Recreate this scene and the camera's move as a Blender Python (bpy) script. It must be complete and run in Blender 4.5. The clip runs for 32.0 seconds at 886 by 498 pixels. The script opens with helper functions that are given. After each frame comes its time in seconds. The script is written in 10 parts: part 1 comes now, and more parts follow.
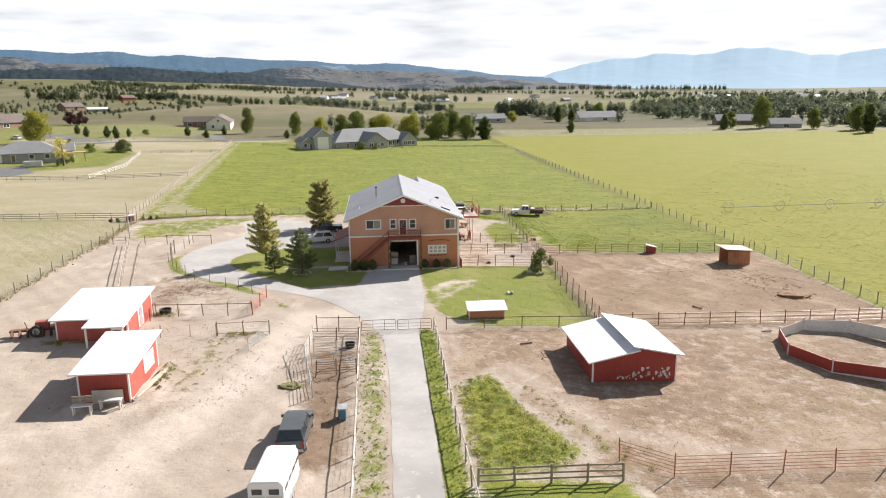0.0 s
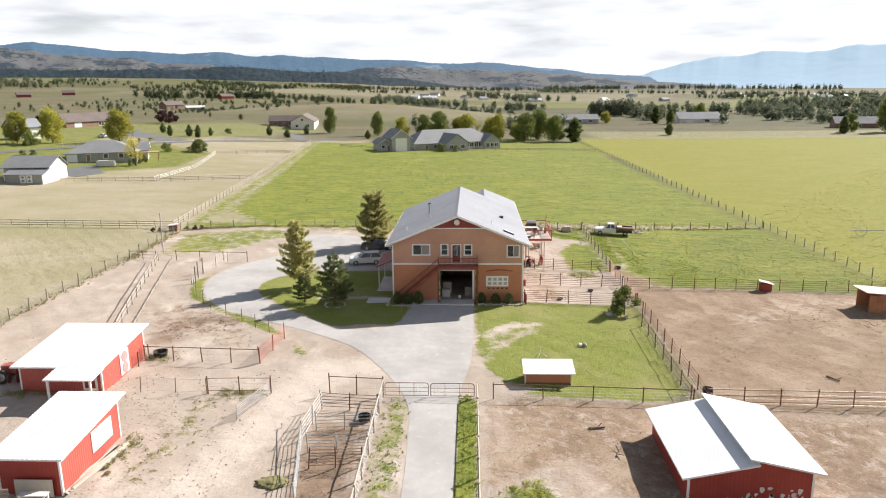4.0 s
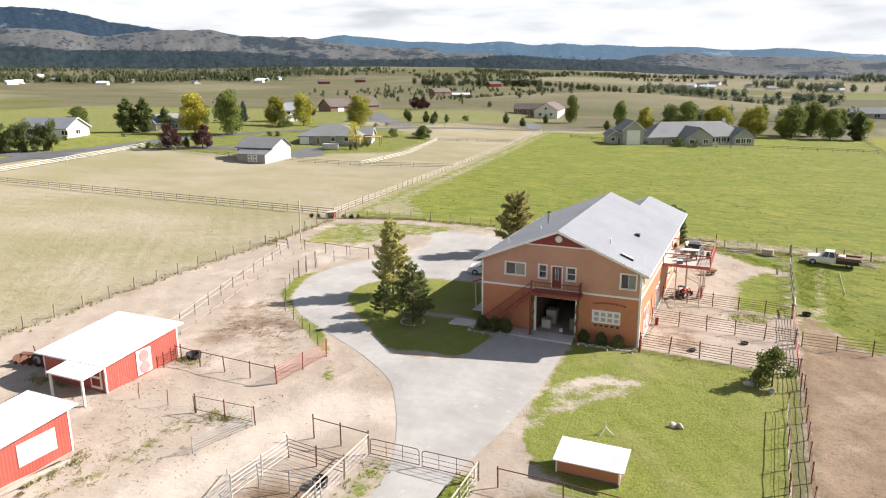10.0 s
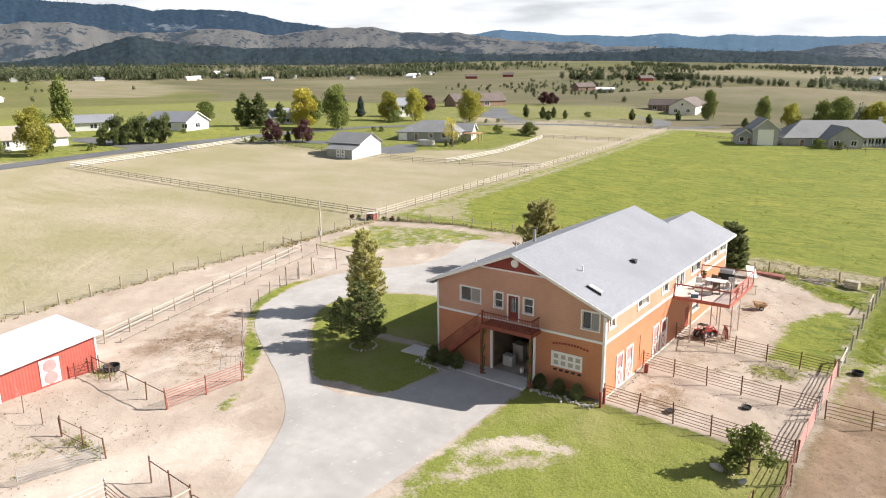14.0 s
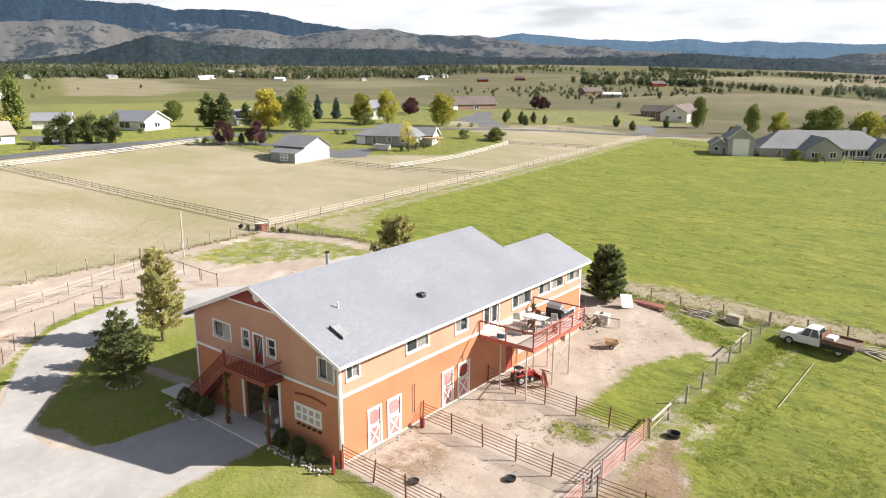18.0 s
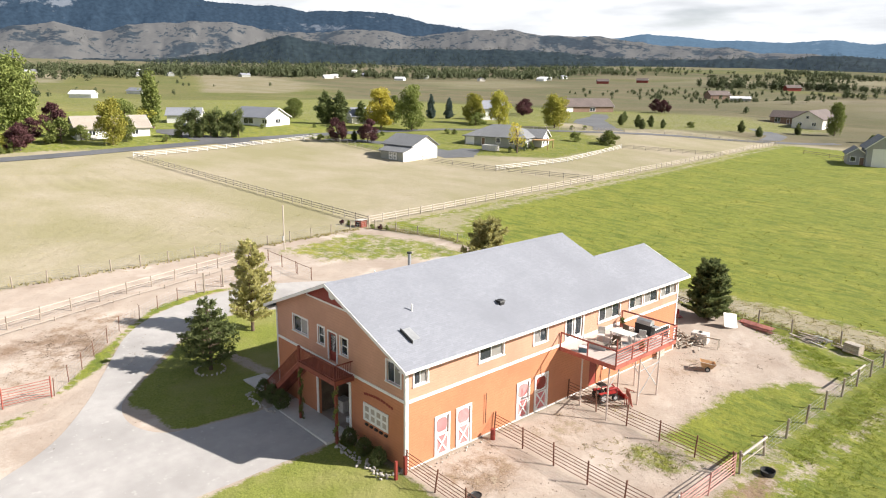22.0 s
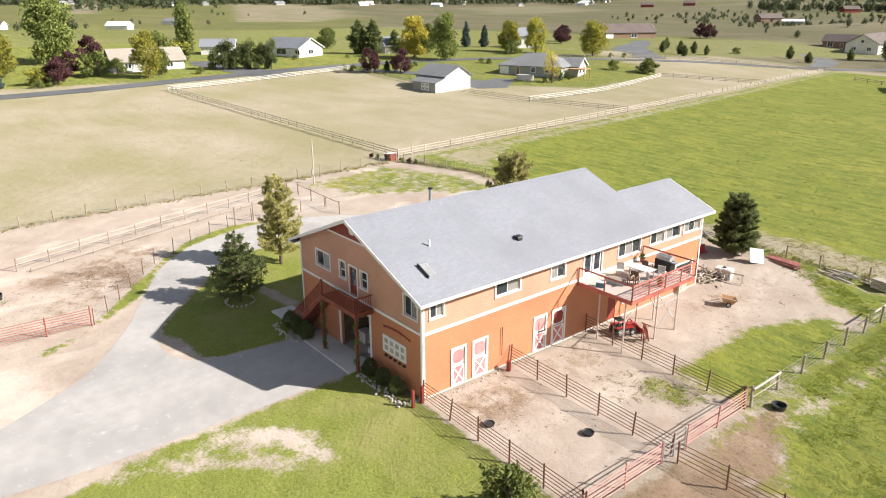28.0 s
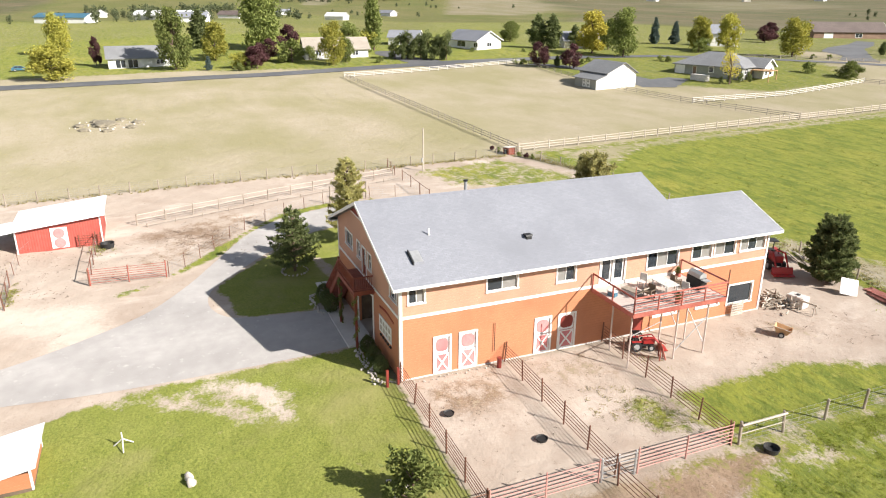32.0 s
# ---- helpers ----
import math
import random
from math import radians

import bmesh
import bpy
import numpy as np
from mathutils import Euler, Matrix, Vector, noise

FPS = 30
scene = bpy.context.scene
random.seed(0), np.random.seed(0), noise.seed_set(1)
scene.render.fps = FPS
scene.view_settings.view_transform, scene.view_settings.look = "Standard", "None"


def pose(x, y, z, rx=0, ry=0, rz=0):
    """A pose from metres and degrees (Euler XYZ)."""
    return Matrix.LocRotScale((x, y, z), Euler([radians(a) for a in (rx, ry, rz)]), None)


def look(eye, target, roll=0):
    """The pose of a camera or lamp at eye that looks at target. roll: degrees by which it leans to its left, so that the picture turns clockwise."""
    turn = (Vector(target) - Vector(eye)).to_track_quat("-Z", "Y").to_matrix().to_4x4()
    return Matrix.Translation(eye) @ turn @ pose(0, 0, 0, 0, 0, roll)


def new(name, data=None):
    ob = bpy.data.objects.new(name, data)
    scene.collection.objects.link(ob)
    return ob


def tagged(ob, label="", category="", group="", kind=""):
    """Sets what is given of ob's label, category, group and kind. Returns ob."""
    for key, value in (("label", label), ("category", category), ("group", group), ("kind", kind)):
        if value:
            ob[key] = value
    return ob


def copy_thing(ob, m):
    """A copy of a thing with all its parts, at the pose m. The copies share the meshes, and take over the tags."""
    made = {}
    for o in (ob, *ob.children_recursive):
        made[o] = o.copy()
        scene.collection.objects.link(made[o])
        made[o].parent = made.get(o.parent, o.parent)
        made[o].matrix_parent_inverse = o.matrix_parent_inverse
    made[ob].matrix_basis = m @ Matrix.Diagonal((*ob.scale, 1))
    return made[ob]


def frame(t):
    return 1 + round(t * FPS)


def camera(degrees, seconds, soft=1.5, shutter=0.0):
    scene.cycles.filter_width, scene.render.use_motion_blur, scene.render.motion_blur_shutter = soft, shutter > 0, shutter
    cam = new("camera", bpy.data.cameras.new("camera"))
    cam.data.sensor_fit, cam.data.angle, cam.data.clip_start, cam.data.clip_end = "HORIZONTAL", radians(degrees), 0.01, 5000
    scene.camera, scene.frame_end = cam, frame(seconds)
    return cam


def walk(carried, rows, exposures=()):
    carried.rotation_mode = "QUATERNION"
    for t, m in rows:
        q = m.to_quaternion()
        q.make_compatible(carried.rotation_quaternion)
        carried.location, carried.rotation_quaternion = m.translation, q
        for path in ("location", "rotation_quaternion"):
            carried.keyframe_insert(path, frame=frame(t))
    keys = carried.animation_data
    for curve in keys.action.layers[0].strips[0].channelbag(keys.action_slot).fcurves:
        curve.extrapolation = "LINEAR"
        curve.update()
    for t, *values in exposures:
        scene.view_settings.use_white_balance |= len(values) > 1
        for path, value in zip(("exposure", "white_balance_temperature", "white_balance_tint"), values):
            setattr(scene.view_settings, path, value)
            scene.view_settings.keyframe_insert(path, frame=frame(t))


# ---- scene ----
# camera and its flight
cam = camera(64.3, 32.0, soft=1.1)
PATH = [
    (0, (-10.41, -94.968, 24.063), (-10.241, -93.025, 23.619), -0.6),
    (0.5, (-10.394, -92.468, 24.104), (-10.122, -90.536, 23.663), -0.8),
    (1, (-10.18, -90.068, 24.198), (-9.911, -88.136, 23.756), -0.9),
    (1.5, (-9.735, -87.73, 24.243), (-9.491, -85.795, 23.802), -1.0),
    (2, (-9.272, -85.646, 24.217), (-9.096, -83.703, 23.779), -0.8),
    (2.5, (-8.644, -83.672, 24.124), (-8.567, -81.722, 23.687), -0.6),
    (3, (-7.769, -81.789, 24.08), (-7.79, -79.838, 23.64), -0.5),
    (3.5, (-6.754, -80.034, 24.043), (-6.811, -78.084, 23.601), -0.5),
    (5.5, (-3.035, -74.262, 23.897), (-3.231, -72.323, 23.449), -0.6),
    (6, (-2.03, -73.056, 23.807), (-2.267, -71.121, 23.359), -0.6),
    (6.5, (-0.885, -71.549, 23.659), (-1.165, -69.62, 23.209), -0.8),
    (7, (0.293, -70.082, 23.549), (-0.044, -68.162, 23.099), -0.7),
    (7.5, (1.504, -68.665, 23.451), (1.096, -66.76, 22.999), -0.6),
    (8, (2.791, -67.245, 23.361), (2.297, -65.362, 22.906), -0.4),
    (8.5, (4.149, -65.875, 23.347), (3.587, -64.011, 22.889), -0.5),
    (9, (5.599, -64.526, 23.431), (4.97, -62.684, 22.971), -0.5),
    (9.5, (7.075, -63.048, 23.477), (6.379, -61.232, 23.012), -0.5),
    (10, (8.575, -61.362, 23.456), (7.775, -59.59, 22.988), -0.4),
    (10.5, (10.15, -59.422, 23.394), (9.242, -57.704, 22.924), -0.4),
    (11, (11.701, -57.397, 23.328), (10.704, -55.729, 22.856), -0.4),
    (11.5, (13.136, -55.323, 23.264), (12.103, -53.677, 22.791), -0.5),
    (12, (14.477, -53.219, 23.226), (13.413, -51.593, 22.752), -0.5),
    (12.5, (15.736, -51.167, 23.226), (14.637, -49.565, 22.75), -0.5),
    (13, (16.901, -49.159, 23.222), (15.78, -47.573, 22.745), -0.5),
    (13.5, (18.045, -47.022, 23.241), (16.902, -45.452, 22.763), -0.6),
    (15.5, (22.784, -38.036, 23.147), (21.584, -36.509, 22.672), -0.7),
    (16, (24.036, -35.538, 23.015), (22.835, -34.01, 22.542), -0.6),
    (16.5, (25.495, -33.127, 23.048), (24.294, -31.6, 22.574), -0.6),
    (17, (26.906, -30.73, 23.08), (25.709, -29.2, 22.606), -0.4),
    (17.5, (28.124, -28.506, 23.065), (26.926, -26.975, 22.593), -0.2),
    (18, (29.04, -26.682, 23.056), (27.832, -25.159, 22.585), 0.1),
    (18.5, (29.542, -25.385, 23.065), (28.311, -23.88, 22.593), 0.6),
    (19, (29.702, -24.594, 23.069), (28.447, -23.11, 22.597), 0.9),
    (19.5, (29.675, -24.189, 23.048), (28.382, -22.738, 22.577), 1.0),
    (20, (29.592, -24.032, 23.023), (28.242, -22.634, 22.549), 1.1),
    (20.5, (29.543, -23.999, 22.997), (28.156, -22.637, 22.523), 1.0),
    (21, (29.544, -24.013, 22.97), (28.126, -22.684, 22.497), 0.9),
    (21.5, (29.557, -24.067, 22.96), (28.131, -22.748, 22.488), 0.8),
    (22, (29.575, -24.138, 22.989), (28.138, -22.829, 22.518), 0.7),
    (22.5, (29.583, -24.17, 23.014), (28.135, -22.873, 22.543), 0.6),
    (23, (29.573, -24.202, 23.002), (28.117, -22.914, 22.532), 0.6),
    (23.5, (29.576, -24.265, 22.991), (28.113, -22.984, 22.523), 0.6),
    (24, (29.625, -24.353, 22.987), (28.156, -23.081, 22.512), 0.5),
    (24.5, (29.677, -24.382, 23.011), (28.222, -23.128, 22.452), 0.4),
    (25, (29.691, -24.308, 23.13), (28.26, -23.079, 22.465), 0.4),
    (25.5, (29.735, -24.328, 23.248), (28.295, -23.11, 22.584), 0.4),
    (27.5, (30.36, -23.982, 23.462), (28.895, -22.79, 22.802), -0.1),
    (28, (30.804, -23.458, 23.46), (29.34, -22.265, 22.802), -0.1),
    (28.5, (31.493, -22.637, 23.512), (30.022, -21.453, 22.854), -0.2),
    (29, (32.38, -21.518, 23.562), (30.892, -20.357, 22.902), -0.3),
    (29.5, (33.404, -20.16, 23.568), (31.899, -19.02, 22.908), -0.4),
    (30, (34.472, -18.678, 23.52), (32.947, -17.565, 22.86), -0.4),
    (30.5, (35.585, -17.187, 23.491), (34.003, -16.158, 22.829), -0.3),
    (31, (36.682, -15.721, 23.555), (35.037, -14.8, 22.887), -0.1),
    (31.5, (37.609, -14.344, 23.616), (35.913, -13.525, 22.944), 0.1),
    (32, (38.217, -12.981, 23.52), (36.478, -12.257, 22.846), 0.3),
]
walk(cam, [(t, look(eye, target, roll)) for t, eye, target, roll in PATH], exposures=[(0, 1.1), (22, 1.12), (32, 1.08)])

# ---- daylight: sun behind broken bright cloud ----
SUN_FROM = Vector((1.2, 0.98, 1.0)).normalized()
sun_data = bpy.data.lights.new("sun", "SUN")
sun_data.energy, sun_data.angle, sun_data.color = 5.0, radians(0.6), (1.0, 0.94, 0.875)
sun = new("sun", sun_data)
sun.matrix_world = look((60, 50, 80), Vector((60, 50, 80)) - SUN_FROM)

world = bpy.data.worlds.new("sky")
scene.world = world
world.use_nodes = True
wt = world.node_tree
wt.nodes.clear()
w_out = wt.nodes.new("ShaderNodeOutputWorld")
w_bg = wt.nodes.new("ShaderNodeBackground")
w_sky = wt.nodes.new("ShaderNodeTexSky")
w_sky.sky_type, w_sky.sun_disc = "NISHITA", False
w_sky.sun_elevation, w_sky.sun_rotation = radians(32.8), radians(50.8)
w_co = wt.nodes.new("ShaderNodeTexCoord")
w_map = wt.nodes.new("ShaderNodeMapping")
w_map.inputs["Scale"].default_value = (1.6, 1.6, 9.0)
w_n = wt.nodes.new("ShaderNodeTexNoise")
w_n.inputs["Scale"].default_value, w_n.inputs["Detail"].default_value = 2.2, 7.0
w_ramp = wt.nodes.new("ShaderNodeValToRGB")
w_ramp.color_ramp.elements[0].position, w_ramp.color_ramp.elements[1].position = 0.08, 0.36
w_n2 = wt.nodes.new("ShaderNodeTexNoise")
w_n2.inputs["Scale"].default_value, w_n2.inputs["Detail"].default_value = 4.5, 8.0
w_ramp2 = wt.nodes.new("ShaderNodeValToRGB")
w_ramp2.color_ramp.elements[0].position, w_ramp2.color_ramp.elements[1].position = 0.3, 0.62
w_ramp2.color_ramp.elements[0].color = (7.9, 8.15, 8.6, 1)
w_ramp2.color_ramp.elements[1].color = (12.0, 12.2, 12.5, 1)
w_mix = wt.nodes.new("ShaderNodeMix")
w_mix.data_type = "RGBA"
wt.links.new(w_co.outputs["Generated"], w_map.inputs["Vector"])
wt.links.new(w_map.outputs["Vector"], w_n.inputs["Vector"])
wt.links.new(w_map.outputs["Vector"], w_n2.inputs["Vector"])
wt.links.new(w_n.outputs["Fac"], w_ramp.inputs["Fac"])
wt.links.new(w_n2.outputs["Fac"], w_ramp2.inputs["Fac"])
w_sep = wt.nodes.new("ShaderNodeSeparateXYZ")  # the cloud breaks up towards the zenith
w_up = wt.nodes.new("ShaderNodeMapRange")
w_up.inputs["From Min"].default_value, w_up.inputs["From Max"].default_value = 0.13, 0.5
w_up.inputs["To Min"].default_value, w_up.inputs["To Max"].default_value = 1.0, 0.12
w_cov = wt.nodes.new("ShaderNodeMath")
w_cov.operation = "MULTIPLY"
wt.links.new(w_co.outputs["Generated"], w_sep.inputs["Vector"])
wt.links.new(w_sep.outputs["Z"], w_up.inputs["Value"])
wt.links.new(w_ramp.outputs["Color"], w_cov.inputs[0])
wt.links.new(w_up.outputs["Result"], w_cov.inputs[1])
wt.links.new(w_cov.outputs[0], w_mix.inputs["Factor"])
wt.links.new(w_sky.outputs["Color"], w_mix.inputs[6])
wt.links.new(w_ramp2.outputs["Color"], w_mix.inputs[7])
wt.links.new(w_mix.outputs[2], w_bg.inputs["Color"])
w_bg.inputs["Strength"].default_value = 0.045
wt.links.new(w_bg.outputs["Background"], w_out.inputs["Surface"])


# ---- materials ----
def shader(name):
    m = bpy.data.materials.new(name)
    m.use_nodes = True
    nt = m.node_tree
    return m, nt, nt.nodes["Principled BSDF"]


def noise_fac(nt, scale, detail=5.0, lo=0.35, hi=0.65, stretch=(1, 1, 1), rough=0.55):
    """A noise in world metres, sharpened between lo and hi; returns its output socket."""
    geo = nt.nodes.new("ShaderNodeNewGeometry")
    mp = nt.nodes.new("ShaderNodeMapping")
    mp.inputs["Scale"].default_value = stretch
    n = nt.nodes.new("ShaderNodeTexNoise")
    n.inputs["Scale"].default_value, n.inputs["Detail"].default_value, n.inputs["Roughness"].default_value = scale, detail, rough
    r = nt.nodes.new("ShaderNodeMapRange")
    r.inputs["From Min"].default_value, r.inputs["From Max"].default_value = lo, hi
    nt.links.new(geo.outputs["Position"], mp.inputs["Vector"])
    nt.links.new(mp.outputs["Vector"], n.inputs["Vector"])
    nt.links.new(n.outputs["Fac"], r.inputs["Value"])
    return r.outputs["Result"]


def blend(nt, fac, a, b, mode="MIX"):
    mix = nt.nodes.new("ShaderNodeMix")
    mix.data_type, mix.blend_type, mix.clamp_factor = "RGBA", mode, True
    for sock, v in ((mix.inputs[0], fac), (mix.inputs[6], a), (mix.inputs[7], b)):
        if isinstance(v, (tuple, list)):
            sock.default_value = (*v[:3], 1)
        elif isinstance(v, (int, float)):
            sock.default_value = v
        else:
            nt.links.new(v, sock)
    return mix.outputs[2]


def calc(nt, op, a, b=0.5, clamp=False):
    m = nt.nodes.new("ShaderNodeMath")
    m.operation, m.use_clamp = op, clamp
    for sock, v in zip(m.inputs, (a, b)):
        if isinstance(v, (int, float)):
            sock.default_value = v
        else:
            nt.links.new(v, sock)
    return m.outputs[0]


def relief(nt, bsdf, height, strength, distance=0.02):
    b = nt.nodes.new("ShaderNodeBump")
    b.inputs["Strength"].default_value, b.inputs["Distance"].default_value = strength, distance
    nt.links.new(height, b.inputs["Height"])
    nt.links.new(b.outputs["Normal"], bsdf.inputs["Normal"])


def surf(name, c1, c2, scale=3.0, rough=0.7, metal=0.0, bump=0.3, bscale=25.0, big=0.25, wear=None, stretch=(1, 1, 1), per_piece=0.0):
    """A surface with fine and coarse variation of colour and a fine relief; wear: (colour, amount)."""
    m, nt, b = shader(name)
    col = blend(nt, noise_fac(nt, scale, 6, 0.3, 0.7, stretch), c1, c2)
    dull = tuple(v * (1 - big) for v in c1)
    col = blend(nt, noise_fac(nt, scale * 0.13, 3, 0.4, 0.75), col, dull)
    if wear:
        col = blend(nt, noise_fac(nt, scale * 1.7, 8, 0.66 - 0.12 * wear[1], 0.72), col, wear[0])
    if per_piece:
        info = nt.nodes.new("ShaderNodeObjectInfo")
        hsv = nt.nodes.new("ShaderNodeHueSaturation")
        nt.links.new(col, hsv.inputs["Color"])
        nt.links.new(calc(nt, "ADD", calc(nt, "MULTIPLY", info.outputs["Random"], per_piece), 1 - per_piece / 2), hsv.inputs["Value"])
        col = hsv.outputs["Color"]
    nt.links.new(col, b.inputs["Base Color"])
    b.inputs["Roughness"].default_value, b.inputs["Metallic"].default_value = rough, metal
    if bump:
        relief(nt, b, noise_fac(nt, bscale, 6, 0.2, 0.8, stretch), bump)
    return m


def siding(name, c1, c2, pitch, axis="z", depth=0.5):
    """Painted lap boards or ribs: a saw-tooth along one axis, faded patches in the paint."""
    m, nt, b = shader(name)
    geo = nt.nodes.new("ShaderNodeNewGeometry")
    sep = nt.nodes.new("ShaderNodeSeparateXYZ")
    nt.links.new(geo.outputs["Position"], sep.inputs["Vector"])
    along = sep.outputs["Z"] if axis == "z" else calc(nt, "ADD", sep.outputs["X"], sep.outputs["Y"])
    saw = calc(nt, "FRACT", calc(nt, "DIVIDE", along, pitch))
    col = blend(nt, noise_fac(nt, 2.5, 6, 0.3, 0.7), c1, c2)
    col = blend(nt, noise_fac(nt, 0.35, 4, 0.42, 0.8), col, tuple(v * 0.8 for v in c1))
    col = blend(nt, calc(nt, "LESS_THAN", saw, 0.12), col, tuple(v * 0.86 for v in c1))
    nt.links.new(col, b.inputs["Base Color"])
    b.inputs["Roughness"].default_value = 0.62
    relief(nt, b, saw if axis == "z" else calc(nt, "PINGPONG", saw, 0.5), depth, 0.03)
    return m


def shingles(name, c1, c2, c3):
    m, nt, b = shader(name)
    geo = nt.nodes.new("ShaderNodeNewGeometry")
    mp = nt.nodes.new("ShaderNodeMapping")
    mp.inputs["Rotation"].default_value = (0, 0, radians(90))
    br = nt.nodes.new("ShaderNodeTexBrick")
    br.inputs["Scale"].default_value = 1.0
    br.inputs["Brick Width"].default_value, br.inputs["Row Height"].default_value = 0.32, 0.145
    br.inputs["Mortar Size"].default_value = 0.007
    br.inputs["Color1"].default_value, br.inputs["Color2"].default_value, br.inputs["Mortar"].default_value = (*c1, 1), (*c2, 1), (*c3, 1)
    nt.links.new(geo.outputs["Position"], mp.inputs["Vector"])
    nt.links.new(mp.outputs["Vector"], br.inputs["Vector"])
    col = blend(nt, noise_fac(nt, 3.2, 7, 0.57, 0.7, (0.5, 1.6, 1), 0.8), br.outputs["Color"], tuple(v * 1.24 for v in c2))
    col = blend(nt, noise_fac(nt, 0.18, 4, 0.4, 0.75), col, tuple(v * 0.86 for v in c1))
    nt.links.new(col, b.inputs["Base Color"])
    b.inputs["Roughness"].default_value = 0.8
    relief(nt, b, br.outputs["Fac"], 0.4, 0.01)
    return m


def glass(name, tint=(0.05, 0.06, 0.07)):
    m, nt, b = shader(name)
    b.inputs["Base Color"].default_value = (*tint, 1)
    b.inputs["Roughness"].default_value = 0.06
    b.inputs["Transmission Weight"].default_value = 0.35
    relief(nt, b, noise_fac(nt, 1.2, 2, 0.2, 0.8), 0.03)
    return m


def foliage(name, c1, c2, c3, trans=0.3):
    m, nt, b = shader(name)
    geo = nt.nodes.new("ShaderNodeNewGeometry")
    col = blend(nt, geo.outputs["Random Per Island"], c1, c2)
    col = blend(nt, noise_fac(nt, 0.7, 3, 0.4, 0.7), col, c3)
    info = nt.nodes.new("ShaderNodeObjectInfo")
    hsv = nt.nodes.new("ShaderNodeHueSaturation")
    nt.links.new(col, hsv.inputs["Color"])
    nt.links.new(calc(nt, "ADD", calc(nt, "MULTIPLY", info.outputs["Random"], 0.4), 0.8), hsv.inputs["Value"])
    nt.links.new(hsv.outputs["Color"], b.inputs["Base Color"])
    b.inputs["Roughness"].default_value = 0.7
    b.inputs["Specular IOR Level"].default_value = 0.12
    thin = nt.nodes.new("ShaderNodeBsdfTranslucent")
    both = nt.nodes.new("ShaderNodeMixShader")
    both.inputs[0].default_value = trans
    nt.links.new(hsv.outputs["Color"], thin.inputs["Color"])
    nt.links.new(b.outputs[0], both.inputs[1])
    nt.links.new(thin.outputs[0], both.inputs[2])
    nt.links.new(both.outputs[0], nt.nodes["Material Output"].inputs["Surface"])
    return m


M = {}
M["siding_up"] = siding("upper_lap_siding", (0.495, 0.272, 0.184), (0.54, 0.3, 0.204), 0.2)
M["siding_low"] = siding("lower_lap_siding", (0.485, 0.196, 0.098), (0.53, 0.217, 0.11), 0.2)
M["dark_red"] = surf("dark_red_paint", (0.22, 0.03, 0.02), (0.27, 0.045, 0.03), 6, 0.6)
M["stain_red"] = surf("red_stained_wood", (0.20, 0.045, 0.025), (0.27, 0.07, 0.04), 9, 0.7, wear=((0.3, 0.16, 0.1), 0.5), stretch=(1, 1, 5))
M["white"] = surf("white_trim_paint", (0.78, 0.77, 0.74), (0.70, 0.69, 0.66), 5, 0.55, big=0.08)
M["dirty_white"] = surf("weathered_white_paint", (0.66, 0.64, 0.6), (0.52, 0.48, 0.43), 4, 0.7, wear=((0.32, 0.27, 0.22), 0.6))
M["shingle"] = shingles("grey_asphalt_shingles", (0.216, 0.225, 0.252), (0.248, 0.258, 0.287), (0.176, 0.184, 0.206))
M["shingle_dark"] = shingles("dark_grey_shingles", (0.2, 0.205, 0.21), (0.25, 0.255, 0.26), (0.09, 0.09, 0.1))
M["shingle_brown"] = shingles("brown_shingles", (0.115, 0.09, 0.08), (0.15, 0.118, 0.105), (0.07, 0.05, 0.045))
M["shingle_tan"] = shingles("tan_shingles", (0.34, 0.3, 0.25), (0.4, 0.355, 0.3), (0.2, 0.17, 0.14))
M["glass"] = glass("window_glass")
M["glass_curtain"] = glass("curtained_glass", (0.34, 0.33, 0.31))
M["metal_white"] = siding("white_ribbed_steel", (0.76, 0.76, 0.77), (0.69, 0.7, 0.72), 0.3, "xy", 1.0)
M["metal_red"] = siding("red_ribbed_steel", (0.38, 0.075, 0.055), (0.44, 0.1, 0.078), 0.23, "xy", 0.8)
M["red_wood"] = siding("red_board_siding", (0.27, 0.032, 0.02), (0.32, 0.045, 0.03), 0.25, "xy", 0.4)
M["asphalt"] = surf("worn_grey_asphalt", (0.36, 0.341, 0.325), (0.415, 0.396, 0.378), 1.2, 0.85, bump=0.35, bscale=40, big=0.24, wear=((0.44, 0.42, 0.4), 0.4))
M["asphalt"].node_tree.nodes["Principled BSDF"].inputs["Diffuse Roughness"].default_value = 0.12
M["asphalt_dark"] = surf("newer_dark_asphalt", (0.10, 0.10, 0.105), (0.135, 0.135, 0.135), 1.6, 0.85, bump=0.3, bscale=40, big=0.2)
M["road"] = surf("road_asphalt", (0.10, 0.105, 0.11), (0.14, 0.14, 0.145), 0.8, 0.85, big=0.2)
M["concrete"] = surf("pale_concrete", (0.56, 0.54, 0.505), (0.64, 0.62, 0.58), 2, 0.85, bump=0.2)
M["rust"] = surf("rusted_steel_pipe", (0.16, 0.07, 0.045), (0.24, 0.115, 0.075), 14, 0.75, 0.25)
M["rust_red"] = surf("faded_red_steel_pipe", (0.36, 0.09, 0.065), (0.42, 0.15, 0.11), 10, 0.65, 0.1)
M["galv"] = surf("galvanised_pipe", (0.42, 0.43, 0.43), (0.5, 0.5, 0.5), 10, 0.5, 0.5)
M["pink_steel"] = surf("pink_faded_steel", (0.46, 0.22, 0.19), (0.54, 0.3, 0.26), 8, 0.7)
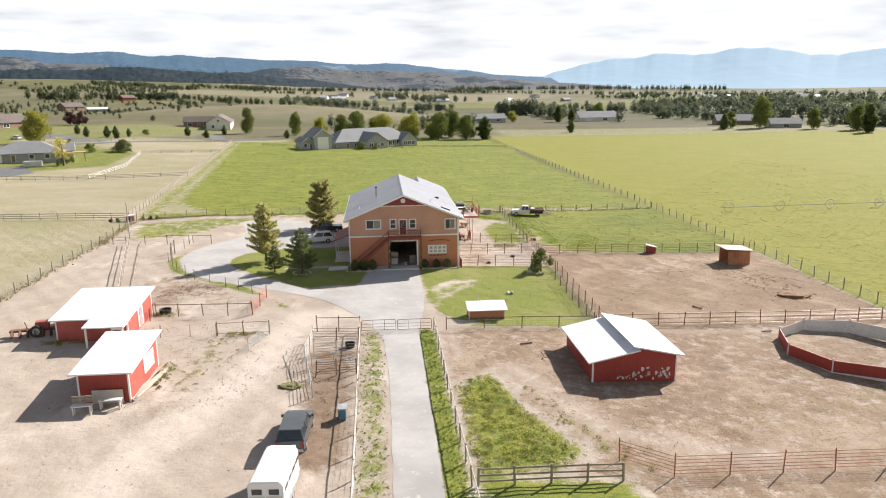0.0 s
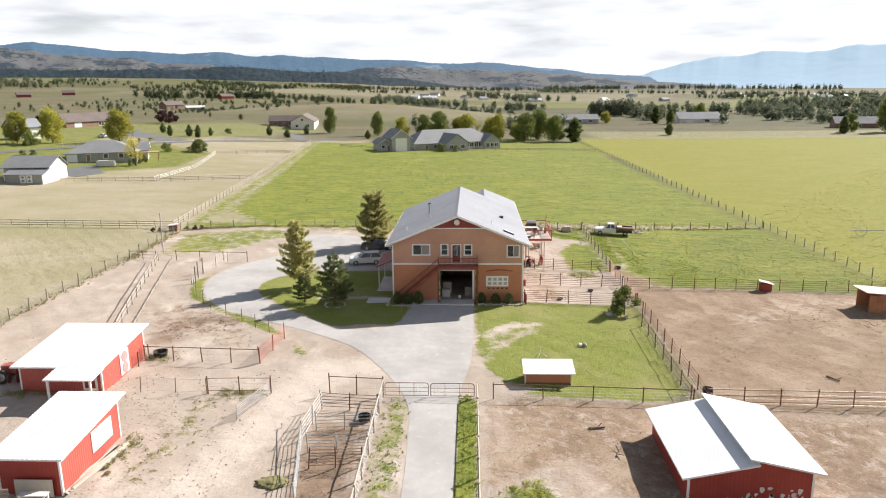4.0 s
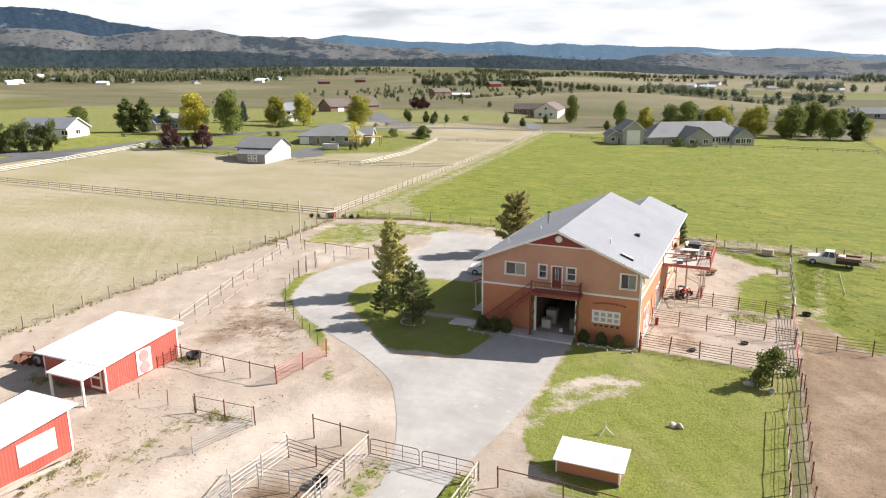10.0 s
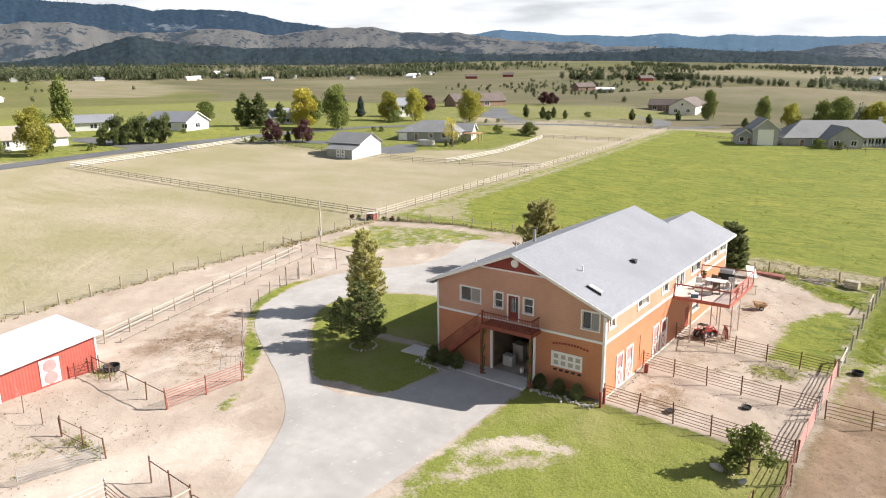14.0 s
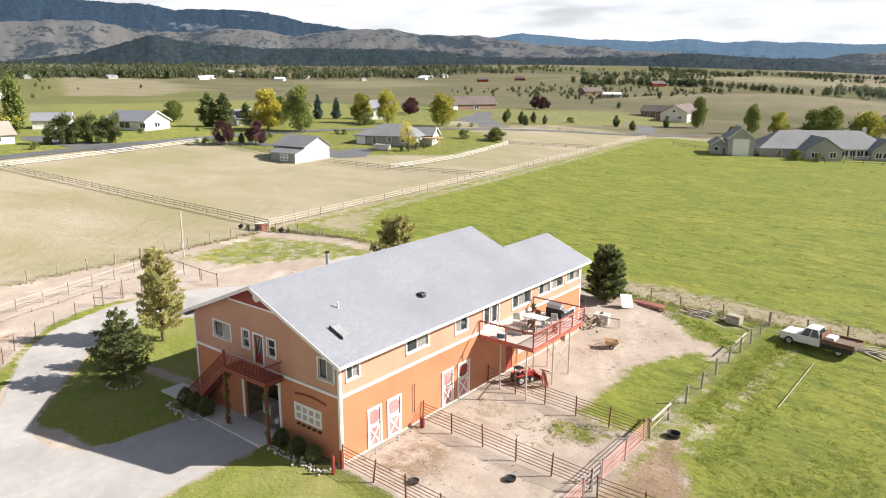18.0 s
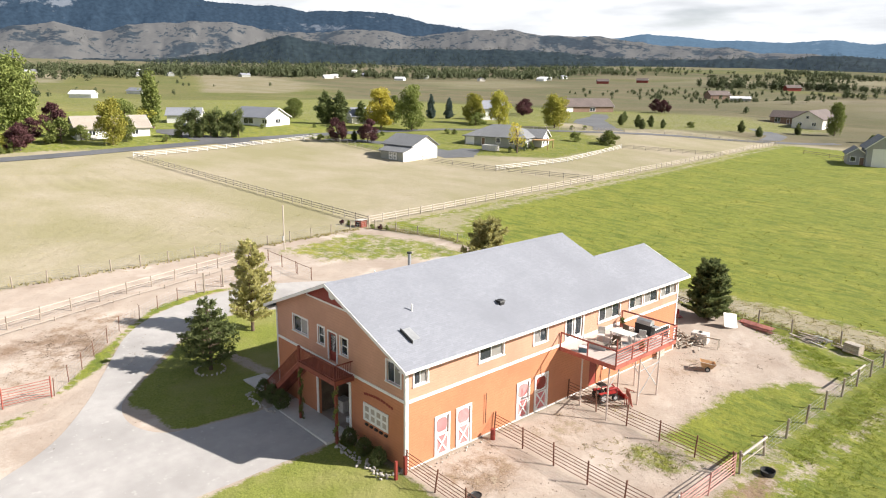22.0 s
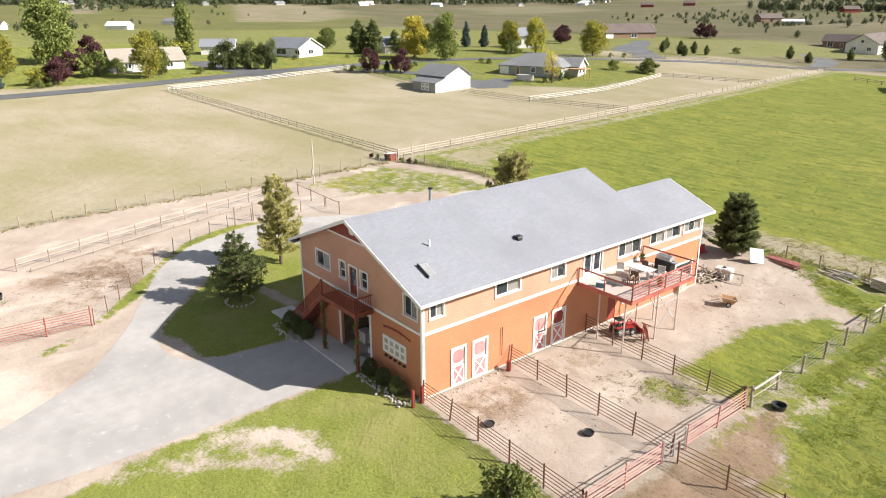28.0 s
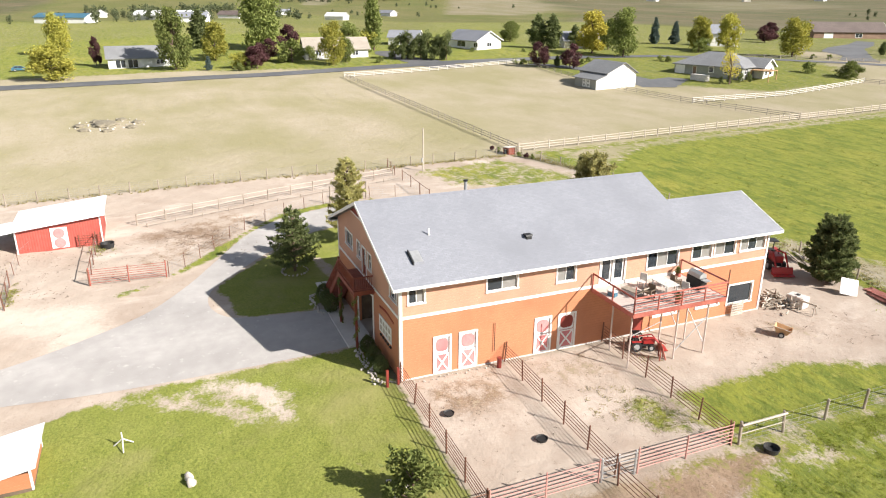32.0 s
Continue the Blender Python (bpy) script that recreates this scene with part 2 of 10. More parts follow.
M["post_wood"] = surf("weathered_grey_wood", (0.28, 0.23, 0.18), (0.36, 0.31, 0.25), 8, 0.85, stretch=(1, 1, 0.2))
M["post_dark"] = surf("old_brown_post_wood", (0.13, 0.09, 0.06), (0.2, 0.145, 0.1), 8, 0.85)
M["rail_white"] = surf("sun_bleached_rail", (0.5, 0.44, 0.37), (0.4, 0.345, 0.28), 6, 0.75, wear=((0.36, 0.3, 0.24), 0.6))
M["plank"] = surf("bleached_plank", (0.52, 0.47, 0.4), (0.42, 0.37, 0.31), 7, 0.85, stretch=(4, 1, 1), per_piece=0.3)
M["board_grey"] = surf("sun_greyed_boards", (0.38, 0.34, 0.29), (0.3, 0.265, 0.22), 6, 0.8)
M["deck_wood"] = surf("faded_pinkish_decking", (0.56, 0.47, 0.42), (0.46, 0.37, 0.33), 6, 0.8, stretch=(1, 6, 1))
M["pale_steel"] = surf("pale_painted_steel", (0.6, 0.5, 0.45), (0.52, 0.42, 0.37), 6, 0.6)
M["stall_wood"] = surf("red_brown_stall_boards", (0.4, 0.17, 0.08), (0.5, 0.23, 0.115), 6, 0.8, per_piece=0.25)
M["new_wood"] = surf("tan_lumber", (0.42, 0.25, 0.12), (0.5, 0.32, 0.17), 6, 0.75, per_piece=0.2)
M["bark"] = surf("pine_bark", (0.11, 0.075, 0.05), (0.17, 0.12, 0.085), 10, 0.9, bump=0.7, stretch=(1, 1, 0.3))
M["pine"] = foliage("pine_needles", (0.1, 0.13, 0.05), (0.24, 0.265, 0.11), (0.145, 0.175, 0.068), 0.5)
M["pine_light"] = foliage("light_pine_needles", (0.34, 0.325, 0.125), (0.58, 0.54, 0.24), (0.44, 0.415, 0.175), 0.55)
M["spruce"] = foliage("blue_spruce_needles", (0.09, 0.13, 0.11), (0.14, 0.18, 0.16), (0.1, 0.14, 0.12))
M["leaf"] = foliage("green_leaves", (0.13, 0.165, 0.045), (0.28, 0.305, 0.095), (0.16, 0.195, 0.055))
M["leaf_yg"] = foliage("yellowing_leaves", (0.32, 0.31, 0.06), (0.52, 0.47, 0.1), (0.26, 0.27, 0.055))
M["leaf_yellow"] = foliage("yellow_leaves", (0.5, 0.43, 0.06), (0.66, 0.58, 0.12), (0.42, 0.37, 0.07))
M["leaf_burgundy"] = foliage("burgundy_leaves", (0.075, 0.035, 0.04), (0.16, 0.075, 0.075), (0.1, 0.05, 0.05))
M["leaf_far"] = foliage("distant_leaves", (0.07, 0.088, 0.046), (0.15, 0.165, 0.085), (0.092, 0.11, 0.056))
# Leaf green made paler and bluer: distance haze mixed into the colour.
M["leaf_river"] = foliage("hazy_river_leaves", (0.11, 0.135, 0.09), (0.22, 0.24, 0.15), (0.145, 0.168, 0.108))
M["pine_far"] = foliage("distant_pines", (0.035, 0.048, 0.04), (0.07, 0.088, 0.068), (0.045, 0.06, 0.05))
M["boulder"] = surf("pale_stone", (0.42, 0.38, 0.33), (0.54, 0.5, 0.45), 4, 0.85, per_piece=0.3)
M["black"] = surf("black_rubber", (0.018, 0.018, 0.018), (0.03, 0.03, 0.03), 8, 0.6)
M["car_white"] = surf("white_car_paint", (0.72, 0.72, 0.71), (0.68, 0.68, 0.67), 2, 0.25, big=0.05, bump=0)
M["car_grey"] = surf("grey_car_paint", (0.12, 0.13, 0.135), (0.14, 0.15, 0.155), 2, 0.25, 0.4, bump=0)
M["car_black"] = surf("black_car_paint", (0.02, 0.02, 0.022), (0.028, 0.028, 0.03), 2, 0.25, bump=0)
M["car_blue"] = surf("blue_car_paint", (0.05, 0.14, 0.2), (0.06, 0.16, 0.23), 2, 0.3, bump=0)
M["tractor_red"] = surf("red_tractor_paint", (0.36, 0.02, 0.02), (0.3, 0.025, 0.02), 6, 0.45)
M["pink"] = surf("faded_pink_paint", (0.6, 0.2, 0.2), (0.66, 0.27, 0.26), 4, 0.65)
M["wall_grey"] = siding("grey_house_siding", (0.33, 0.33, 0.33), (0.37, 0.37, 0.365), 0.22)
M["wall_beige"] = siding("beige_house_siding", (0.68, 0.64, 0.57), (0.73, 0.69, 0.62), 0.22)
M["wall_white"] = siding("white_house_siding", (0.72, 0.72, 0.69), (0.68, 0.68, 0.65), 0.22)
M["wall_brown"] = siding("brown_house_siding", (0.2, 0.12, 0.08), (0.24, 0.15, 0.1), 0.22)
M["wall_sage"] = siding("grey_green_siding", (0.27, 0.28, 0.25), (0.31, 0.32, 0.29), 0.22)


# ---- building blocks ----
def thing(name, label, category, at=(0, 0, 0), rz=0.0, group="", scale=(1, 1, 1)):
    ob = new(name)
    ob.empty_display_size = 0.3
    ob.matrix_basis = Matrix.LocRotScale(at, Euler((0, 0, radians(rz))), scale)
    return tagged(ob, label, category, group)


def link(name, mesh, parent=None, label=""):
    ob = new(name, mesh)
    ob.parent = parent
    return tagged(ob, label)


def mesh_of(name, bm, material, smooth=False):
    bmesh.ops.recalc_face_normals(bm, faces=bm.faces)
    me = bpy.data.meshes.new(name)
    bm.to_mesh(me)
    bm.free()
    me.materials.append(M[material])
    if smooth:
        me.shade_smooth()
    return me


def part(name, bm, material, parent, label="", smooth=False):
    return link(name, mesh_of(name, bm, material, smooth), parent, label)


def raw_mesh(name, verts, faces, material, smooth=False):
    me = bpy.data.meshes.new(name)
    me.from_pydata(verts, [], faces)
    me.materials.append(M[material])
    if smooth:
        me.shade_smooth()
    return me


IDENT = Matrix.Identity(4)
FRONT = Matrix(((1, 0, 0, 0), (0, -1, 0, 0), (0, 0, 1, 0), (0, 0, 0, 1)))  # u = x, outward = -y
RIGHT = Matrix(((0, 1, 0, 0), (1, 0, 0, 0), (0, 0, 1, 0), (0, 0, 0, 1)))  # u = y, outward = +x
LEFT = Matrix(((0, -1, 0, -15), (1, 0, 0, 0), (0, 0, 1, 0), (0, 0, 0, 1)))


def box(bm, x0, x1, y0, y1, z0, z1, m=IDENT, bevel=0.0):
    vs = [bm.verts.new(m @ Vector((x, y, z))) for z in (z0, z1) for y in (y0, y1) for x in (x0, x1)]
    fs = [bm.faces.new([vs[i] for i in f]) for f in ((0, 2, 3, 1), (4, 5, 7, 6), (0, 1, 5, 4), (2, 6, 7, 3), (0, 4, 6, 2), (1, 3, 7, 5))]
    if bevel:
        bmesh.ops.bevel(bm, geom=list({e for f in fs for e in f.edges}), offset=bevel, segments=2, affect="EDGES", profile=0.6)
    return bm


def boxes(*rows, m=IDENT, bevel=0.0):
    bm = bmesh.new()
    for r in rows:
        box(bm, *r, m=m, bevel=bevel)
    return bm


def prism(bm, outline, axis_from, axis_to, m=IDENT):
    """Extrude an outline of (u, z) along the middle axis."""
    a = [bm.verts.new(m @ Vector((u, axis_from, z))) for u, z in outline]
    b = [bm.verts.new(m @ Vector((u, axis_to, z))) for u, z in outline]
    bm.faces.new(a)
    bm.faces.new(list(reversed(b)))
    for i in range(len(a)):
        j = (i + 1) % len(a)
        bm.faces.new((a[i], b[i], b[j], a[j]))
    return bm


def rod(bm, a, b, r, n=6, r2=None):
    a, b = Vector(a), Vector(b)
    d = (b - a).normalized()
    side = d.orthogonal().normalized()
    up = d.cross(side)
    rings = []
    for p, q in ((a, r), (b, r if r2 is None else r2)):
        rings.append([bm.verts.new(p + q * (math.cos(2 * math.pi * k / n) * side + math.sin(2 * math.pi * k / n) * up)) for k in range(n)])
    for k in range(n):
        bm.faces.new((rings[0][k], rings[0][(k + 1) % n], rings[1][(k + 1) % n], rings[1][k]))
    bm.faces.new(list(reversed(rings[0])))
    bm.faces.new(rings[1])
    return bm


def rods(*rows, n=6):
    bm = bmesh.new()
    for a, b, r in rows:
        rod(bm, a, b, r, n)
    return bm


def ease(v):
    v = np.clip(v, 0, 1)
    return v * v * (3 - 2 * v)


def ground_z(x, y):
    """Height of the land: it falls gently to the east and towards the road, and swells under the western neighbours."""
    u = (y - x) * 0.7071
    swell = 3.3 * ease((u - 125) / 100) * ease((-x - 50 - 0.35 * np.maximum(0, y - 200)) / 70) * (1 - ease((u - 300) / 220))
    return -0.05 - 0.016 * np.clip(x, -400, 60) - 0.02 * np.clip(x, 0, 40) + 0.016 * np.clip(y, -60, 0) + swell


def gz(x, y):
    return float(ground_z(x, y))


# ---- the land ----
def steps(lo, hi, step, limit, growth):
    mid = np.arange(lo, hi + step, step)
    out, d, v = [], step, mid[-1]
    while v < limit:
        d *= growth
        v += d
        out.append(v)
    low, d, v = [], step, mid[0]
    while v > -limit:
        d *= growth
        v -= d
        low.append(v)
    return np.array(low[::-1] + list(mid) + out)


GX, GY = np.meshgrid(steps(-70, 56, 0.62, 4800, 1.045), steps(-66, 52, 0.62, 4800, 1.045))
cover = np.zeros((*GX.shape, 4))  # green grass, dry grass, brown soil, far crops dimmed for cloud shade


def rect_d(x0, x1, y0, y1):
    dx, dy = np.maximum(x0 - GX, GX - x1), np.maximum(y0 - GY, GY - y1)
    return np.where((dx > 0) & (dy > 0), np.hypot(dx, dy), np.maximum(dx, dy))


def poly_d(points):
    best, inside = np.full(GX.shape, 1e9), np.zeros(GX.shape, bool)
    for (ax, ay), (bx, by) in zip(points, points[1:] + points[:1]):
        ex, ey = bx - ax, by - ay
        t = np.clip(((GX - ax) * ex + (GY - ay) * ey) / (ex * ex + ey * ey), 0, 1)
        best = np.minimum(best, np.hypot(GX - ax - t * ex, GY - ay - t * ey))
        cross = ((ay > GY) != (by > GY)) & (GX < (bx - ax) * (GY - ay) / (by - ay if by != ay else 1e-9) + ax)
        inside ^= cross
    return np.where(inside, -best, best)


def lay(dist, soft, green=0.0, dry=0.0, soil=0.0, crop=0.0):
    global cover
    w = np.clip(0.5 - dist / soft, 0, 1)[..., None]
    cover = cover * (1 - w) + np.array((green, dry, soil, crop)) * w


def hash2(i, j):
    v = np.sin(i * 127.1 + j * 311.7) * 43758.5453
    return v - np.floor(v)


trail_marks = np.zeros((*GX.shape, 4))  # pale trodden tracks, dark muck, sparse weeds


def line_d(points):
    best = np.full(GX.shape, 1e9)
    for (ax, ay), (bx, by) in zip(points, points[1:]):
        ex, ey = bx - ax, by - ay
        t = np.clip(((GX - ax) * ex + (GY - ay) * ey) / (ex * ex + ey * ey), 0, 1)
        best = np.minimum(best, np.hypot(GX - ax - t * ex, GY - ay - t * ey))
    return best


def mark(channel, dist, soft, amount):
    w = np.clip(0.5 - dist / soft, 0, 1) * amount
    trail_marks[..., channel] = np.maximum(trail_marks[..., channel], w)


mark(0, line_d([(-13.5, -19.5), (-19, -20.5), (-20.7, -26.4), (-21.3, -31.6), (-22.9, -37.3), (-24.7, -41.9), (-27, -47), (-30, -60)]) - 2.0, 4.0, 0.95)
mark(0, line_d([(-22.9, -37), (-34, -44), (-46, -50)]) - 1.2, 4.0, 0.7)
mark(0, line_d([(-21, -27), (-28, -23), (-38, -22)]) - 0.6, 3.0, 0.55)
mark(0, line_d([(-3.8, -26), (-3.6, -33)]) - 0.8, 3.0, 0.6)
mark(0, line_d([(1, -36), (6, -48), (16, -52)]) - 2.0, 5.0, 0.55)
mark(0, line_d([(13, -26.6), (30, -26.8), (47, -27.4)]) - 0.5, 2.4, 0.6)
mark(0, line_d([(6, 1), (7, 14), (5, 30), (4, 40)]) - 2.2, 4.0, 0.42)
mark(0, line_d([(24, -4), (34, 4), (44, 5)]) - 3.0, 6.0, 0.38)
mark(0, line_d([(-4.9, -13), (-4.4, -10), (-1.5, -8), (0.4, -8.2)]) - 1.3, 3.0, 0.85)
mark(0, line_d([(-47, 31), (-42, 35), (-36, 33)]) - 1.4, 3.0, 0.8)
mark(1, rect_d(-17.6, -13.4, -52, -30), 2.6, 0.85)
mark(1, line_d([(-31, -8), (-36, -9.4), (-36, -14)]) - 1.6, 4.5, 0.85)
mark(1, line_d([(9, -44.5), (14.5, -44.4), (19.6, -37), (19.5, -31)]) - 1.6, 5.0, 0.75)
mark(1, line_d([(5, -33.5), (7, -37), (10, -41)]) - 1.0, 3.0, 0.7)
mark(1, line_d([(-28, -38), (-27.5, -33), (-30, -30)]) - 0.4, 2.6, 0.6)
mark(1, line_d([(17, -13.3), (24, -10), (30.1, -7.7), (34, -14), (40, -14)]) - 1.2, 5.0, 0.6)
mark(1, line_d([(16, -20), (30, -21), (45, -21)]) - 0.6, 5.0, 0.5)
mark(1, line_d([(15, -4), (17, 2), (19, 6)]) - 1.4, 5.0, 0.7)
mark(1, line_d([(40, 2), (47, -4), (46, -12)]) - 1.0, 4.0, 0.55)
mark(2, line_d([(-28.2, -38.1), (-26.8, -32.9), (-26.8, -26.9)]) - 1.0, 4.0, 0.6)
mark(2, line_d([(21, -42.7), (17, -47.5), (26, -46), (34, -40)]) - 1.6, 6.0, 0.5)
mark(2, line_d([(3.6, -46), (4.4, -49), (6, -53)]) - 1.0, 3.0, 0.6)
mark(2, line_d([(-52.7, 13.8), (-54, -20)]) - 0.5, 3.0, 0.5)
mark(2, line_d([(13.6, -24), (13.6, 8)]) - 0.2, 2.0, 0.6)
LAWN_E = [(-5.7, -0.6), (12.6, -0.5), (11.8, -23.5), (9, -25), (-2.2, -24.6), (-4.4, -20), (-5.6, -15.5)]
LAWN_W = [(-12.6, -3.5), (-13.6, -8.6), (-16.8, -10.4), (-20, -9.9), (-25, -5.2), (-31, 0.6), (-32.4, 5), (-31, 9), (-26, 12), (-15, 13), (-15, -0.8)]
for turf in (LAWN_E, LAWN_W):
    mark(3, poly_d(turf), 1.0, 1.0)
# valley mosaic of hay, stubble and pasture
bend = GX + 0.35 * GY + 60 * np.sin(GY / 310.0)
cell = hash2(np.floor(bend / 260), np.floor((GY - 0.2 * GX + 40 * np.sin(GX / 270.0)) / 190))
cover[..., 0] = np.where(cell < 0.3, 0.75, 0.28)
cover[..., 1] = np.where(cell < 0.3, 0.3, 0.85)
cover[..., 2] = np.where(cell > 0.82, 0.45, 0.0)
cover[..., 3] = np.where(cell < 0.55, 1.0, 0.86)
open_floor = (np.hypot(GX, GY) > 900) & (GX > -0.7 * GY)
cover[open_floor] = np.stack([np.where(cell < 0.35, 0.8, 0.15), 0 * cell + 0.9, np.where(cell > 0.8, 0.4, 0.0), 0.62 + 0.36 * hash2(cell * 91, cell * 17)], -1)[open_floor]
lay(rect_d(-460, -150, -260, 330), 30, green=0.6, dry=0.7, crop=0.22)
lay(poly_d([(-455, -120), (-420, 160), (-470, 300), (-620, 420), (-860, 520), (-1180, 480), (-1300, 217), (-1250, -120)]), 26, green=0.95, dry=0.2, crop=0.68)
lay(poly_d([(-660, 275), (-814, 345), (-1230, 520), (-1130, 640), (-720, 450), (-620, 350)]), 16, green=0.2, dry=0.95, crop=0.5)
lay(poly_d([(-900, 215), (-1260, 330), (-1290, 270), (-900, 180)]), 14, green=0.2, dry=0.9, crop=0.55)
lay(poly_d([(-690, 148), (-403, 160), (-300, 120), (-262, 40), (-640, 50)]), 14, green=0.62, dry=0.8, crop=0.4)
lay(poly_d([(-400, 330), (-560, 400), (-860, 540), (-1060, 700), (-1000, 1000), (-760, 1120), (-520, 900), (-330, 560)]), 40, green=0.4, dry=0.9, soil=0.3, crop=0.88)
lay(poly_d([(-640, 620), (-900, 760), (-880, 960), (-620, 800)]), 30, dry=0.9, soil=0.5, crop=0.62)
lay(poly_d([(-300, 380), (-60, 300), (60, 330), (60, 640), (-160, 760), (-480, 960), (-520, 760)]), 50, green=0.42, dry=0.7, crop=0.86)
lay(poly_d([(-190, 420), (-60, 380), (40, 430), (20, 520), (-130, 540)]), 30, green=0.1, dry=0.95, soil=0.4, crop=0.62)
lay(poly_d([(-420, 1250), (200, 1150), (420, 1500), (-200, 1700), (-560, 1560)]), 60, dry=1.0, crop=0.5)
lay(poly_d([(60, 900), (330, 820), (420, 1020), (120, 1120)]), 30, green=0.85, dry=0.3, crop=0.4)
lay(poly_d([(300, 900), (620, 760), (900, 900), (520, 1300)]), 40, green=0.7, dry=0.5, crop=0.4)
FIELD_W = [(-56.5, 42), (-76, 236), (44, 250), (47, 42)]
lay(poly_d([(-54, -140), (-182, -140), (-182, 0), (-168, 60), (-162, 106), (-155, 160), (-152, 212), (-54, 250)]), 5, green=0.03, dry=1.0)
lay(poly_d([(-86.6, 126.2), (-93.1, 161.6), (-76, 215), (-66, 140)]), 3, green=0.05, dry=1.0, soil=0.1)
lay(poly_d([(-159.8, 93.9), (-123.3, 96.3), (-93.2, 128.6), (-95.4, 165.1), (-159.3, 203), (-219.2, 168.4)]), 4, green=0.66, dry=0.7, crop=0.2)
lay(rect_d(47.5, 420, -160, 290), 4, green=0.92)
lay(poly_d(FIELD_W), 3, green=1.0, dry=0.1)
lay(poly_d([(-56, 44), (-75, 236), (-72.5, 236), (-53, 60), (-42, 45)]), 5, green=0.35, dry=0.8)
lay(rect_d(-40, 60, 198, 262), 6, green=0.95, dry=0.1)
lay(rect_d(60, 330, 285, 345), 8, green=0.5, dry=0.5, crop=0.3)
lay(poly_d([(-290, -60), (-183, -60), (-183, 0), (-169, 60), (-162, 110), (-240, 130), (-290, 100)]), 6, green=0.66, dry=0.7, crop=0.06)
lay(poly_d([(-125.4, 182.2), (-97.3, 283.4), (-84, 320), (-140.8, 340.4), (-197.8, 286.1)]), 8, green=0.55, dry=0.75, crop=0.3)
lay(np.hypot(GX + 103, GY + 20) - 7, 4.0, dry=0.6, soil=0.4)
# the farmyard
lay(poly_d([(-54.4, 38), (-54, -130), (-4, -130), (-4, 40)]), 1.5)
lay(poly_d([(-54.5, 17), (-54, -130), (-13, -130), (-13, -24), (-17, -15), (-38, -4), (-41, 17)]), 2.2)
lay(poly_d([(-45, -6), (-36, 2), (-26, -11), (-27, -18), (-37, -14)]), 6, soil=0.45)
lay(rect_d(-13, -10, -130, -25.5), 1.8, green=0.5, dry=0.3)
lay(rect_d(-7.2, -5.2, -130, -24.8), 1.0, green=0.95)
lay(rect_d(-5.2, 75, -130, -25.3), 2.0, soil=0.6)
lay(rect_d(13.2, 48.2, -25.3, 8.6), 2.0, soil=0.92)
lay(rect_d(13.4, 47.8, 9.2, 43.5), 2.0, green=0.98, crop=0.12)
lay(poly_d([(13.6, 9.4), (18, 9.8), (16, 13.5), (15, 19), (14.4, 27), (13.6, 28)]), 4, green=0.45, soil=0.6)
lay(poly_d([(7.6, 9), (12.6, 8.2), (12.6, 15), (9.6, 14)]), 2.0, green=0.62)
lay(poly_d([(16, 44), (30, 44), (28, 33), (20, 22), (15, 15), (14, 30)]), 6, green=0.78, dry=0.12, soil=0.45)
lay(poly_d([(-4.4, -39), (-1.1, -36.4), (0.6, -43.7), (3.8, -50.8), (1.3, -53), (-4.6, -53.5)]), 2.6, green=0.72, dry=0.45)
lay(poly_d([(-4.8, -53.5), (5.2, -54.5), (7, -60), (-4.8, -75)]), 2.0, green=0.8, dry=0.4)
lay(rect_d(28, 60, -28, -24.5), 2, soil=0.5)
lay(poly_d([(13.5, 8.5), (19, 9), (17.4, 12), (15.4, 15.5), (14.4, 18), (13.5, 19)]), 2.6, green=0.3, dry=0.3, soil=0.75)
lay(line_d([(15.7, 18), (15.9, 24), (16.3, 32), (17, 40)]) - 0.4, 1.6, green=0.4, dry=0.62, soil=0.2)
lay(poly_d([(20, 26), (27, 23), (31, 44), (19.4, 44)]), 6, green=0.8, dry=0.6, soil=0.3)
lay(poly_d([(-12, 43), (13, 44.6), (30, 47.4), (47, 51), (47, 54), (28, 51.5), (13, 50.5), (0, 50.5), (-12, 47)]), 4.0, green=0.3, dry=0.9)
# yard behind and beside the barn
lay(poly_d([(-54, 18), (-56, 37), (-44, 41.5), (-28, 42), (-16, 42.5), (13, 42), (13, 15), (0, 15), (-16, 15), (-37, 17)]), 2.0)
lay(poly_d([(-52, 19), (-55, 35), (-44, 40), (-33, 41), (-33, 34), (-38, 30), (-42, 22)]), 5.0, green=0.58, dry=0.36)
lay(poly_d([(-34, 41.8), (-15, 42.3), (-8, 43), (-12, 39.5), (-30, 39)]), 2.5, green=0.5, dry=0.5)
lay(rect_d(0, 13, -0.4, 15.4), 1.2, soil=0.2)
lay(poly_d([(0.6, 0.8), (0.6, 6.8), (4.4, 6.6), (6.4, 3), (4.6, 0.8)]), 3.0, dry=0.3, soil=0.52)
lay(poly_d([(0.8, 8.4), (0.8, 14.4), (4.6, 14.2), (5, 9)]), 3.0, dry=0.42, soil=0.45)
lay(poly_d([(3.5, 24), (6, 31), (4, 34), (1.5, 30), (1.6, 25)]), 3.0, green=0.2, dry=0.34, soil=0.5)
lay(poly_d([(7.5, 15.8), (12.8, 15.8), (12.8, 32), (10, 33.5), (7.2, 26)]), 3.0, green=0.9, dry=0.5)
lay(poly_d([(6.4, 12.2), (7.2, 15.0), (12, 15.1), (10.6, 12.0), (8.6, 11.2)]), 2.6, green=0.6, dry=0.5)
lay(poly_d([(8, 36), (13, 34), (13, 42), (4, 42.5)]), 2.0, green=0.7)
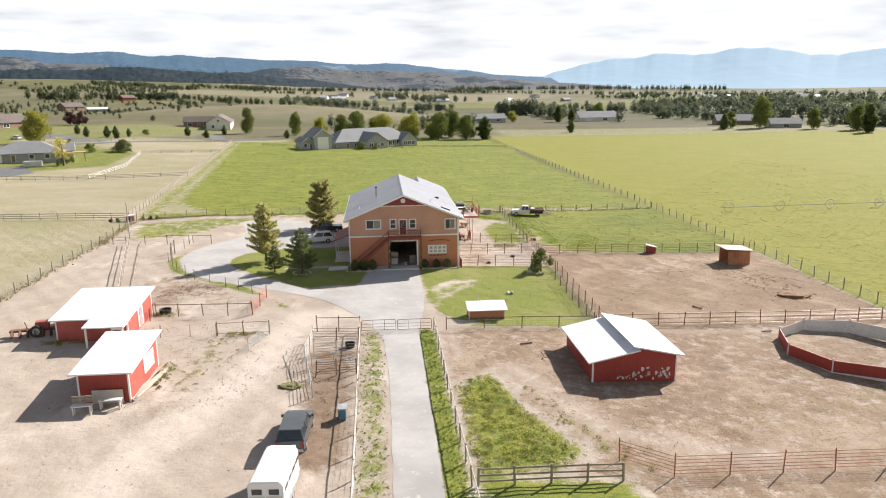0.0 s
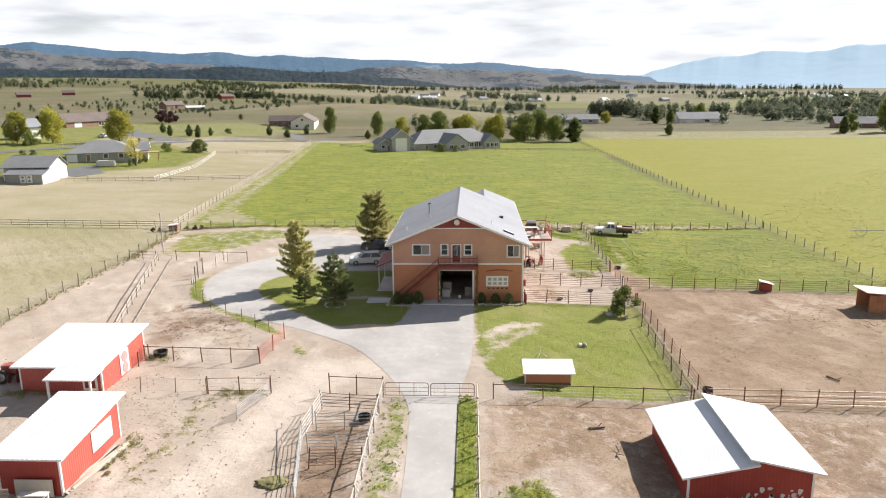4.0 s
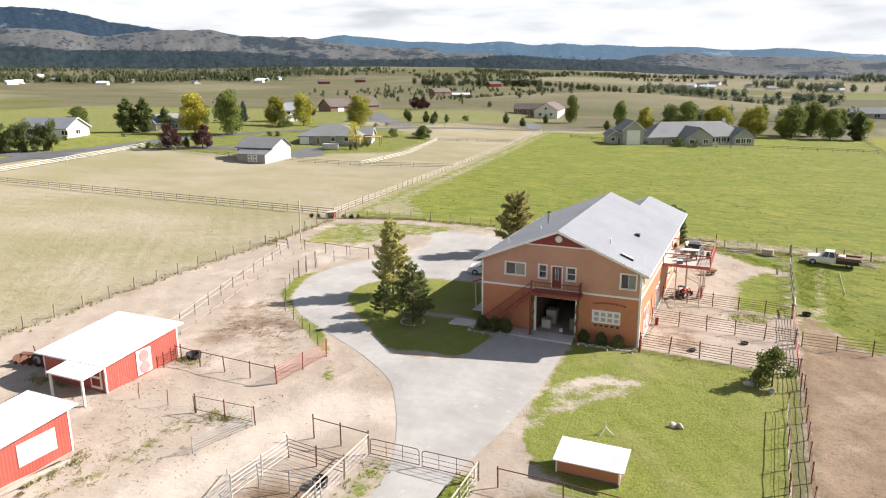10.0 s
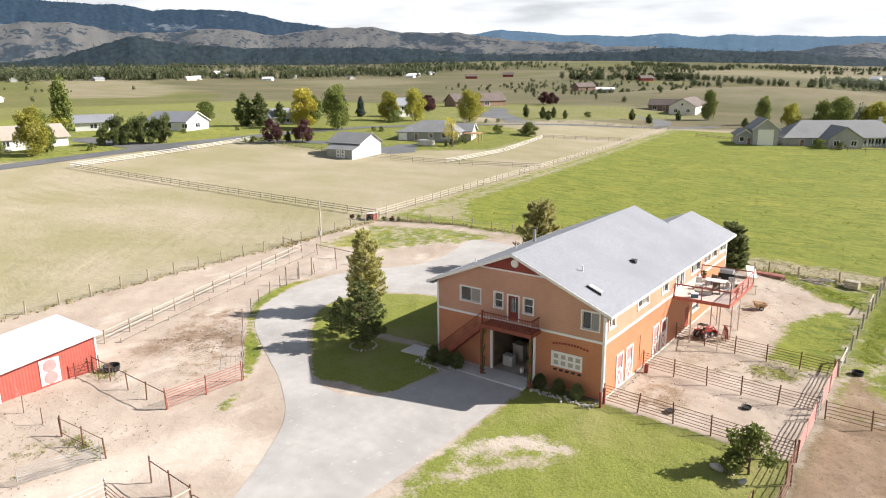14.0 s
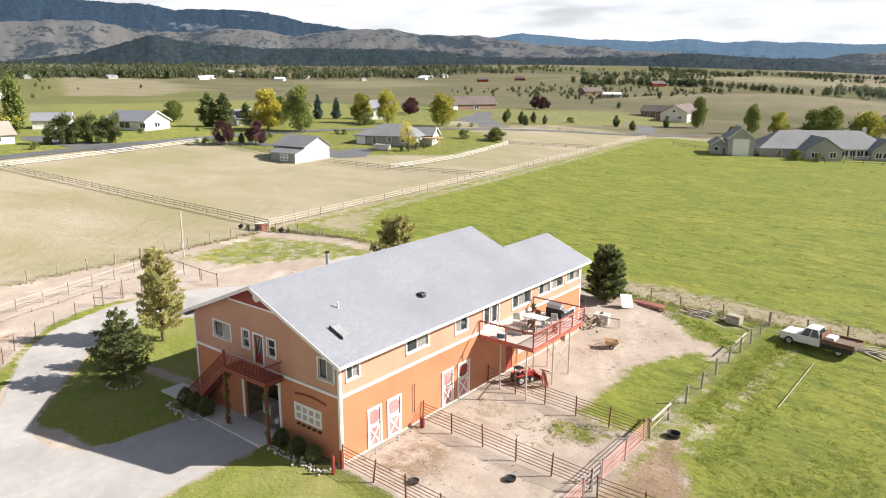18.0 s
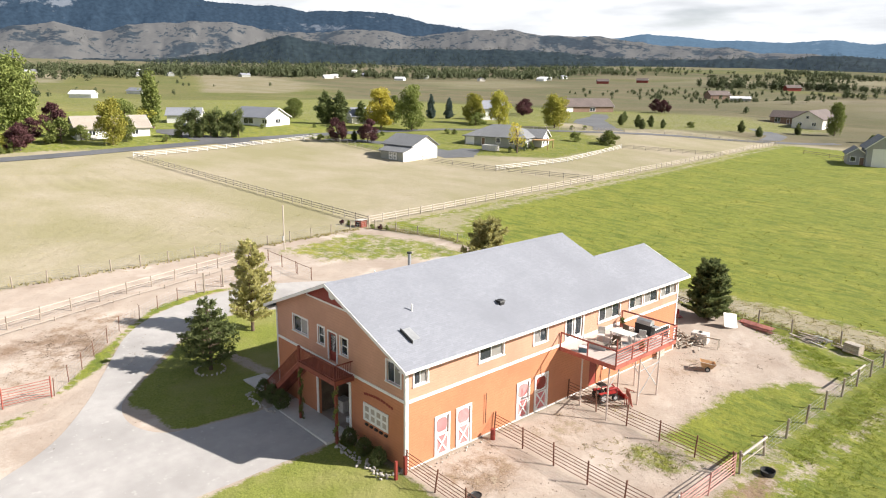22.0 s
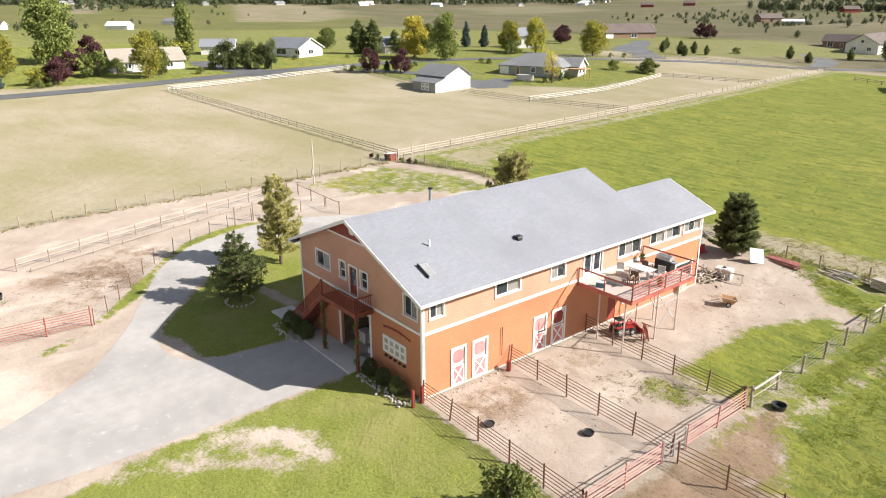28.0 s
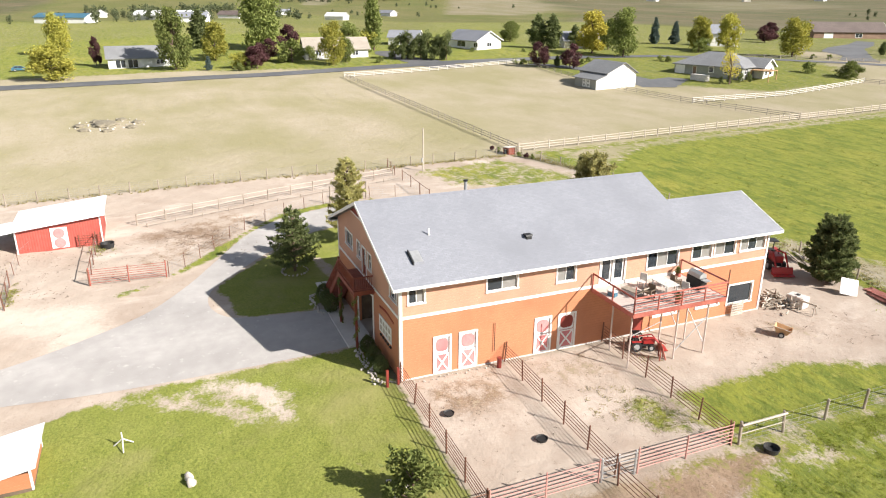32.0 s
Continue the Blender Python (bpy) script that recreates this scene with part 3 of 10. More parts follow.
# lawns
lay(poly_d(LAWN_E), 1.0, green=1.0)
lay(poly_d([(-4.4, -9.6), (-1.9, -6.4), (0.9, -6.9), (0.2, -10.4), (-2.8, -12.4), (-2.5, -14.8), (-4.0, -18.4), (-5.8, -17.5), (-4.5, -12.5)]) + 0.4, 5.0, green=0.36, dry=0.08)
lay(line_d([(-4.2, -11.5), (-2.4, -8.4), (-0.6, -7.6), (1.6, -8.0)]) + 0.3, 3.6, dry=0.08)
lay(line_d([(-3.4, -14.6), (-1.2, -11.2), (0.4, -9.8)]) + 0.3, 3.4, dry=0.08)
lay(line_d([(3.4, -8.6), (5.2, -9.4)]) - 0.1, 1.4, green=0.2, dry=0.2)
lay(poly_d([(-5.4, -20), (-3, -22.2), (-0.5, -23.5), (-3, -25.5), (-6, -25)]), 2.2, dry=0.1)
lay(poly_d(LAWN_W), 1.0, green=1.0)
lay(poly_d([(-13.2, -8.6), (-16.5, -11), (-20.5, -10.4), (-18, -8.8)]), 1.2)
lay(poly_d([(-15.6, 1.2), (-15.6, 0.2), (-17.8, 0.1), (-20.4, -0.5), (-24, -0.6), (-23.9, 0.3), (-20.8, 0.8), (-18.2, 1.1)]), 1.0, green=0.12, dry=0.1)
lay(poly_d([(-39.6, 11), (-41, 5), (-38.6, -1), (-30, -8.8), (-23.4, -14), (-22, -18), (-21, -17), (-28.4, -7.4), (-36.9, -0.6), (-39.4, 5.6)]), 0.9, green=0.85, dry=0.1)
DRIVE = [(-7.0, -130), (-7.0, -26), (-6.6, -23), (-5.9, -18), (-5.7, -12), (-5.7, -0.6), (-12.5, -0.6), (-12.6, -3.4), (-13.4, -8.4), (-14.5, -9.8), (-17, -10.6), (-20, -10.0), (-22.6, -7.8),
         (-27.3, -3.8), (-31, 0.6), (-32.3, 4.4), (-31.6, 8.2), (-28.5, 11), (-25, 12.5), (-17.5, 13.2), (-15.3, 13.2), (-15.3, 27), (-19.6, 26.4), (-22.6, 30), (-25, 35.6), (-30, 36.5), (-36.5, 36.2), (-33.8, 27), (-33.5, 21),
         (-36.8, 16.5), (-39.2, 11.5), (-39.3, 5.5), (-37.1, -0.8), (-33.4, -5), (-28.2, -8), (-22, -11.4), (-16.8, -15.2), (-13.4, -20.8), (-11.6, -24.6), (-10.6, -28), (-10.2, -37), (-10.2, -130)]


def rounded(points, rounds=3, most=1.3):
    """The same outline with its corners cut round."""
    for _ in range(rounds):
        out = []
        for (ax, ay), (bx, by) in zip(points, points[1:] + points[:1]):
            ln = math.hypot(bx - ax, by - ay)
            k = min(0.25, most / ln)
            out += [(ax + (bx - ax) * k, ay + (by - ay) * k), (bx - (bx - ax) * k, by - (by - ay) * k)]
        points, most = out, most / 2
    return points


DRIVE = rounded(DRIVE)
lay(poly_d(DRIVE), 0.8)
smooth_bed = np.clip(poly_d(DRIVE) / 2.0, 0, 1) * np.clip(rect_d(-16, 1, -1, 31) / 2.0, 0, 1)
rough_z = 0.05 * np.sin(GX * 0.9 + 1.3 * np.sin(GY * 0.5)) * np.sin(GY * 0.8) + 0.04 * np.sin(GX * 2.1 + GY * 1.7)
FAR = np.clip((np.hypot(GX, GY) - 260) / 900, 0, 1)


def relief_z(x, y):
    """The knoll behind the grey house and the slow climb of the valley to its western hills."""
    r, ph = np.hypot(x, y), np.degrees(np.arctan2(x, y))
    kn = 12 * np.exp(-(((x + 100) / 120) ** 2 + ((y - 470) / 85) ** 2))
    climb = np.interp(ph, (-180, -50, -37, -22, -14, -7, 8, 28, 60, 180), (46, 46, 48, 44, 36, 26, 16, 10, 10, 30)) * np.clip((r - 650) / 1350, 0, 1.1) ** 1.5
    far = np.clip((r - 320) / 900, 0, 1)
    return kn + climb + 3.5 * far * np.sin(x / 190 + 0.6) * np.sin(y / 230 + 0.4)


LAND_Z = ground_z(GX, GY) + rough_z * smooth_bed * (1 - FAR) * 0.7 - 0.02 * smooth_bed + relief_z(GX, GY)
ny, nx = GX.shape
gm = bpy.data.meshes.new("ground")
verts = np.stack([GX, GY, LAND_Z], -1).reshape(-1, 3)
idx = np.arange(ny * nx).reshape(ny, nx)
quads = np.stack([idx[:-1, :-1], idx[:-1, 1:], idx[1:, 1:], idx[1:, :-1]], -1).reshape(-1, 4)
gm.vertices.add(len(verts))
gm.vertices.foreach_set("co", verts.ravel())
gm.loops.add(quads.size)
gm.loops.foreach_set("vertex_index", quads.ravel())
gm.polygons.add(len(quads))
gm.polygons.foreach_set("loop_start", np.arange(0, quads.size, 4))
gm.update(calc_edges=True)
gm.attributes.new("cover", "FLOAT_COLOR", "POINT").data.foreach_set("color", cover.reshape(-1, 4).ravel())
gm.attributes.new("trodden", "FLOAT_COLOR", "POINT").data.foreach_set("color", trail_marks.reshape(-1, 4).ravel())
gm.attributes.new("hay", "FLOAT", "POINT").data.foreach_set("value", (0.85 * np.clip(0.5 - rect_d(48, 430, -170, 300) / 6, 0, 1)).ravel())
gm.shade_smooth()

m, nt, b = shader("land")
att = nt.nodes.new("ShaderNodeAttribute")
att.attribute_name = "cover"
sep = nt.nodes.new("ShaderNodeSeparateColor")
nt.links.new(att.outputs["Color"], sep.inputs["Color"])
edge = calc(nt, "ADD", calc(nt, "MULTIPLY", noise_fac(nt, 0.9, 8, 0.2, 0.8, rough=0.65), 0.62), calc(nt, "MULTIPLY", noise_fac(nt, 5.5, 5, 0.2, 0.8, rough=0.7), 0.38))


def ragged(weight, sharp=4.4):
    """A weight broken up by the clumps in the sward."""
    return calc(nt, "ADD", calc(nt, "MULTIPLY", calc(nt, "SUBTRACT", calc(nt, "ADD", weight, edge), 1.0), sharp), 0.5, clamp=True)


att2 = nt.nodes.new("ShaderNodeAttribute")
att2.attribute_name = "trodden"
sep2 = nt.nodes.new("ShaderNodeSeparateColor")
nt.links.new(att2.outputs["Color"], sep2.inputs["Color"])
# bare dirt: dusty, with hoof-churned darker ground and pale hard tracks
dirt = blend(nt, noise_fac(nt, 0.45, 8, 0.3, 0.7, rough=0.62), (0.42, 0.354, 0.295), (0.352, 0.29, 0.238))
dirt = blend(nt, noise_fac(nt, 0.16, 7, 0.5, 0.7, rough=0.6), dirt, (0.32, 0.255, 0.205))
dirt = blend(nt, noise_fac(nt, 2.2, 9, 0.57, 0.75, rough=0.7), dirt, (0.27, 0.21, 0.165))
dirt = blend(nt, noise_fac(nt, 0.3, 7, 0.56, 0.72, (1.0, 0.5, 1)), dirt, (0.50, 0.43, 0.37))
dirt = blend(nt, noise_fac(nt, 6.0, 6, 0.66, 0.72, rough=0.7), dirt, (0.16, 0.12, 0.09))
track = blend(nt, noise_fac(nt, 1.2, 8, 0.3, 0.75, rough=0.6), (0.52, 0.45, 0.385), (0.45, 0.38, 0.322))
muck = blend(nt, noise_fac(nt, 1.4, 9, 0.3, 0.7, rough=0.7), (0.165, 0.112, 0.074), (0.27, 0.196, 0.142))
weeds = blend(nt, noise_fac(nt, 3.0, 7, 0.3, 0.7), (0.17, 0.165, 0.06), (0.27, 0.24, 0.12))
soil = blend(nt, noise_fac(nt, 0.5, 8, 0.3, 0.7, rough=0.65), (0.222, 0.152, 0.1), (0.288, 0.208, 0.143))
soil = blend(nt, noise_fac(nt, 2.4, 9, 0.52, 0.68, rough=0.75), soil, (0.142, 0.097, 0.062))
soil = blend(nt, noise_fac(nt, 0.17, 6, 0.5, 0.68), soil, (0.352, 0.266, 0.192))
soil = blend(nt, noise_fac(nt, 0.28, 7, 0.58, 0.7, (1, 0.6, 1)), soil, (0.21, 0.138, 0.086))
soil = blend(nt, noise_fac(nt, 4.6, 7, 0.55, 0.63, (1, 0.8, 1), 0.8), soil, (0.15, 0.106, 0.067))
soil = blend(nt, noise_fac(nt, 3.4, 8, 0.6, 0.7, rough=0.8), soil, (0.37, 0.285, 0.205))
dry = blend(nt, noise_fac(nt, 0.12, 6, 0.3, 0.7), (0.35, 0.298, 0.216), (0.302, 0.263, 0.175))
dry = blend(nt, noise_fac(nt, 1.8, 8, 0.35, 0.75, (0.5, 1.6, 1), 0.7), dry, (0.395, 0.346, 0.262))
dry = blend(nt, noise_fac(nt, 0.03, 7, 0.38, 0.62, (1, 1.6, 1), 0.6), dry, (0.268, 0.243, 0.138))
dry = blend(nt, noise_fac(nt, 0.6, 8, 0.6, 0.7, rough=0.7), dry, (0.28, 0.24, 0.15))
green = blend(nt, noise_fac(nt, 0.22, 8, 0.3, 0.7, rough=0.65), (0.19, 0.208, 0.034), (0.242, 0.254, 0.043))
green = blend(nt, noise_fac(nt, 1.3, 9, 0.44, 0.7, (0.7, 2.0, 1), 0.72), green, (0.128, 0.16, 0.036))
green = blend(nt, noise_fac(nt, 0.05, 7, 0.48, 0.66, (1, 1.5, 1), 0.66), green, (0.262, 0.252, 0.05))
green = blend(nt, noise_fac(nt, 1.9, 9, 0.5, 0.62, (0.7, 1.2, 1), 0.85), green, (0.108, 0.138, 0.028))
green = blend(nt, noise_fac(nt, 0.42, 8, 0.47, 0.6, (0.45, 1.7, 1), 0.75), green, (0.118, 0.15, 0.027))
green = blend(nt, noise_fac(nt, 0.8, 9, 0.54, 0.66, (0.8, 1.0, 1), 0.82), green, (0.27, 0.26, 0.062))
lawn = blend(nt, noise_fac(nt, 0.35, 7, 0.3, 0.7, rough=0.6), (0.2, 0.222, 0.044), (0.252, 0.262, 0.068))
lawn = blend(nt, noise_fac(nt, 7.0, 6, 0.42, 0.7, rough=0.75), lawn, (0.1, 0.132, 0.024))
lawn = blend(nt, noise_fac(nt, 2.6, 8, 0.56, 0.68, rough=0.75), lawn, (0.125, 0.155, 0.034))
lawn = blend(nt, noise_fac(nt, 1.6, 9, 0.6, 0.68, rough=0.8), lawn, (0.28, 0.25, 0.11))
lawn = blend(nt, noise_fac(nt, 0.12, 5, 0.5, 0.7), lawn, (0.255, 0.242, 0.092))
ripe = blend(nt, noise_fac(nt, 0.09, 7, 0.35, 0.65, (1, 1.8, 1), 0.65), (0.235, 0.23, 0.036), (0.278, 0.25, 0.05))
ripe = blend(nt, noise_fac(nt, 1.1, 9, 0.45, 0.68, (0.7, 1.6, 1), 0.75), ripe, (0.14, 0.155, 0.028))
hay = nt.nodes.new("ShaderNodeAttribute")
hay.attribute_name = "hay"
green = blend(nt, hay.outputs["Fac"], green, ripe)
green = blend(nt, att2.outputs["Alpha"], green, lawn)
# Olive and brown fields, with the valley's cloud shade darkened into their colour.
crop = blend(nt, noise_fac(nt, 0.006, 7, 0.4, 0.6, (1, 2.5, 1)), (0.088, 0.092, 0.042), (0.125, 0.105, 0.062))
crop = blend(nt, noise_fac(nt, 0.011, 6, 0.56, 0.66, (0.7, 2.5, 1)), crop, (0.148, 0.126, 0.076))
crop = blend(nt, noise_fac(nt, 0.05, 8, 0.55, 0.7, rough=0.7), crop, (0.055, 0.06, 0.03))
col = blend(nt, ragged(sep.outputs["Blue"]), dirt, soil)
col = blend(nt, ragged(sep2.outputs["Red"], 2.2), col, track)
col = blend(nt, ragged(sep2.outputs["Green"], 2.2), col, muck)
col = blend(nt, ragged(sep2.outputs["Blue"], 4.5), col, weeds)
col = blend(nt, ragged(sep.outputs["Green"]), col, dry)
col = blend(nt, ragged(sep.outputs["Red"]), col, green)
col = blend(nt, att.outputs["Alpha"], col, crop)
nt.links.new(col, b.inputs["Base Color"])
b.inputs["Roughness"].default_value = 0.95
b.inputs["Specular IOR Level"].default_value = 0.15
b.inputs["Diffuse Roughness"].default_value = 0.2
sward = calc(nt, "ADD", calc(nt, "MULTIPLY", calc(nt, "ADD", sep.outputs["Red"], sep.outputs["Green"], True), 0.6), 0.4)
fine = calc(nt, "MULTIPLY", noise_fac(nt, 4.0, 8, 0.2, 0.8, rough=0.7), sward)
relief(nt, b, calc(nt, "ADD", fine, calc(nt, "MULTIPLY", noise_fac(nt, 0.9, 6, 0.2, 0.8), calc(nt, "ADD", sward, 0.25))), 0.6, 0.11)
M["land"] = m
gm.materials.append(m)
tagged(new("ground", gm), "land of pasture, dry grass, bare dirt and lawns", "ground", kind="structure")


# ---- hills and ranges that close the valley ----
def skyline(*rows):
    """Crest heights in degrees against bearing in degrees east of north."""
    return np.radians([r[0] for r in rows]), np.radians([r[1] for r in rows])


WEST = skyline((-180, 2.5), (-130, 4.5), (-110, 5.6), (-80, 6.4), (-70, 5.8), (-64.3, 5.3), (-60.8, 5.25), (-58.5, 4.98), (-55.8, 5.15), (-52, 5.05), (-50.5, 4.8), (-49.3, 4.35), (-47, 4.0), (-44, 3.85), (-42, 3.8), (-39, 3.5), (-37, 3.35), (-35, 3.05), (-32.2, 3.45), (-29.3, 3.15), (-26.8, 2.92), (-24.8, 3.0),
               (-22.4, 2.8), (-19.8, 2.92), (-17.1, 2.58), (-15.1, 2.67), (-11.9, 2.58), (-8.9, 2.35), (-6.7, 2.26), (-3.2, 1.99), (0.4, 2.12), (4, 1.76), (8.1, 1.27), (12, 0.9), (16, 0.5), (24, -0.5), (180, -0.5))
EAST = skyline((-180, -0.5), (0, -0.5), (8, 0.5), (13.1, 1.0), (14.9, 1.45), (18.8, 2.22), (20.8, 2.2), (22.5, 2.38), (24.5, 2.3), (26.6, 2.44), (29.6, 2.71), (31, 2.6), (32.3, 2.27), (34.1, 2.15), (37, 2.45), (60, 3.4), (100, 3.0), (180, 2.5))
HILLS = skyline((-180, 1.5), (-110, 2.6), (-84, 2.6), (-79.7, 2.7), (-76, 3.7), (-73.1, 3.08), (-71.4, 3.47), (-68.8, 3.85), (-64, 4.15), (-61.8, 3.65), (-59.4, 3.36), (-53.4, 3.55), (-49.4, 3.25), (-46, 3.67), (-42.1, 3.8), (-38.3, 3.48), (-34.1, 2.98), (-31.7, 2.72), (-27.5, 2.5), (-22.9, 2.15), (-20.3, 1.97),
                (-16, 1.55), (-11.5, 1.35), (-6.3, 1.8), (-3.7, 1.65), (1, 1.57), (5.5, 1.27), (8, 1.0), (12, 0.6), (18, 0.1), (24, -0.5), (180, -0.5))
RIDGE = skyline((-180, -0.5), (-84, 0.6), (-74, 1.0), (-70, 1.1), (-64.8, 1.75), (-62, 2.6), (-60, 3.1), (-58, 2.75), (-55, 2.3), (-48, 2.25), (-43.7, 2.28), (-38.8, 2.1), (-35, 1.76), (-31.4, 1.5), (-25.2, 1.78), (-22, 1.72), (-19.7, 1.92), (-16, 1.6), (-12, 1.42), (-6.3, 0.85), (-2, 0.3), (3, -0.5), (180, -0.5))


def fbm(x, y, seed, octaves=5):
    out, amp, f = np.zeros_like(x), 1.0, 1.0
    rng = np.random.RandomState(seed)
    for _ in range(octaves):
        a, bb, c, dd = rng.uniform(0, 6.28, 4)
        out += amp * np.sin(f * x + a + 1.7 * np.sin(f * 0.6 * y + bb)) * np.sin(f * y * 0.9 + c + 1.3 * np.sin(f * 0.7 * x + dd))
        amp, f = amp * 0.5, f * 1.93
    return out


def range_mesh(name, r_foot, r_top, r_end, line, seed, rough, material, label, rows=44, tufty=0, crest=0.0):
    """A ring of high ground whose crest follows the given skyline; returns its points for planting."""
    ph = np.radians(np.concatenate([np.arange(-180, -112, 1.0), np.arange(-112, 62, 0.14), np.arange(62, 180.1, 1.0)]))
    rr = np.linspace(0, 1, rows)
    P, R = np.meshgrid(ph, rr)
    rad = r_foot + (r_end - r_foot) * R
    line_ = np.interp(P, *line)
    knobs = radians(crest) * (fbm(P * 34, P * 5, seed + 3, 5) - 0.2) * np.clip(line_ / radians(1.2), 0, 1)
    top = np.tan(line_ + knobs) * r_top + 23
    k = (r_top - r_foot) / (r_end - r_foot)
    prof = np.where(R < k, (R / k) ** 1.25, 1 - 0.6 * ((R - k) / (1 - k)) ** 2)
    X, Y = rad * np.sin(P), rad * np.cos(P)
    gully = 1 - np.abs(fbm(P * 26 + 0.8 * np.sin(R * 6), R * 4, seed, 5)) * 0.5
    spur = 1 - np.abs(np.sin(P * 47 + 2.2 * fbm(P * 9, R * 3, seed + 5, 3))) ** 0.7
    face = np.clip(np.abs(R - k) / k * 1.6, 0.12, 1.0)  # the crest itself keeps its line
    h = top * prof * (1 + rough * face * fbm(P * 17, R * 2.0, seed + 1)) * (1 - 2.2 * rough * face * (1 - gully)) * (1 - 0.9 * rough * face * spur)
    h = h + tufty * (np.random.RandomState(seed).rand(*h.shape) - 0.5)
    Z = np.where(R == 0, -3, h + 1.5)
    n, mcols = P.shape
    ii = np.arange(n * mcols).reshape(n, mcols)
    fs = np.stack([ii[:-1, :-1], ii[:-1, 1:], ii[1:, 1:], ii[1:, :-1]], -1).reshape(-1, 4)
    me = raw_mesh(name, np.stack([X, Y, Z], -1).reshape(-1, 3).tolist(), fs.tolist(), material, True)
    tagged(new(name, me), label, "hills", kind="structure")
    return P, R / k, X, Y, Z


def hill_shader(name, grass, woods, amount, scale, haze_glow=None, depth=0.4, dots=0.0):
    """Grass, broken by woods that thin out into single trees; a faint emission paints in haze."""
    m, nt, b = shader(name)
    g = blend(nt, noise_fac(nt, scale * 2, 7, 0.3, 0.7, rough=0.6), grass, tuple(v * 0.84 for v in grass))
    g = blend(nt, noise_fac(nt, scale * 7, 6, 0.5, 0.75, (1, 1, 0.4), 0.65), g, tuple(v * 1.18 for v in grass))
    f = noise_fac(nt, scale, 9, 0.62 - 0.26 * amount, 0.66 - 0.26 * amount, (1, 1, 2.0), 0.72)
    if dots:
        thin = noise_fac(nt, scale * 1.3, 4, 0.4, 0.7)
        tree_ = noise_fac(nt, 0.045, 3, 0.5, 0.56, (1, 1, 0.5), 0.6)
        f = calc(nt, "MAXIMUM", f, calc(nt, "MULTIPLY", tree_, calc(nt, "GREATER_THAN", calc(nt, "ADD", thin, noise_fac(nt, 0.02, 3, 0.3, 0.7)), 2.0 - dots)))
    col = blend(nt, f, g, blend(nt, noise_fac(nt, 0.05, 4, 0.3, 0.7), woods, tuple(v * depth for v in woods)))
    nt.links.new(col, b.inputs["Base Color"])
    b.inputs["Roughness"].default_value = 0.95
    b.inputs["Specular IOR Level"].default_value = 0.1
    relief(nt, b, noise_fac(nt, 0.012, 4, 0.2, 0.8, rough=0.4), 0.16, 14.0)
    if haze_glow:
        b.inputs["Emission Color"].default_value = (*haze_glow[0], 1)
        b.inputs["Emission Strength"].default_value = haze_glow[1]
    return m


# Blue emission paints haze; foothill and dark range are dimmed for cloud shade.
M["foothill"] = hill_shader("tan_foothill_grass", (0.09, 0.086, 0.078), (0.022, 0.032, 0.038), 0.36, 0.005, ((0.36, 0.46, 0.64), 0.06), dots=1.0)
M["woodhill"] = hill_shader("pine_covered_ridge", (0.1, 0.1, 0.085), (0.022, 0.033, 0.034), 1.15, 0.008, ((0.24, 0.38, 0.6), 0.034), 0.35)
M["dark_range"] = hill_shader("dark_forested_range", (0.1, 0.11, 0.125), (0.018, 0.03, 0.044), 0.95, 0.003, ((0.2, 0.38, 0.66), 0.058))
# These two carry haze in their bluish base colours as well.
M["range"] = hill_shader("hazed_forested_range", (0.10, 0.125, 0.15), (0.03, 0.052, 0.075), 1.0, 0.0022, ((0.27, 0.46, 0.7), 0.16), 0.6)
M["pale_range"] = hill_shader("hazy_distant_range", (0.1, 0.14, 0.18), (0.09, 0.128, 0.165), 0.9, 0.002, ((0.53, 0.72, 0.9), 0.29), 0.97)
NEAR_W = (np.append(WEST[0][:12], np.radians((-47, -44, -40, -36, -31, 180))), np.append(WEST[1][:12], np.radians((3.95, 3.5, 3.0, 2.2, -0.5, -0.5))))
FAR_W = (WEST[0], np.where(WEST[0] < radians(-37), radians(2.0), WEST[1]))
range_mesh("backdrop_range", 3500, 4300, 4700, FAR_W, 11, 0.1, "range", "forested mountains far across the valley, tinted blue for haze", tufty=3, crest=0.07)
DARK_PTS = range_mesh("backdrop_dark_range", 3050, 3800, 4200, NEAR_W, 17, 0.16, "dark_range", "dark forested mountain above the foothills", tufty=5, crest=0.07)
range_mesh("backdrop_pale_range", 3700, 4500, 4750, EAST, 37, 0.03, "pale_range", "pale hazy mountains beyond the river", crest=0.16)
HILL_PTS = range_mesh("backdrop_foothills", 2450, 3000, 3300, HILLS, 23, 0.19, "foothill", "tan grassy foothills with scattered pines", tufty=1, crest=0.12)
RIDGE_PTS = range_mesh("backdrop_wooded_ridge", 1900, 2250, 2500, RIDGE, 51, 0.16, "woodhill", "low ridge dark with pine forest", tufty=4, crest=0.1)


# ---- the barn house ----
def weld(bm):
    """Join touching blocks into one solid and drop the faces between them."""
    bmesh.ops.remove_doubles(bm, verts=bm.verts, dist=1e-4)
    seen = {}
    for f in bm.faces:
        seen.setdefault(tuple(round(c, 3) for c in f.calc_center_median()), []).append(f)
    bmesh.ops.delete(bm, geom=[f for fs in seen.values() if len(fs) > 1 for f in fs], context="FACES")


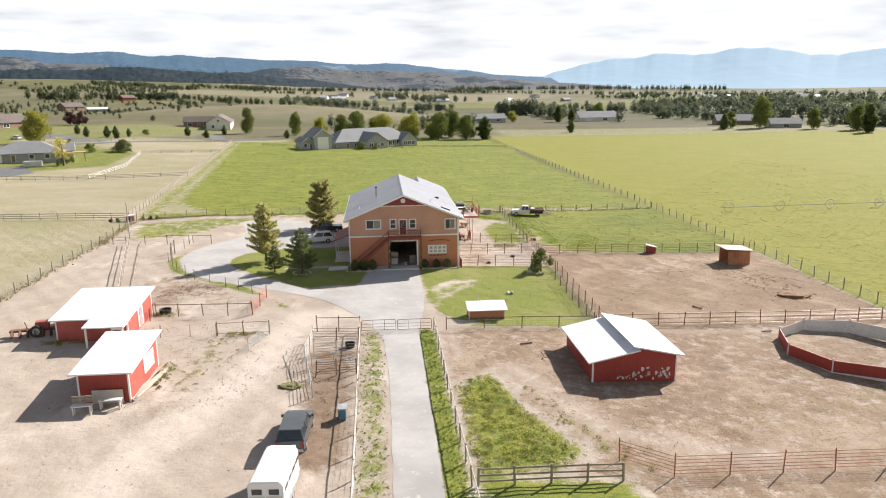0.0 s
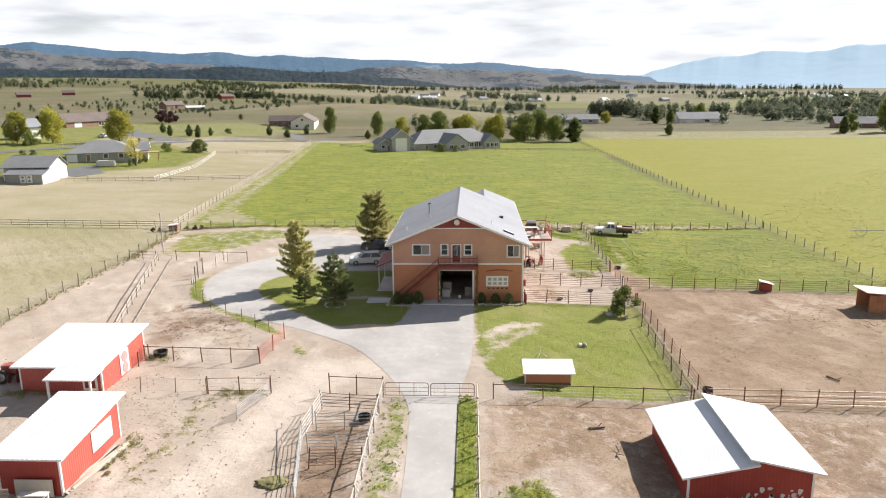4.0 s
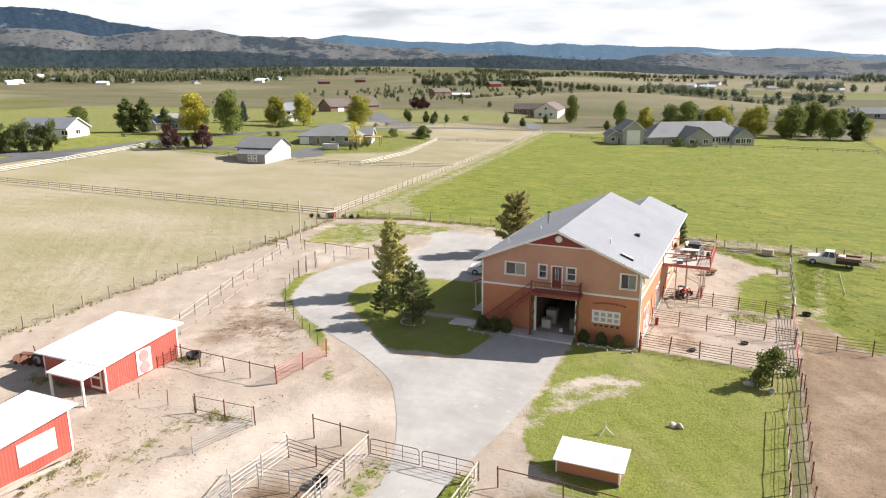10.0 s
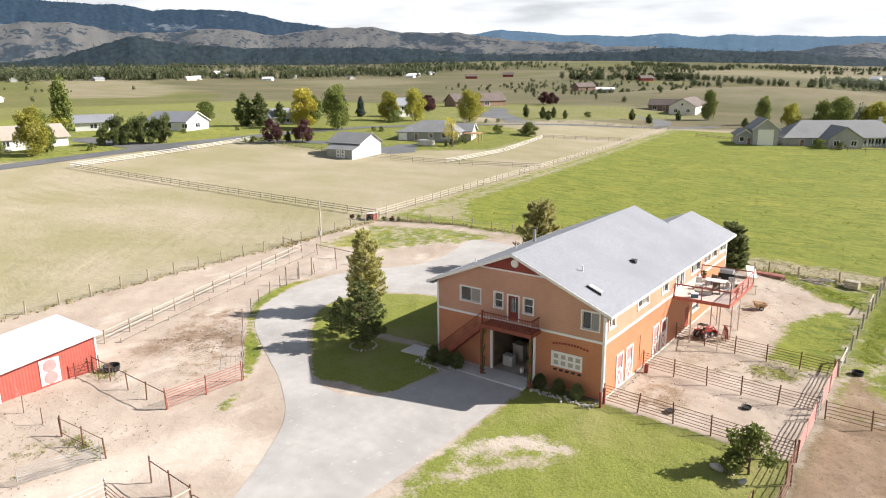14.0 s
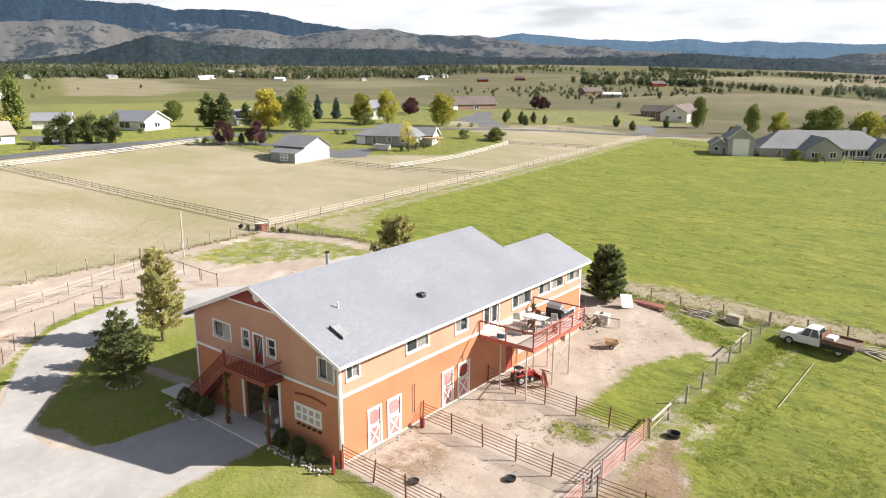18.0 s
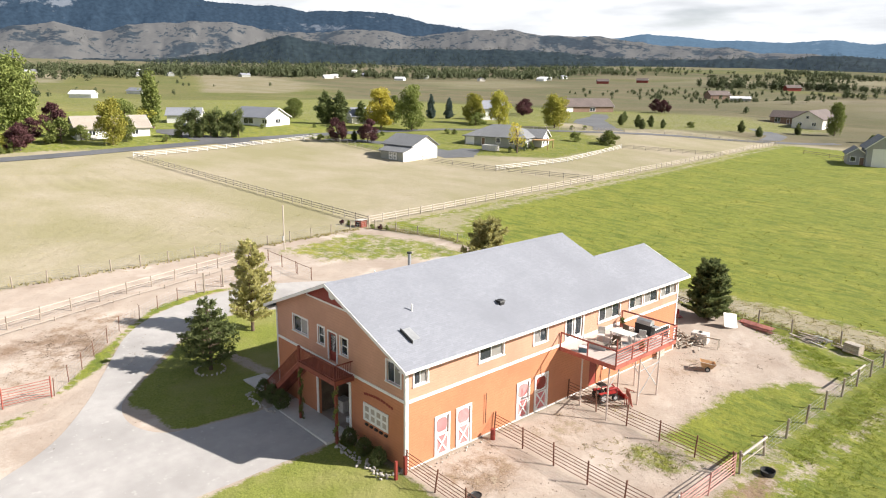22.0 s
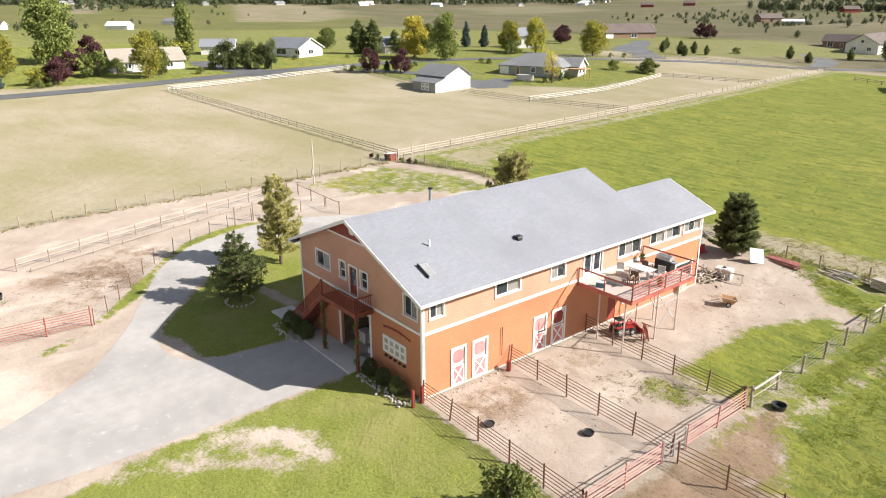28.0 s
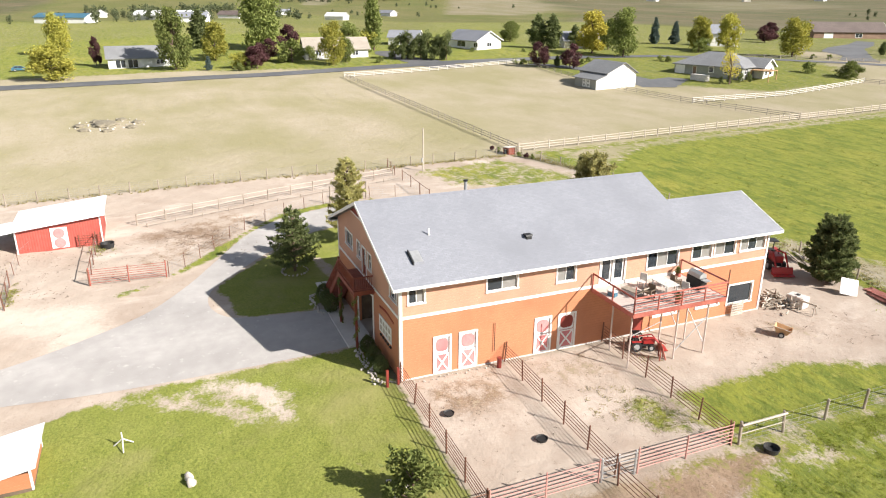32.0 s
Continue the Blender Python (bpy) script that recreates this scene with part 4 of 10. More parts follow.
def wall_mesh(bm, m, u0, u1, z0, z1, holes, thick=0.2):
    """A wall with real openings, made of the blocks between them."""
    us = sorted({u0, u1, *(v for h in holes for v in h[:2])})
    zs = sorted({z0, z1, *(v for h in holes for v in h[2:4])})
    us, zs = [u for u in us if u0 <= u <= u1], [z for z in zs if z0 <= z <= z1]
    for a, b_ in zip(us, us[1:]):
        for c, d in zip(zs, zs[1:]):
            if not any(h[0] < (a + b_) / 2 < h[1] and h[2] < (c + d) / 2 < h[3] for h in holes):
                box(bm, a, b_, -thick, 0, c, d, m)
    weld(bm)
    return bm


def window(parent, m, u0, u1, z0, z1, lights=2, trim=0.11, sill=True, mat="white"):
    """A trimmed window in a wall: casing, sash bars and one pane a light."""
    bm = boxes((u0 - trim, u1 + trim, 0.003, 0.045, z1, z1 + trim), (u0 - trim, u0, 0.003, 0.045, z0, z1), (u1, u1 + trim, 0.003, 0.045, z0, z1), (u0 - trim, u1 + trim, 0.003, 0.045, z0 - trim, z0), m=m)
    w = part("window", bm, mat, parent)
    if sill:
        part("sill", boxes((u0 - trim - 0.03, u1 + trim + 0.03, 0.046, 0.1, z0 - 0.05, z0 - 0.002), m=m), mat, w)
    f = 0.045
    rows = [(u0, u1, -0.12, -0.05, z0, z0 + f), (u0, u1, -0.12, -0.05, z1 - f, z1), (u0, u0 + f, -0.12, -0.05, z0 + f, z1 - f), (u1 - f, u1, -0.12, -0.05, z0 + f, z1 - f)]
    rows += [(u0 + (u1 - u0) * k / lights - f / 2, u0 + (u1 - u0) * k / lights + f / 2, -0.12, -0.05, z0 + f, z1 - f) for k in range(1, lights)]
    part("sash", boxes(*rows, m=m), mat, w)
    for k in range(lights):
        a, b_ = u0 + (u1 - u0) * k / lights + f / 2, u0 + (u1 - u0) * (k + 1) / lights - f / 2
        part("pane", boxes((a, b_, -0.095, -0.085, z0 + f, z1 - f), m=m), "glass_curtain" if (k + int(abs(u0) * 7)) % 2 and lights > 1 else "glass", w)
    return w


barn = thing("barn_house", "two-storey orange-brown barn with living quarters upstairs and a grey shingle roof", "barn")
SLOPE, EAVE_Z, RIDGE_Z, RIDGE_X = 0.413, 6.75, 10.14, -7.5
FRONT_UP = [(-12.6, -10.7, 5.48, 6.62), (-1.8, -0.48, 5.24, 6.55), (-9.34, -8.63, 5.45, 6.66), (-6.68, -5.91, 5.45, 6.62), (-8.08, -7.18, 4.62, 6.62)]
RIGHT_UP = [(0.62, 1.66, 5.3, 6.36), (6.1, 8.3, 5.3, 6.3), (11.4, 12.8, 5.15, 6.28), (14.9, 16.9, 4.5, 6.45), (18.9, 21.6, 5.05, 6.34), (22.95, 24.75, 5.2, 6.34), (25.1, 27.0, 5.2, 6.34), (27.6, 30.0, 5.25, 6.34)]
STALLS = [(2.4, 3.42), (4.22, 5.32), (9.92, 11.02), (11.8, 13.0)]
RIGHT_LOW = [(a, b_, 0.02, 2.6) for a, b_ in STALLS] + [(18.1, 19.05, 0.05, 2.1), (20.0, 22.0, 1.1, 1.7), (24.0, 26.1, 1.1, 1.7), (27.05, 29.4, 0.9, 2.45)]
OPENING = (-9.5, -5.8, -0.1, 3.6)
low_f, up_f = bmesh.new(), bmesh.new()
wall_mesh(low_f, FRONT, -15, 0, -0.6, 4.4, [OPENING])
wall_mesh(up_f, FRONT, -15, 0, 4.4, 6.9, FRONT_UP)

part("front_wall", low_f, "siding_low", barn, "rust-orange lap siding")
part("upper_front_wall", up_f, "siding_up", barn, "brown lap siding")
part("gable_wall", prism(bmesh.new(), [(-15, 6.9), (0, 6.9), (-3.95, 8.55), (-11.05, 8.55)], -0.2, 0, FRONT), "siding_up", barn)
gab = prism(bmesh.new(), [(-11.05, 8.553), (-3.95, 8.553), (-7.5, 10.02)], -0.2, 0.03, FRONT)
part("gable", gab, "dark_red", barn, "dark red gable panel")
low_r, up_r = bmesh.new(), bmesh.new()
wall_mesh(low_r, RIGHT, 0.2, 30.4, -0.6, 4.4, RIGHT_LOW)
wall_mesh(up_r, RIGHT, 0.2, 30.4, 4.4, 6.9, RIGHT_UP)
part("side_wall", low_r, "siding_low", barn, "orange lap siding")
part("upper_side_wall", up_r, "siding_up", barn, "tan-orange lap siding")
left = wall_mesh(bmesh.new(), LEFT, 0.2, 23.2, -0.6, 6.9, [(3, 4.6, 5.3, 6.4), (9, 11, 5.3, 6.4), (15, 16.6, 5.3, 6.4), (6, 7, 0.0, 2.1)])
part("far_side_wall", left, "siding_low", barn)
rear = bmesh.new()
box(rear, -15, -8.2, 23.0, 23.2, -0.6, 6.9)
box(rear, -8.2, -8.0, 23.2, 30.4, -0.6, 6.9)
box(rear, -8.0, -0.2, 30.2, 30.4, -0.6, 6.9)
prism(rear, [(-15, 6.9), (0, 6.9), (-7.5, 9.98)], 23.0, 23.2)
prism(rear, [(-8.2, 6.9), (0, 6.9), (-4.1, 8.5)], 30.2, 30.4)
part("rear_wall", rear, "siding_low", barn)
part("upper_floor", boxes((-14.8, -0.2, 0.2, 30.2, 4.1, 4.35)), "post_dark", barn)
part("slab_floor", boxes((-14.8, -0.2, 0.2, 30.2, -0.5, -0.02)), "concrete", barn)
part("stall_partition", boxes((-9.9, -9.7, 0.2, 23, 0, 4.1), (-5.6, -5.4, 0.2, 23, 0, 4.1), (-9.7, -5.6, 11, 11.2, 0, 4.1)), "post_dark", barn)
# roof: main gable, and a lower wing whose outer slope runs on in the same plane
T = 0.16


def slope_slab(bm, x_low, x_high, y0, y1):
    """A roof slab between two lines parallel to the ridge, on the plane of the main slopes."""
    def z(x):
        return RIDGE_Z - SLOPE * abs(x - RIDGE_X)
    lo, hi = (x_low, z(x_low)), (x_high, z(x_high))
    prism(bm, [lo, hi, (hi[0], hi[1] - T), (lo[0], lo[1] - T)], y0, y1)


roof = bmesh.new()
slope_slab(roof, 0.7, RIDGE_X, -0.62, 23.5)
slope_slab(roof, 0.7, -4.05, 23.5, 31.0)
part("roof", roof, "shingle", barn, "light grey asphalt shingles")
roof = bmesh.new()
slope_slab(roof, -15.7, RIDGE_X, -0.62, 23.5)
wr = RIDGE_Z - SLOPE * (-4.05 - RIDGE_X)
prism(roof, [(-4.05, wr), (-8.9, wr - SLOPE * 4.85), (-8.9, wr - SLOPE * 4.85 - T), (-4.05, wr - T)], 23.5, 31.0)
part("roof", roof, "shingle", barn, "light grey asphalt shingles")
part("ridge_cap", prism(prism(bmesh.new(), [(-7.72, 10.075), (-7.5, 10.175), (-7.28, 10.075), (-7.5, 10.15)], -0.62, 23.5), [(-4.27, wr - 0.065), (-4.05, wr + 0.035), (-3.83, wr - 0.065), (-4.05, wr + 0.01)], 23.5, 31.0), "shingle", barn)
ez = RIDGE_Z - SLOPE * 8.2
fas = bmesh.new()
for s in (1, -1):
    xa, xb = RIDGE_X, RIDGE_X + s * 8.2
    prism(fas, [(xa, RIDGE_Z + 0.01), (xb, ez + 0.01), (xb, ez - 0.22), (xa, RIDGE_Z - 0.24)], -0.66, -0.622)
box(fas, 0.702, 0.74, -0.62, 31.0, ez - 0.2, ez - 0.01)
box(fas, -15.74, -15.702, -0.62, 23.5, ez - 0.2, ez - 0.01)
prism(fas, [(0.7, ez + 0.01), (-4.05, wr + 0.01), (-8.9, wr - SLOPE * 4.85 + 0.01), (-8.9, wr - SLOPE * 4.85 - 0.22), (-4.05, wr - 0.22), (0.7, ez - 0.22)], 31.002, 31.04)
part("fascia", fas, "white", barn, "white painted fascia boards")
sof = boxes((0.05, 0.69, -0.6, 30.9, ez - 0.21, ez - 0.17), (-15.69, -15.05, -0.6, 23.4, ez - 0.21, ez - 0.17))
part("soffit", sof, "white", barn)
band = boxes((-15.02, 0.02, 0.003, 0.05, 4.32, 4.5), (-10.7, -4.3, 0.033, 0.06, 8.5, 8.62), m=FRONT)
for uu in (-15.02, -0.14):
    box(band, uu, uu + 0.16, 0.003, 0.05, -0.1, 4.32, FRONT)
    box(band, uu, uu + 0.16, 0.003, 0.05, 4.5, 6.66, FRONT)
part("front_trim", band, "white", barn, "white corner and belly boards")
band = boxes((-0.02, 30.42, 0.003, 0.05, 4.3, 4.5), m=RIGHT)
for uu in (0.0, 30.26):
    box(band, uu, uu + 0.16, 0.003, 0.05, -0.1, 4.3, RIGHT)
    box(band, uu, uu + 0.16, 0.003, 0.05, 4.5, 6.6, RIGHT)
part("side_trim", band, "white", barn)
part("foundation", boxes((0.002, 0.06, 0.3, 30.4, -0.6, 0.03)), "concrete", barn)
disc = bmesh.new()
bmesh.ops.create_cone(disc, cap_ends=True, segments=20, radius1=0.33, radius2=0.3, depth=0.05, matrix=Matrix.Translation((-7.55, -0.06, 9.24)) @ pose(0, 0, 0, 90))
part("gable_medallion", disc, "white", barn, "round cream medallion")
for u0, u1, z0, z1 in FRONT_UP[:4]:
    window(barn, FRONT, u0, u1, z0, z1, 2 if u1 - u0 > 1 else 1)
for w in (FRONT_UP[2], FRONT_UP[3]):
    part("meeting_rail", boxes((w[0] + 0.04, w[1] - 0.04, -0.08, -0.04, 6.02, 6.08), m=FRONT), "white", barn)
for u0, u1, z0, z1 in RIGHT_UP:
    if z0 > 4.6:
        window(barn, RIGHT, u0, u1, z0, z1, 3 if u1 - u0 > 2.3 else 2)
for u0, u1, z0, z1 in RIGHT_LOW[5:]:
    window(barn, RIGHT, u0, u1, z0, z1, 1, 0.13)
# balcony door with its glass, and the french doors on the deck
d = part("entry_door", boxes((-8.2, -8.08, 0.003, 0.05, 4.6, 6.72), (-7.18, -7.06, 0.003, 0.05, 4.6, 6.72), (-8.08, -7.18, 0.003, 0.05, 6.62, 6.74), m=FRONT), "white", barn, "entry door with white casing")
part("door_leaf", boxes((-8.06, -7.2, -0.12, -0.07, 4.62, 6.6), m=FRONT), "dark_red", d)
part("door_glass", boxes((-7.93, -7.33, -0.068, -0.06, 5.3, 6.45), m=FRONT), "glass", d)
for k in range(1, 4):
    part("glazing_bar", boxes((-7.93 + 0.15 * k - 0.012, -7.93 + 0.15 * k + 0.012, -0.059, -0.05, 5.3, 6.45), m=FRONT), "white", d)
d = part("french_door", boxes((14.78, 14.9, 0.003, 0.05, 4.45, 6.56), (16.9, 17.02, 0.003, 0.05, 4.45, 6.56), (14.9, 16.9, 0.003, 0.05, 6.45, 6.56), (15.86, 15.94, -0.1, 0.03, 4.45, 6.45), m=RIGHT), "white", barn, "white french doors")
for a in (14.92, 15.96):
    part("door_frame", boxes((a, a + 0.14, -0.1, -0.05, 4.45, 6.44), (a + 0.78, a + 0.92, -0.1, -0.05, 4.45, 6.44), (a + 0.14, a + 0.78, -0.1, -0.05, 4.45, 4.75), (a + 0.14, a + 0.78, -0.1, -0.05, 6.3, 6.44), m=RIGHT), "white", d)
    part("door_glass", boxes((a + 0.14, a + 0.78, -0.08, -0.07, 4.75, 6.3), m=RIGHT), "glass", d)
# stall doors: white frame, pink upper leaf with a rounded panel, crossbuck lower leaf
for k, (a, b_) in enumerate(STALLS):
    d = part("stall_door", boxes((a - 0.14, a, 0.003, 0.06, 0.0, 2.74), (b_, b_ + 0.14, 0.003, 0.06, 0.0, 2.74), (a, b_, 0.003, 0.06, 2.6, 2.74), m=RIGHT), "white", barn, "pink and white dutch stall door")
    part("lower_leaf", boxes((a + 0.01, b_ - 0.01, -0.1, -0.02, 0.03, 1.42), m=RIGHT), "pink", d)
    part("upper_leaf", boxes((a + 0.01, b_ - 0.01, -0.1, -0.03, 1.45, 2.59), m=RIGHT), "white", d)
    pan = bmesh.new()
    pts_ = [(a + (b_ - a) * (0.5 + 0.42 * math.copysign(abs(math.cos(t_)) ** 0.6, math.cos(t_))), 2.04 + 0.46 * math.copysign(abs(math.sin(t_)) ** 0.6, math.sin(t_))) for t_ in [2 * math.pi * i / 20 for i in range(20)]]
    prism(pan, pts_, -0.028, -0.004, RIGHT)
    part("upper_panel", pan, "dark_red" if k == 3 else "pink", d)
    x = bmesh.new()
    for p, q in (((a + 0.08, 0.12), (b_ - 0.08, 1.36)), ((a + 0.08, 1.36), (b_ - 0.08, 0.12))):
        e = Vector((q[0] - p[0], q[1] - p[1])).normalized().orthogonal() * 0.055
        prism(x, [(p[0] + e.x, p[1] + e.y), (q[0] + e.x, q[1] + e.y), (q[0] - e.x, q[1] - e.y), (p[0] - e.x, p[1] - e.y)], -0.018 + (0.008 if p[1] > 1 else 0), 0.012 + (0.008 if p[1] > 1 else 0), RIGHT)
    part("crossbuck", x, "white", d)
    part("leaf_frame", boxes((a + 0.02, a + 0.1, -0.018, 0.014, 0.04, 1.41), (b_ - 0.1, b_ - 0.02, -0.018, 0.014, 0.04, 1.41), (a + 0.1, b_ - 0.1, -0.018, 0.014, 0.04, 0.12), (a + 0.1, b_ - 0.1, -0.018, 0.014, 1.33, 1.41), m=RIGHT), "white", d)
part("side_door", boxes((18.12, 19.03, -0.12, -0.05, 0.06, 2.09), m=RIGHT), "dark_red", barn, "dark red side door")
# big doorway with white casing
part("doorway_casing", boxes((-9.72, -9.5, 0.003, 0.06, -0.1, 3.78), (-5.8, -5.58, 0.003, 0.06, -0.1, 3.78), (-9.5, -5.8, 0.003, 0.06, 3.6, 3.78), m=FRONT), "white", barn)
# noticeboard and the arch of lettering over it, unreadable
nb = part("noticeboard", boxes((-4.23, -1.67, 0.003, 0.06, 1.76, 2.98), m=FRONT), "white", barn, "white panel with a grid of faded marks")
for i in range(4):
    for j in range(2):
        u, z = -4.0 + 0.6 * i, 1.95 + 0.5 * j
        part("faded_mark", boxes((u, u + 0.38, 0.061, 0.066, z, z + 0.34), m=FRONT), "plank", nb)
for i in range(5):
    u = -4.0 + 0.5 * i
    part("hook", boxes((u, u + 0.26, 0.003, 0.12, 1.48, 1.6), m=FRONT), "black", nb)
for i in range(12):
    u = -4.15 + 0.25 * i
    z = 3.5 + 0.14 * math.sin(math.pi * i / 11)
    part("letter_bar", boxes((u, u + 0.18, 0.003, 0.035, z, z + 0.15), m=FRONT), "dark_red", nb)


# balcony and stair
def railing(parent, a, b_, height=1.0, mat="stain_red", gap=0.14):
    """Posts, top and bottom rail and upright balusters from a to b."""
    a, b_ = Vector(a), Vector(b_)
    n = max(2, round((b_ - a).length / gap))
    up = Vector((0, 0, 1))
    part("handrail", rods((a + up * height, b_ + up * height, 0.05), n=4), mat, parent)
    part("bottom_rail", rods((a + up * 0.1, b_ + up * 0.1, 0.035), n=4), mat, parent)
    for k in range(1, n):
        p = a.lerp(b_, k / n)
        part("baluster", rods((p + up * 0.1, p + up * (height - 0.03), 0.02), n=4), mat, parent)


bal = part("balcony", boxes((-9.6, -5.2, 0.06, 1.5, 4.22, 4.4), m=FRONT), "stain_red", barn, "red-stained wooden balcony")
railing(bal, (-9.5, -1.45, 4.4), (-5.25, -1.45, 4.4))
railing(bal, (-5.25, -1.45, 4.4), (-5.25, -0.1, 4.4))
part("skirt_board", boxes((-9.6, -5.2, 1.5, 1.54, 4.1, 4.42), (-5.2, -5.16, 0.05, 1.54, 4.1, 4.42), m=FRONT), "stain_red", bal)
for px in (-9.75, -5.35):
    part("post", boxes((px, px + 0.16, 1.32, 1.48, -0.2, 4.22), m=FRONT), "stain_red", bal, "red post wound with vine")
stair = part("stair", prism(bmesh.new(), [(-9.6, 4.4), (-14.7, 0.11), (-14.7, -0.2), (-14.4, -0.2), (-9.6, 4.05)], 0.06, 0.11, FRONT), "stain_red", barn, "red-stained outside stair")
for k in range(23):
    u = -9.6 - 0.22 * (k + 1)
    part("tread", boxes((u, u + 0.25, 0.1, 1.35, 4.4 - 0.185 * (k + 1) - 0.05, 4.4 - 0.185 * (k + 1)), m=FRONT), "stain_red", stair)
for n_ in (1.36,):
    part("stringer", prism(bmesh.new(), [(-9.6, 4.4), (-14.7, 0.11), (-14.7, -0.2), (-14.4, -0.2), (-9.6, 4.05)], n_, n_ + 0.05, FRONT), "stain_red", stair)
railing(stair, (-9.6, -1.4, 4.4), (-14.6, -1.4, 0.15), 0.95)
part("newel", boxes((-14.72, -14.58, 1.33, 1.47, -0.2, 1.2), m=FRONT), "stain_red", stair)
part("newel", boxes((-9.68, -9.54, 1.33, 1.47, 4.0, 5.5), m=FRONT), "stain_red", stair)
# deck on steel posts over the yard
deck = part("deck", boxes((0.02, 4.75, 14.3, 21.9, 4.16, 4.3)), "deck_wood", barn, "raised deck with red steel rails")
part("rim", boxes((0.02, 4.8, 14.24, 14.3, 4.02, 4.32), (4.75, 4.81, 14.3, 21.9, 4.02, 4.32), (0.02, 4.8, 21.9, 21.96, 4.02, 4.32)), "rust_red", deck, "faded red steel rim")
for a, b_ in (((0.1, 14.27), (4.78, 14.27)), ((4.78, 14.27), (4.78, 21.93)), ((4.78, 21.93), (0.1, 21.93))):
    a, b_ = Vector((*a, 4.3)), Vector((*b_, 4.3))
    n = 2 if abs(a.x - b_.x) > 1 else 4
    for k in range(n + 1):
        p = a.lerp(b_, k / n)
        part("rail_post", rods((p, p + Vector((0, 0, 1.1)), 0.055), n=6), "rust_red", deck)
    part("handrail", rods((a + Vector((0, 0, 1.1)), b_ + Vector((0, 0, 1.1)), 0.065), n=6), "rust_red", deck)
    if n == 4:
        for h in (0.22, 0.44, 0.66, 0.88):
            part("rail", rods((a + Vector((0, 0, h)), b_ + Vector((0, 0, h)), 0.03), n=5), "rust_red", deck)
part("flag_post", rods(((4.78, 14.27, 4.3), (4.78, 14.27, 6.2), 0.04)), "rust_red", deck)
part("flag_post", rods(((4.78, 21.93, 4.3), (4.78, 21.93, 6.3), 0.04)), "rust", deck)
for p in ((3.9, 14.9), (2.1, 18.9), (3.95, 18.7), (3.95, 21.3), (2.0, 21.3), (1.4, 15.2)):
    part("deck_post", rods(((*p, gz(*p) - 0.1), (*p, 4.16), 0.06)), "pale_steel", deck)
for a, b_ in (((3.95, 18.7, 0.4), (3.95, 21.3, 2.6)), ((3.95, 18.7, 2.4), (3.95, 21.3, 2.5)), ((2.1, 18.9, 3.9), (3.95, 18.7, 2.2)), ((3.9, 14.9, 2.2), (2.1, 18.9, 1.8)), ((3.95, 21.3, 0.5), (2.0, 21.3, 2.4))):
    part("brace", rods((a, b_, 0.035)), "galv", deck)
# things on the roof
def on_roof(x):
    return RIDGE_Z - SLOPE * abs(x - RIDGE_X)
vent = part("roof_vent", prism(boxes((-2.35, -1.9, 9.95, 10.35, on_roof(-2.1) - 0.1, on_roof(-2.1) + 0.14)), [(-2.4, on_roof(-2.1) + 0.14), (-1.85, on_roof(-2.1) + 0.14), (-1.9, on_roof(-2.1) + 0.24), (-2.35, on_roof(-2.1) + 0.24)], 9.9, 10.4), "black", barn, "black box vent")
sky = part("skylight", prism(bmesh.new(), [(-2.17, on_roof(-2.17) + 0.12), (-1.05, on_roof(-1.05) + 0.12), (-1.05, on_roof(-1.05) - 0.1), (-2.17, on_roof(-2.17) - 0.1)], 1.4, 2.1), "shingle", barn, "flat roof skylight")
part("skylight_glass", prism(bmesh.new(), [(-2.12, on_roof(-2.12) + 0.135), (-1.1, on_roof(-1.1) + 0.135), (-1.1, on_roof(-1.1) + 0.122), (-2.12, on_roof(-2.12) + 0.122)], 1.45, 2.05), "galv", sky)
part("skylight_curb", prism(bmesh.new(), [(-2.19, on_roof(-2.19) + 0.18), (-1.03, on_roof(-1.03) + 0.18), (-1.03, on_roof(-1.03) - 0.05), (-2.19, on_roof(-2.19) - 0.05)], 1.32, 1.4), "black", sky)
for x, y, h in ((-3.5, 3.35, 0.45), (-11.0, 6.0, 0.4), (-13.6, 3.6, 0.4)):
    part("vent_pipe", rods(((x, y, on_roof(x) - 0.2), (x, y, on_roof(x) + h), 0.06), n=8), "white", barn)
ch = part("flue", rods(((-11.2, 9.5, on_roof(-11.2) - 0.2), (-11.2, 9.5, on_roof(-11.2) + 1.15), 0.13), n=10), "galv", barn, "galvanised stove flue with a cap")
part("flue_cap", rods(((-11.2, 9.5, on_roof(-11.2) + 1.2), (-11.2, 9.5, on_roof(-11.2) + 1.32), 0.19), n=10), "black", ch)
# porch awning on the parking side
part("side_awning", prism(bmesh.new(), [(-15.0, 4.2), (-17.3, 3.3), (-17.3, 3.2), (-15.0, 4.07)], 3.2, 9.8), "dark_red", barn, "dark red metal awning")
for yy in (3.7, 9.3):
    part("awning_post", boxes((-17.15, -17.03, yy - 0.06, yy + 0.06, -0.2, 3.22)), "dirty_white", barn)


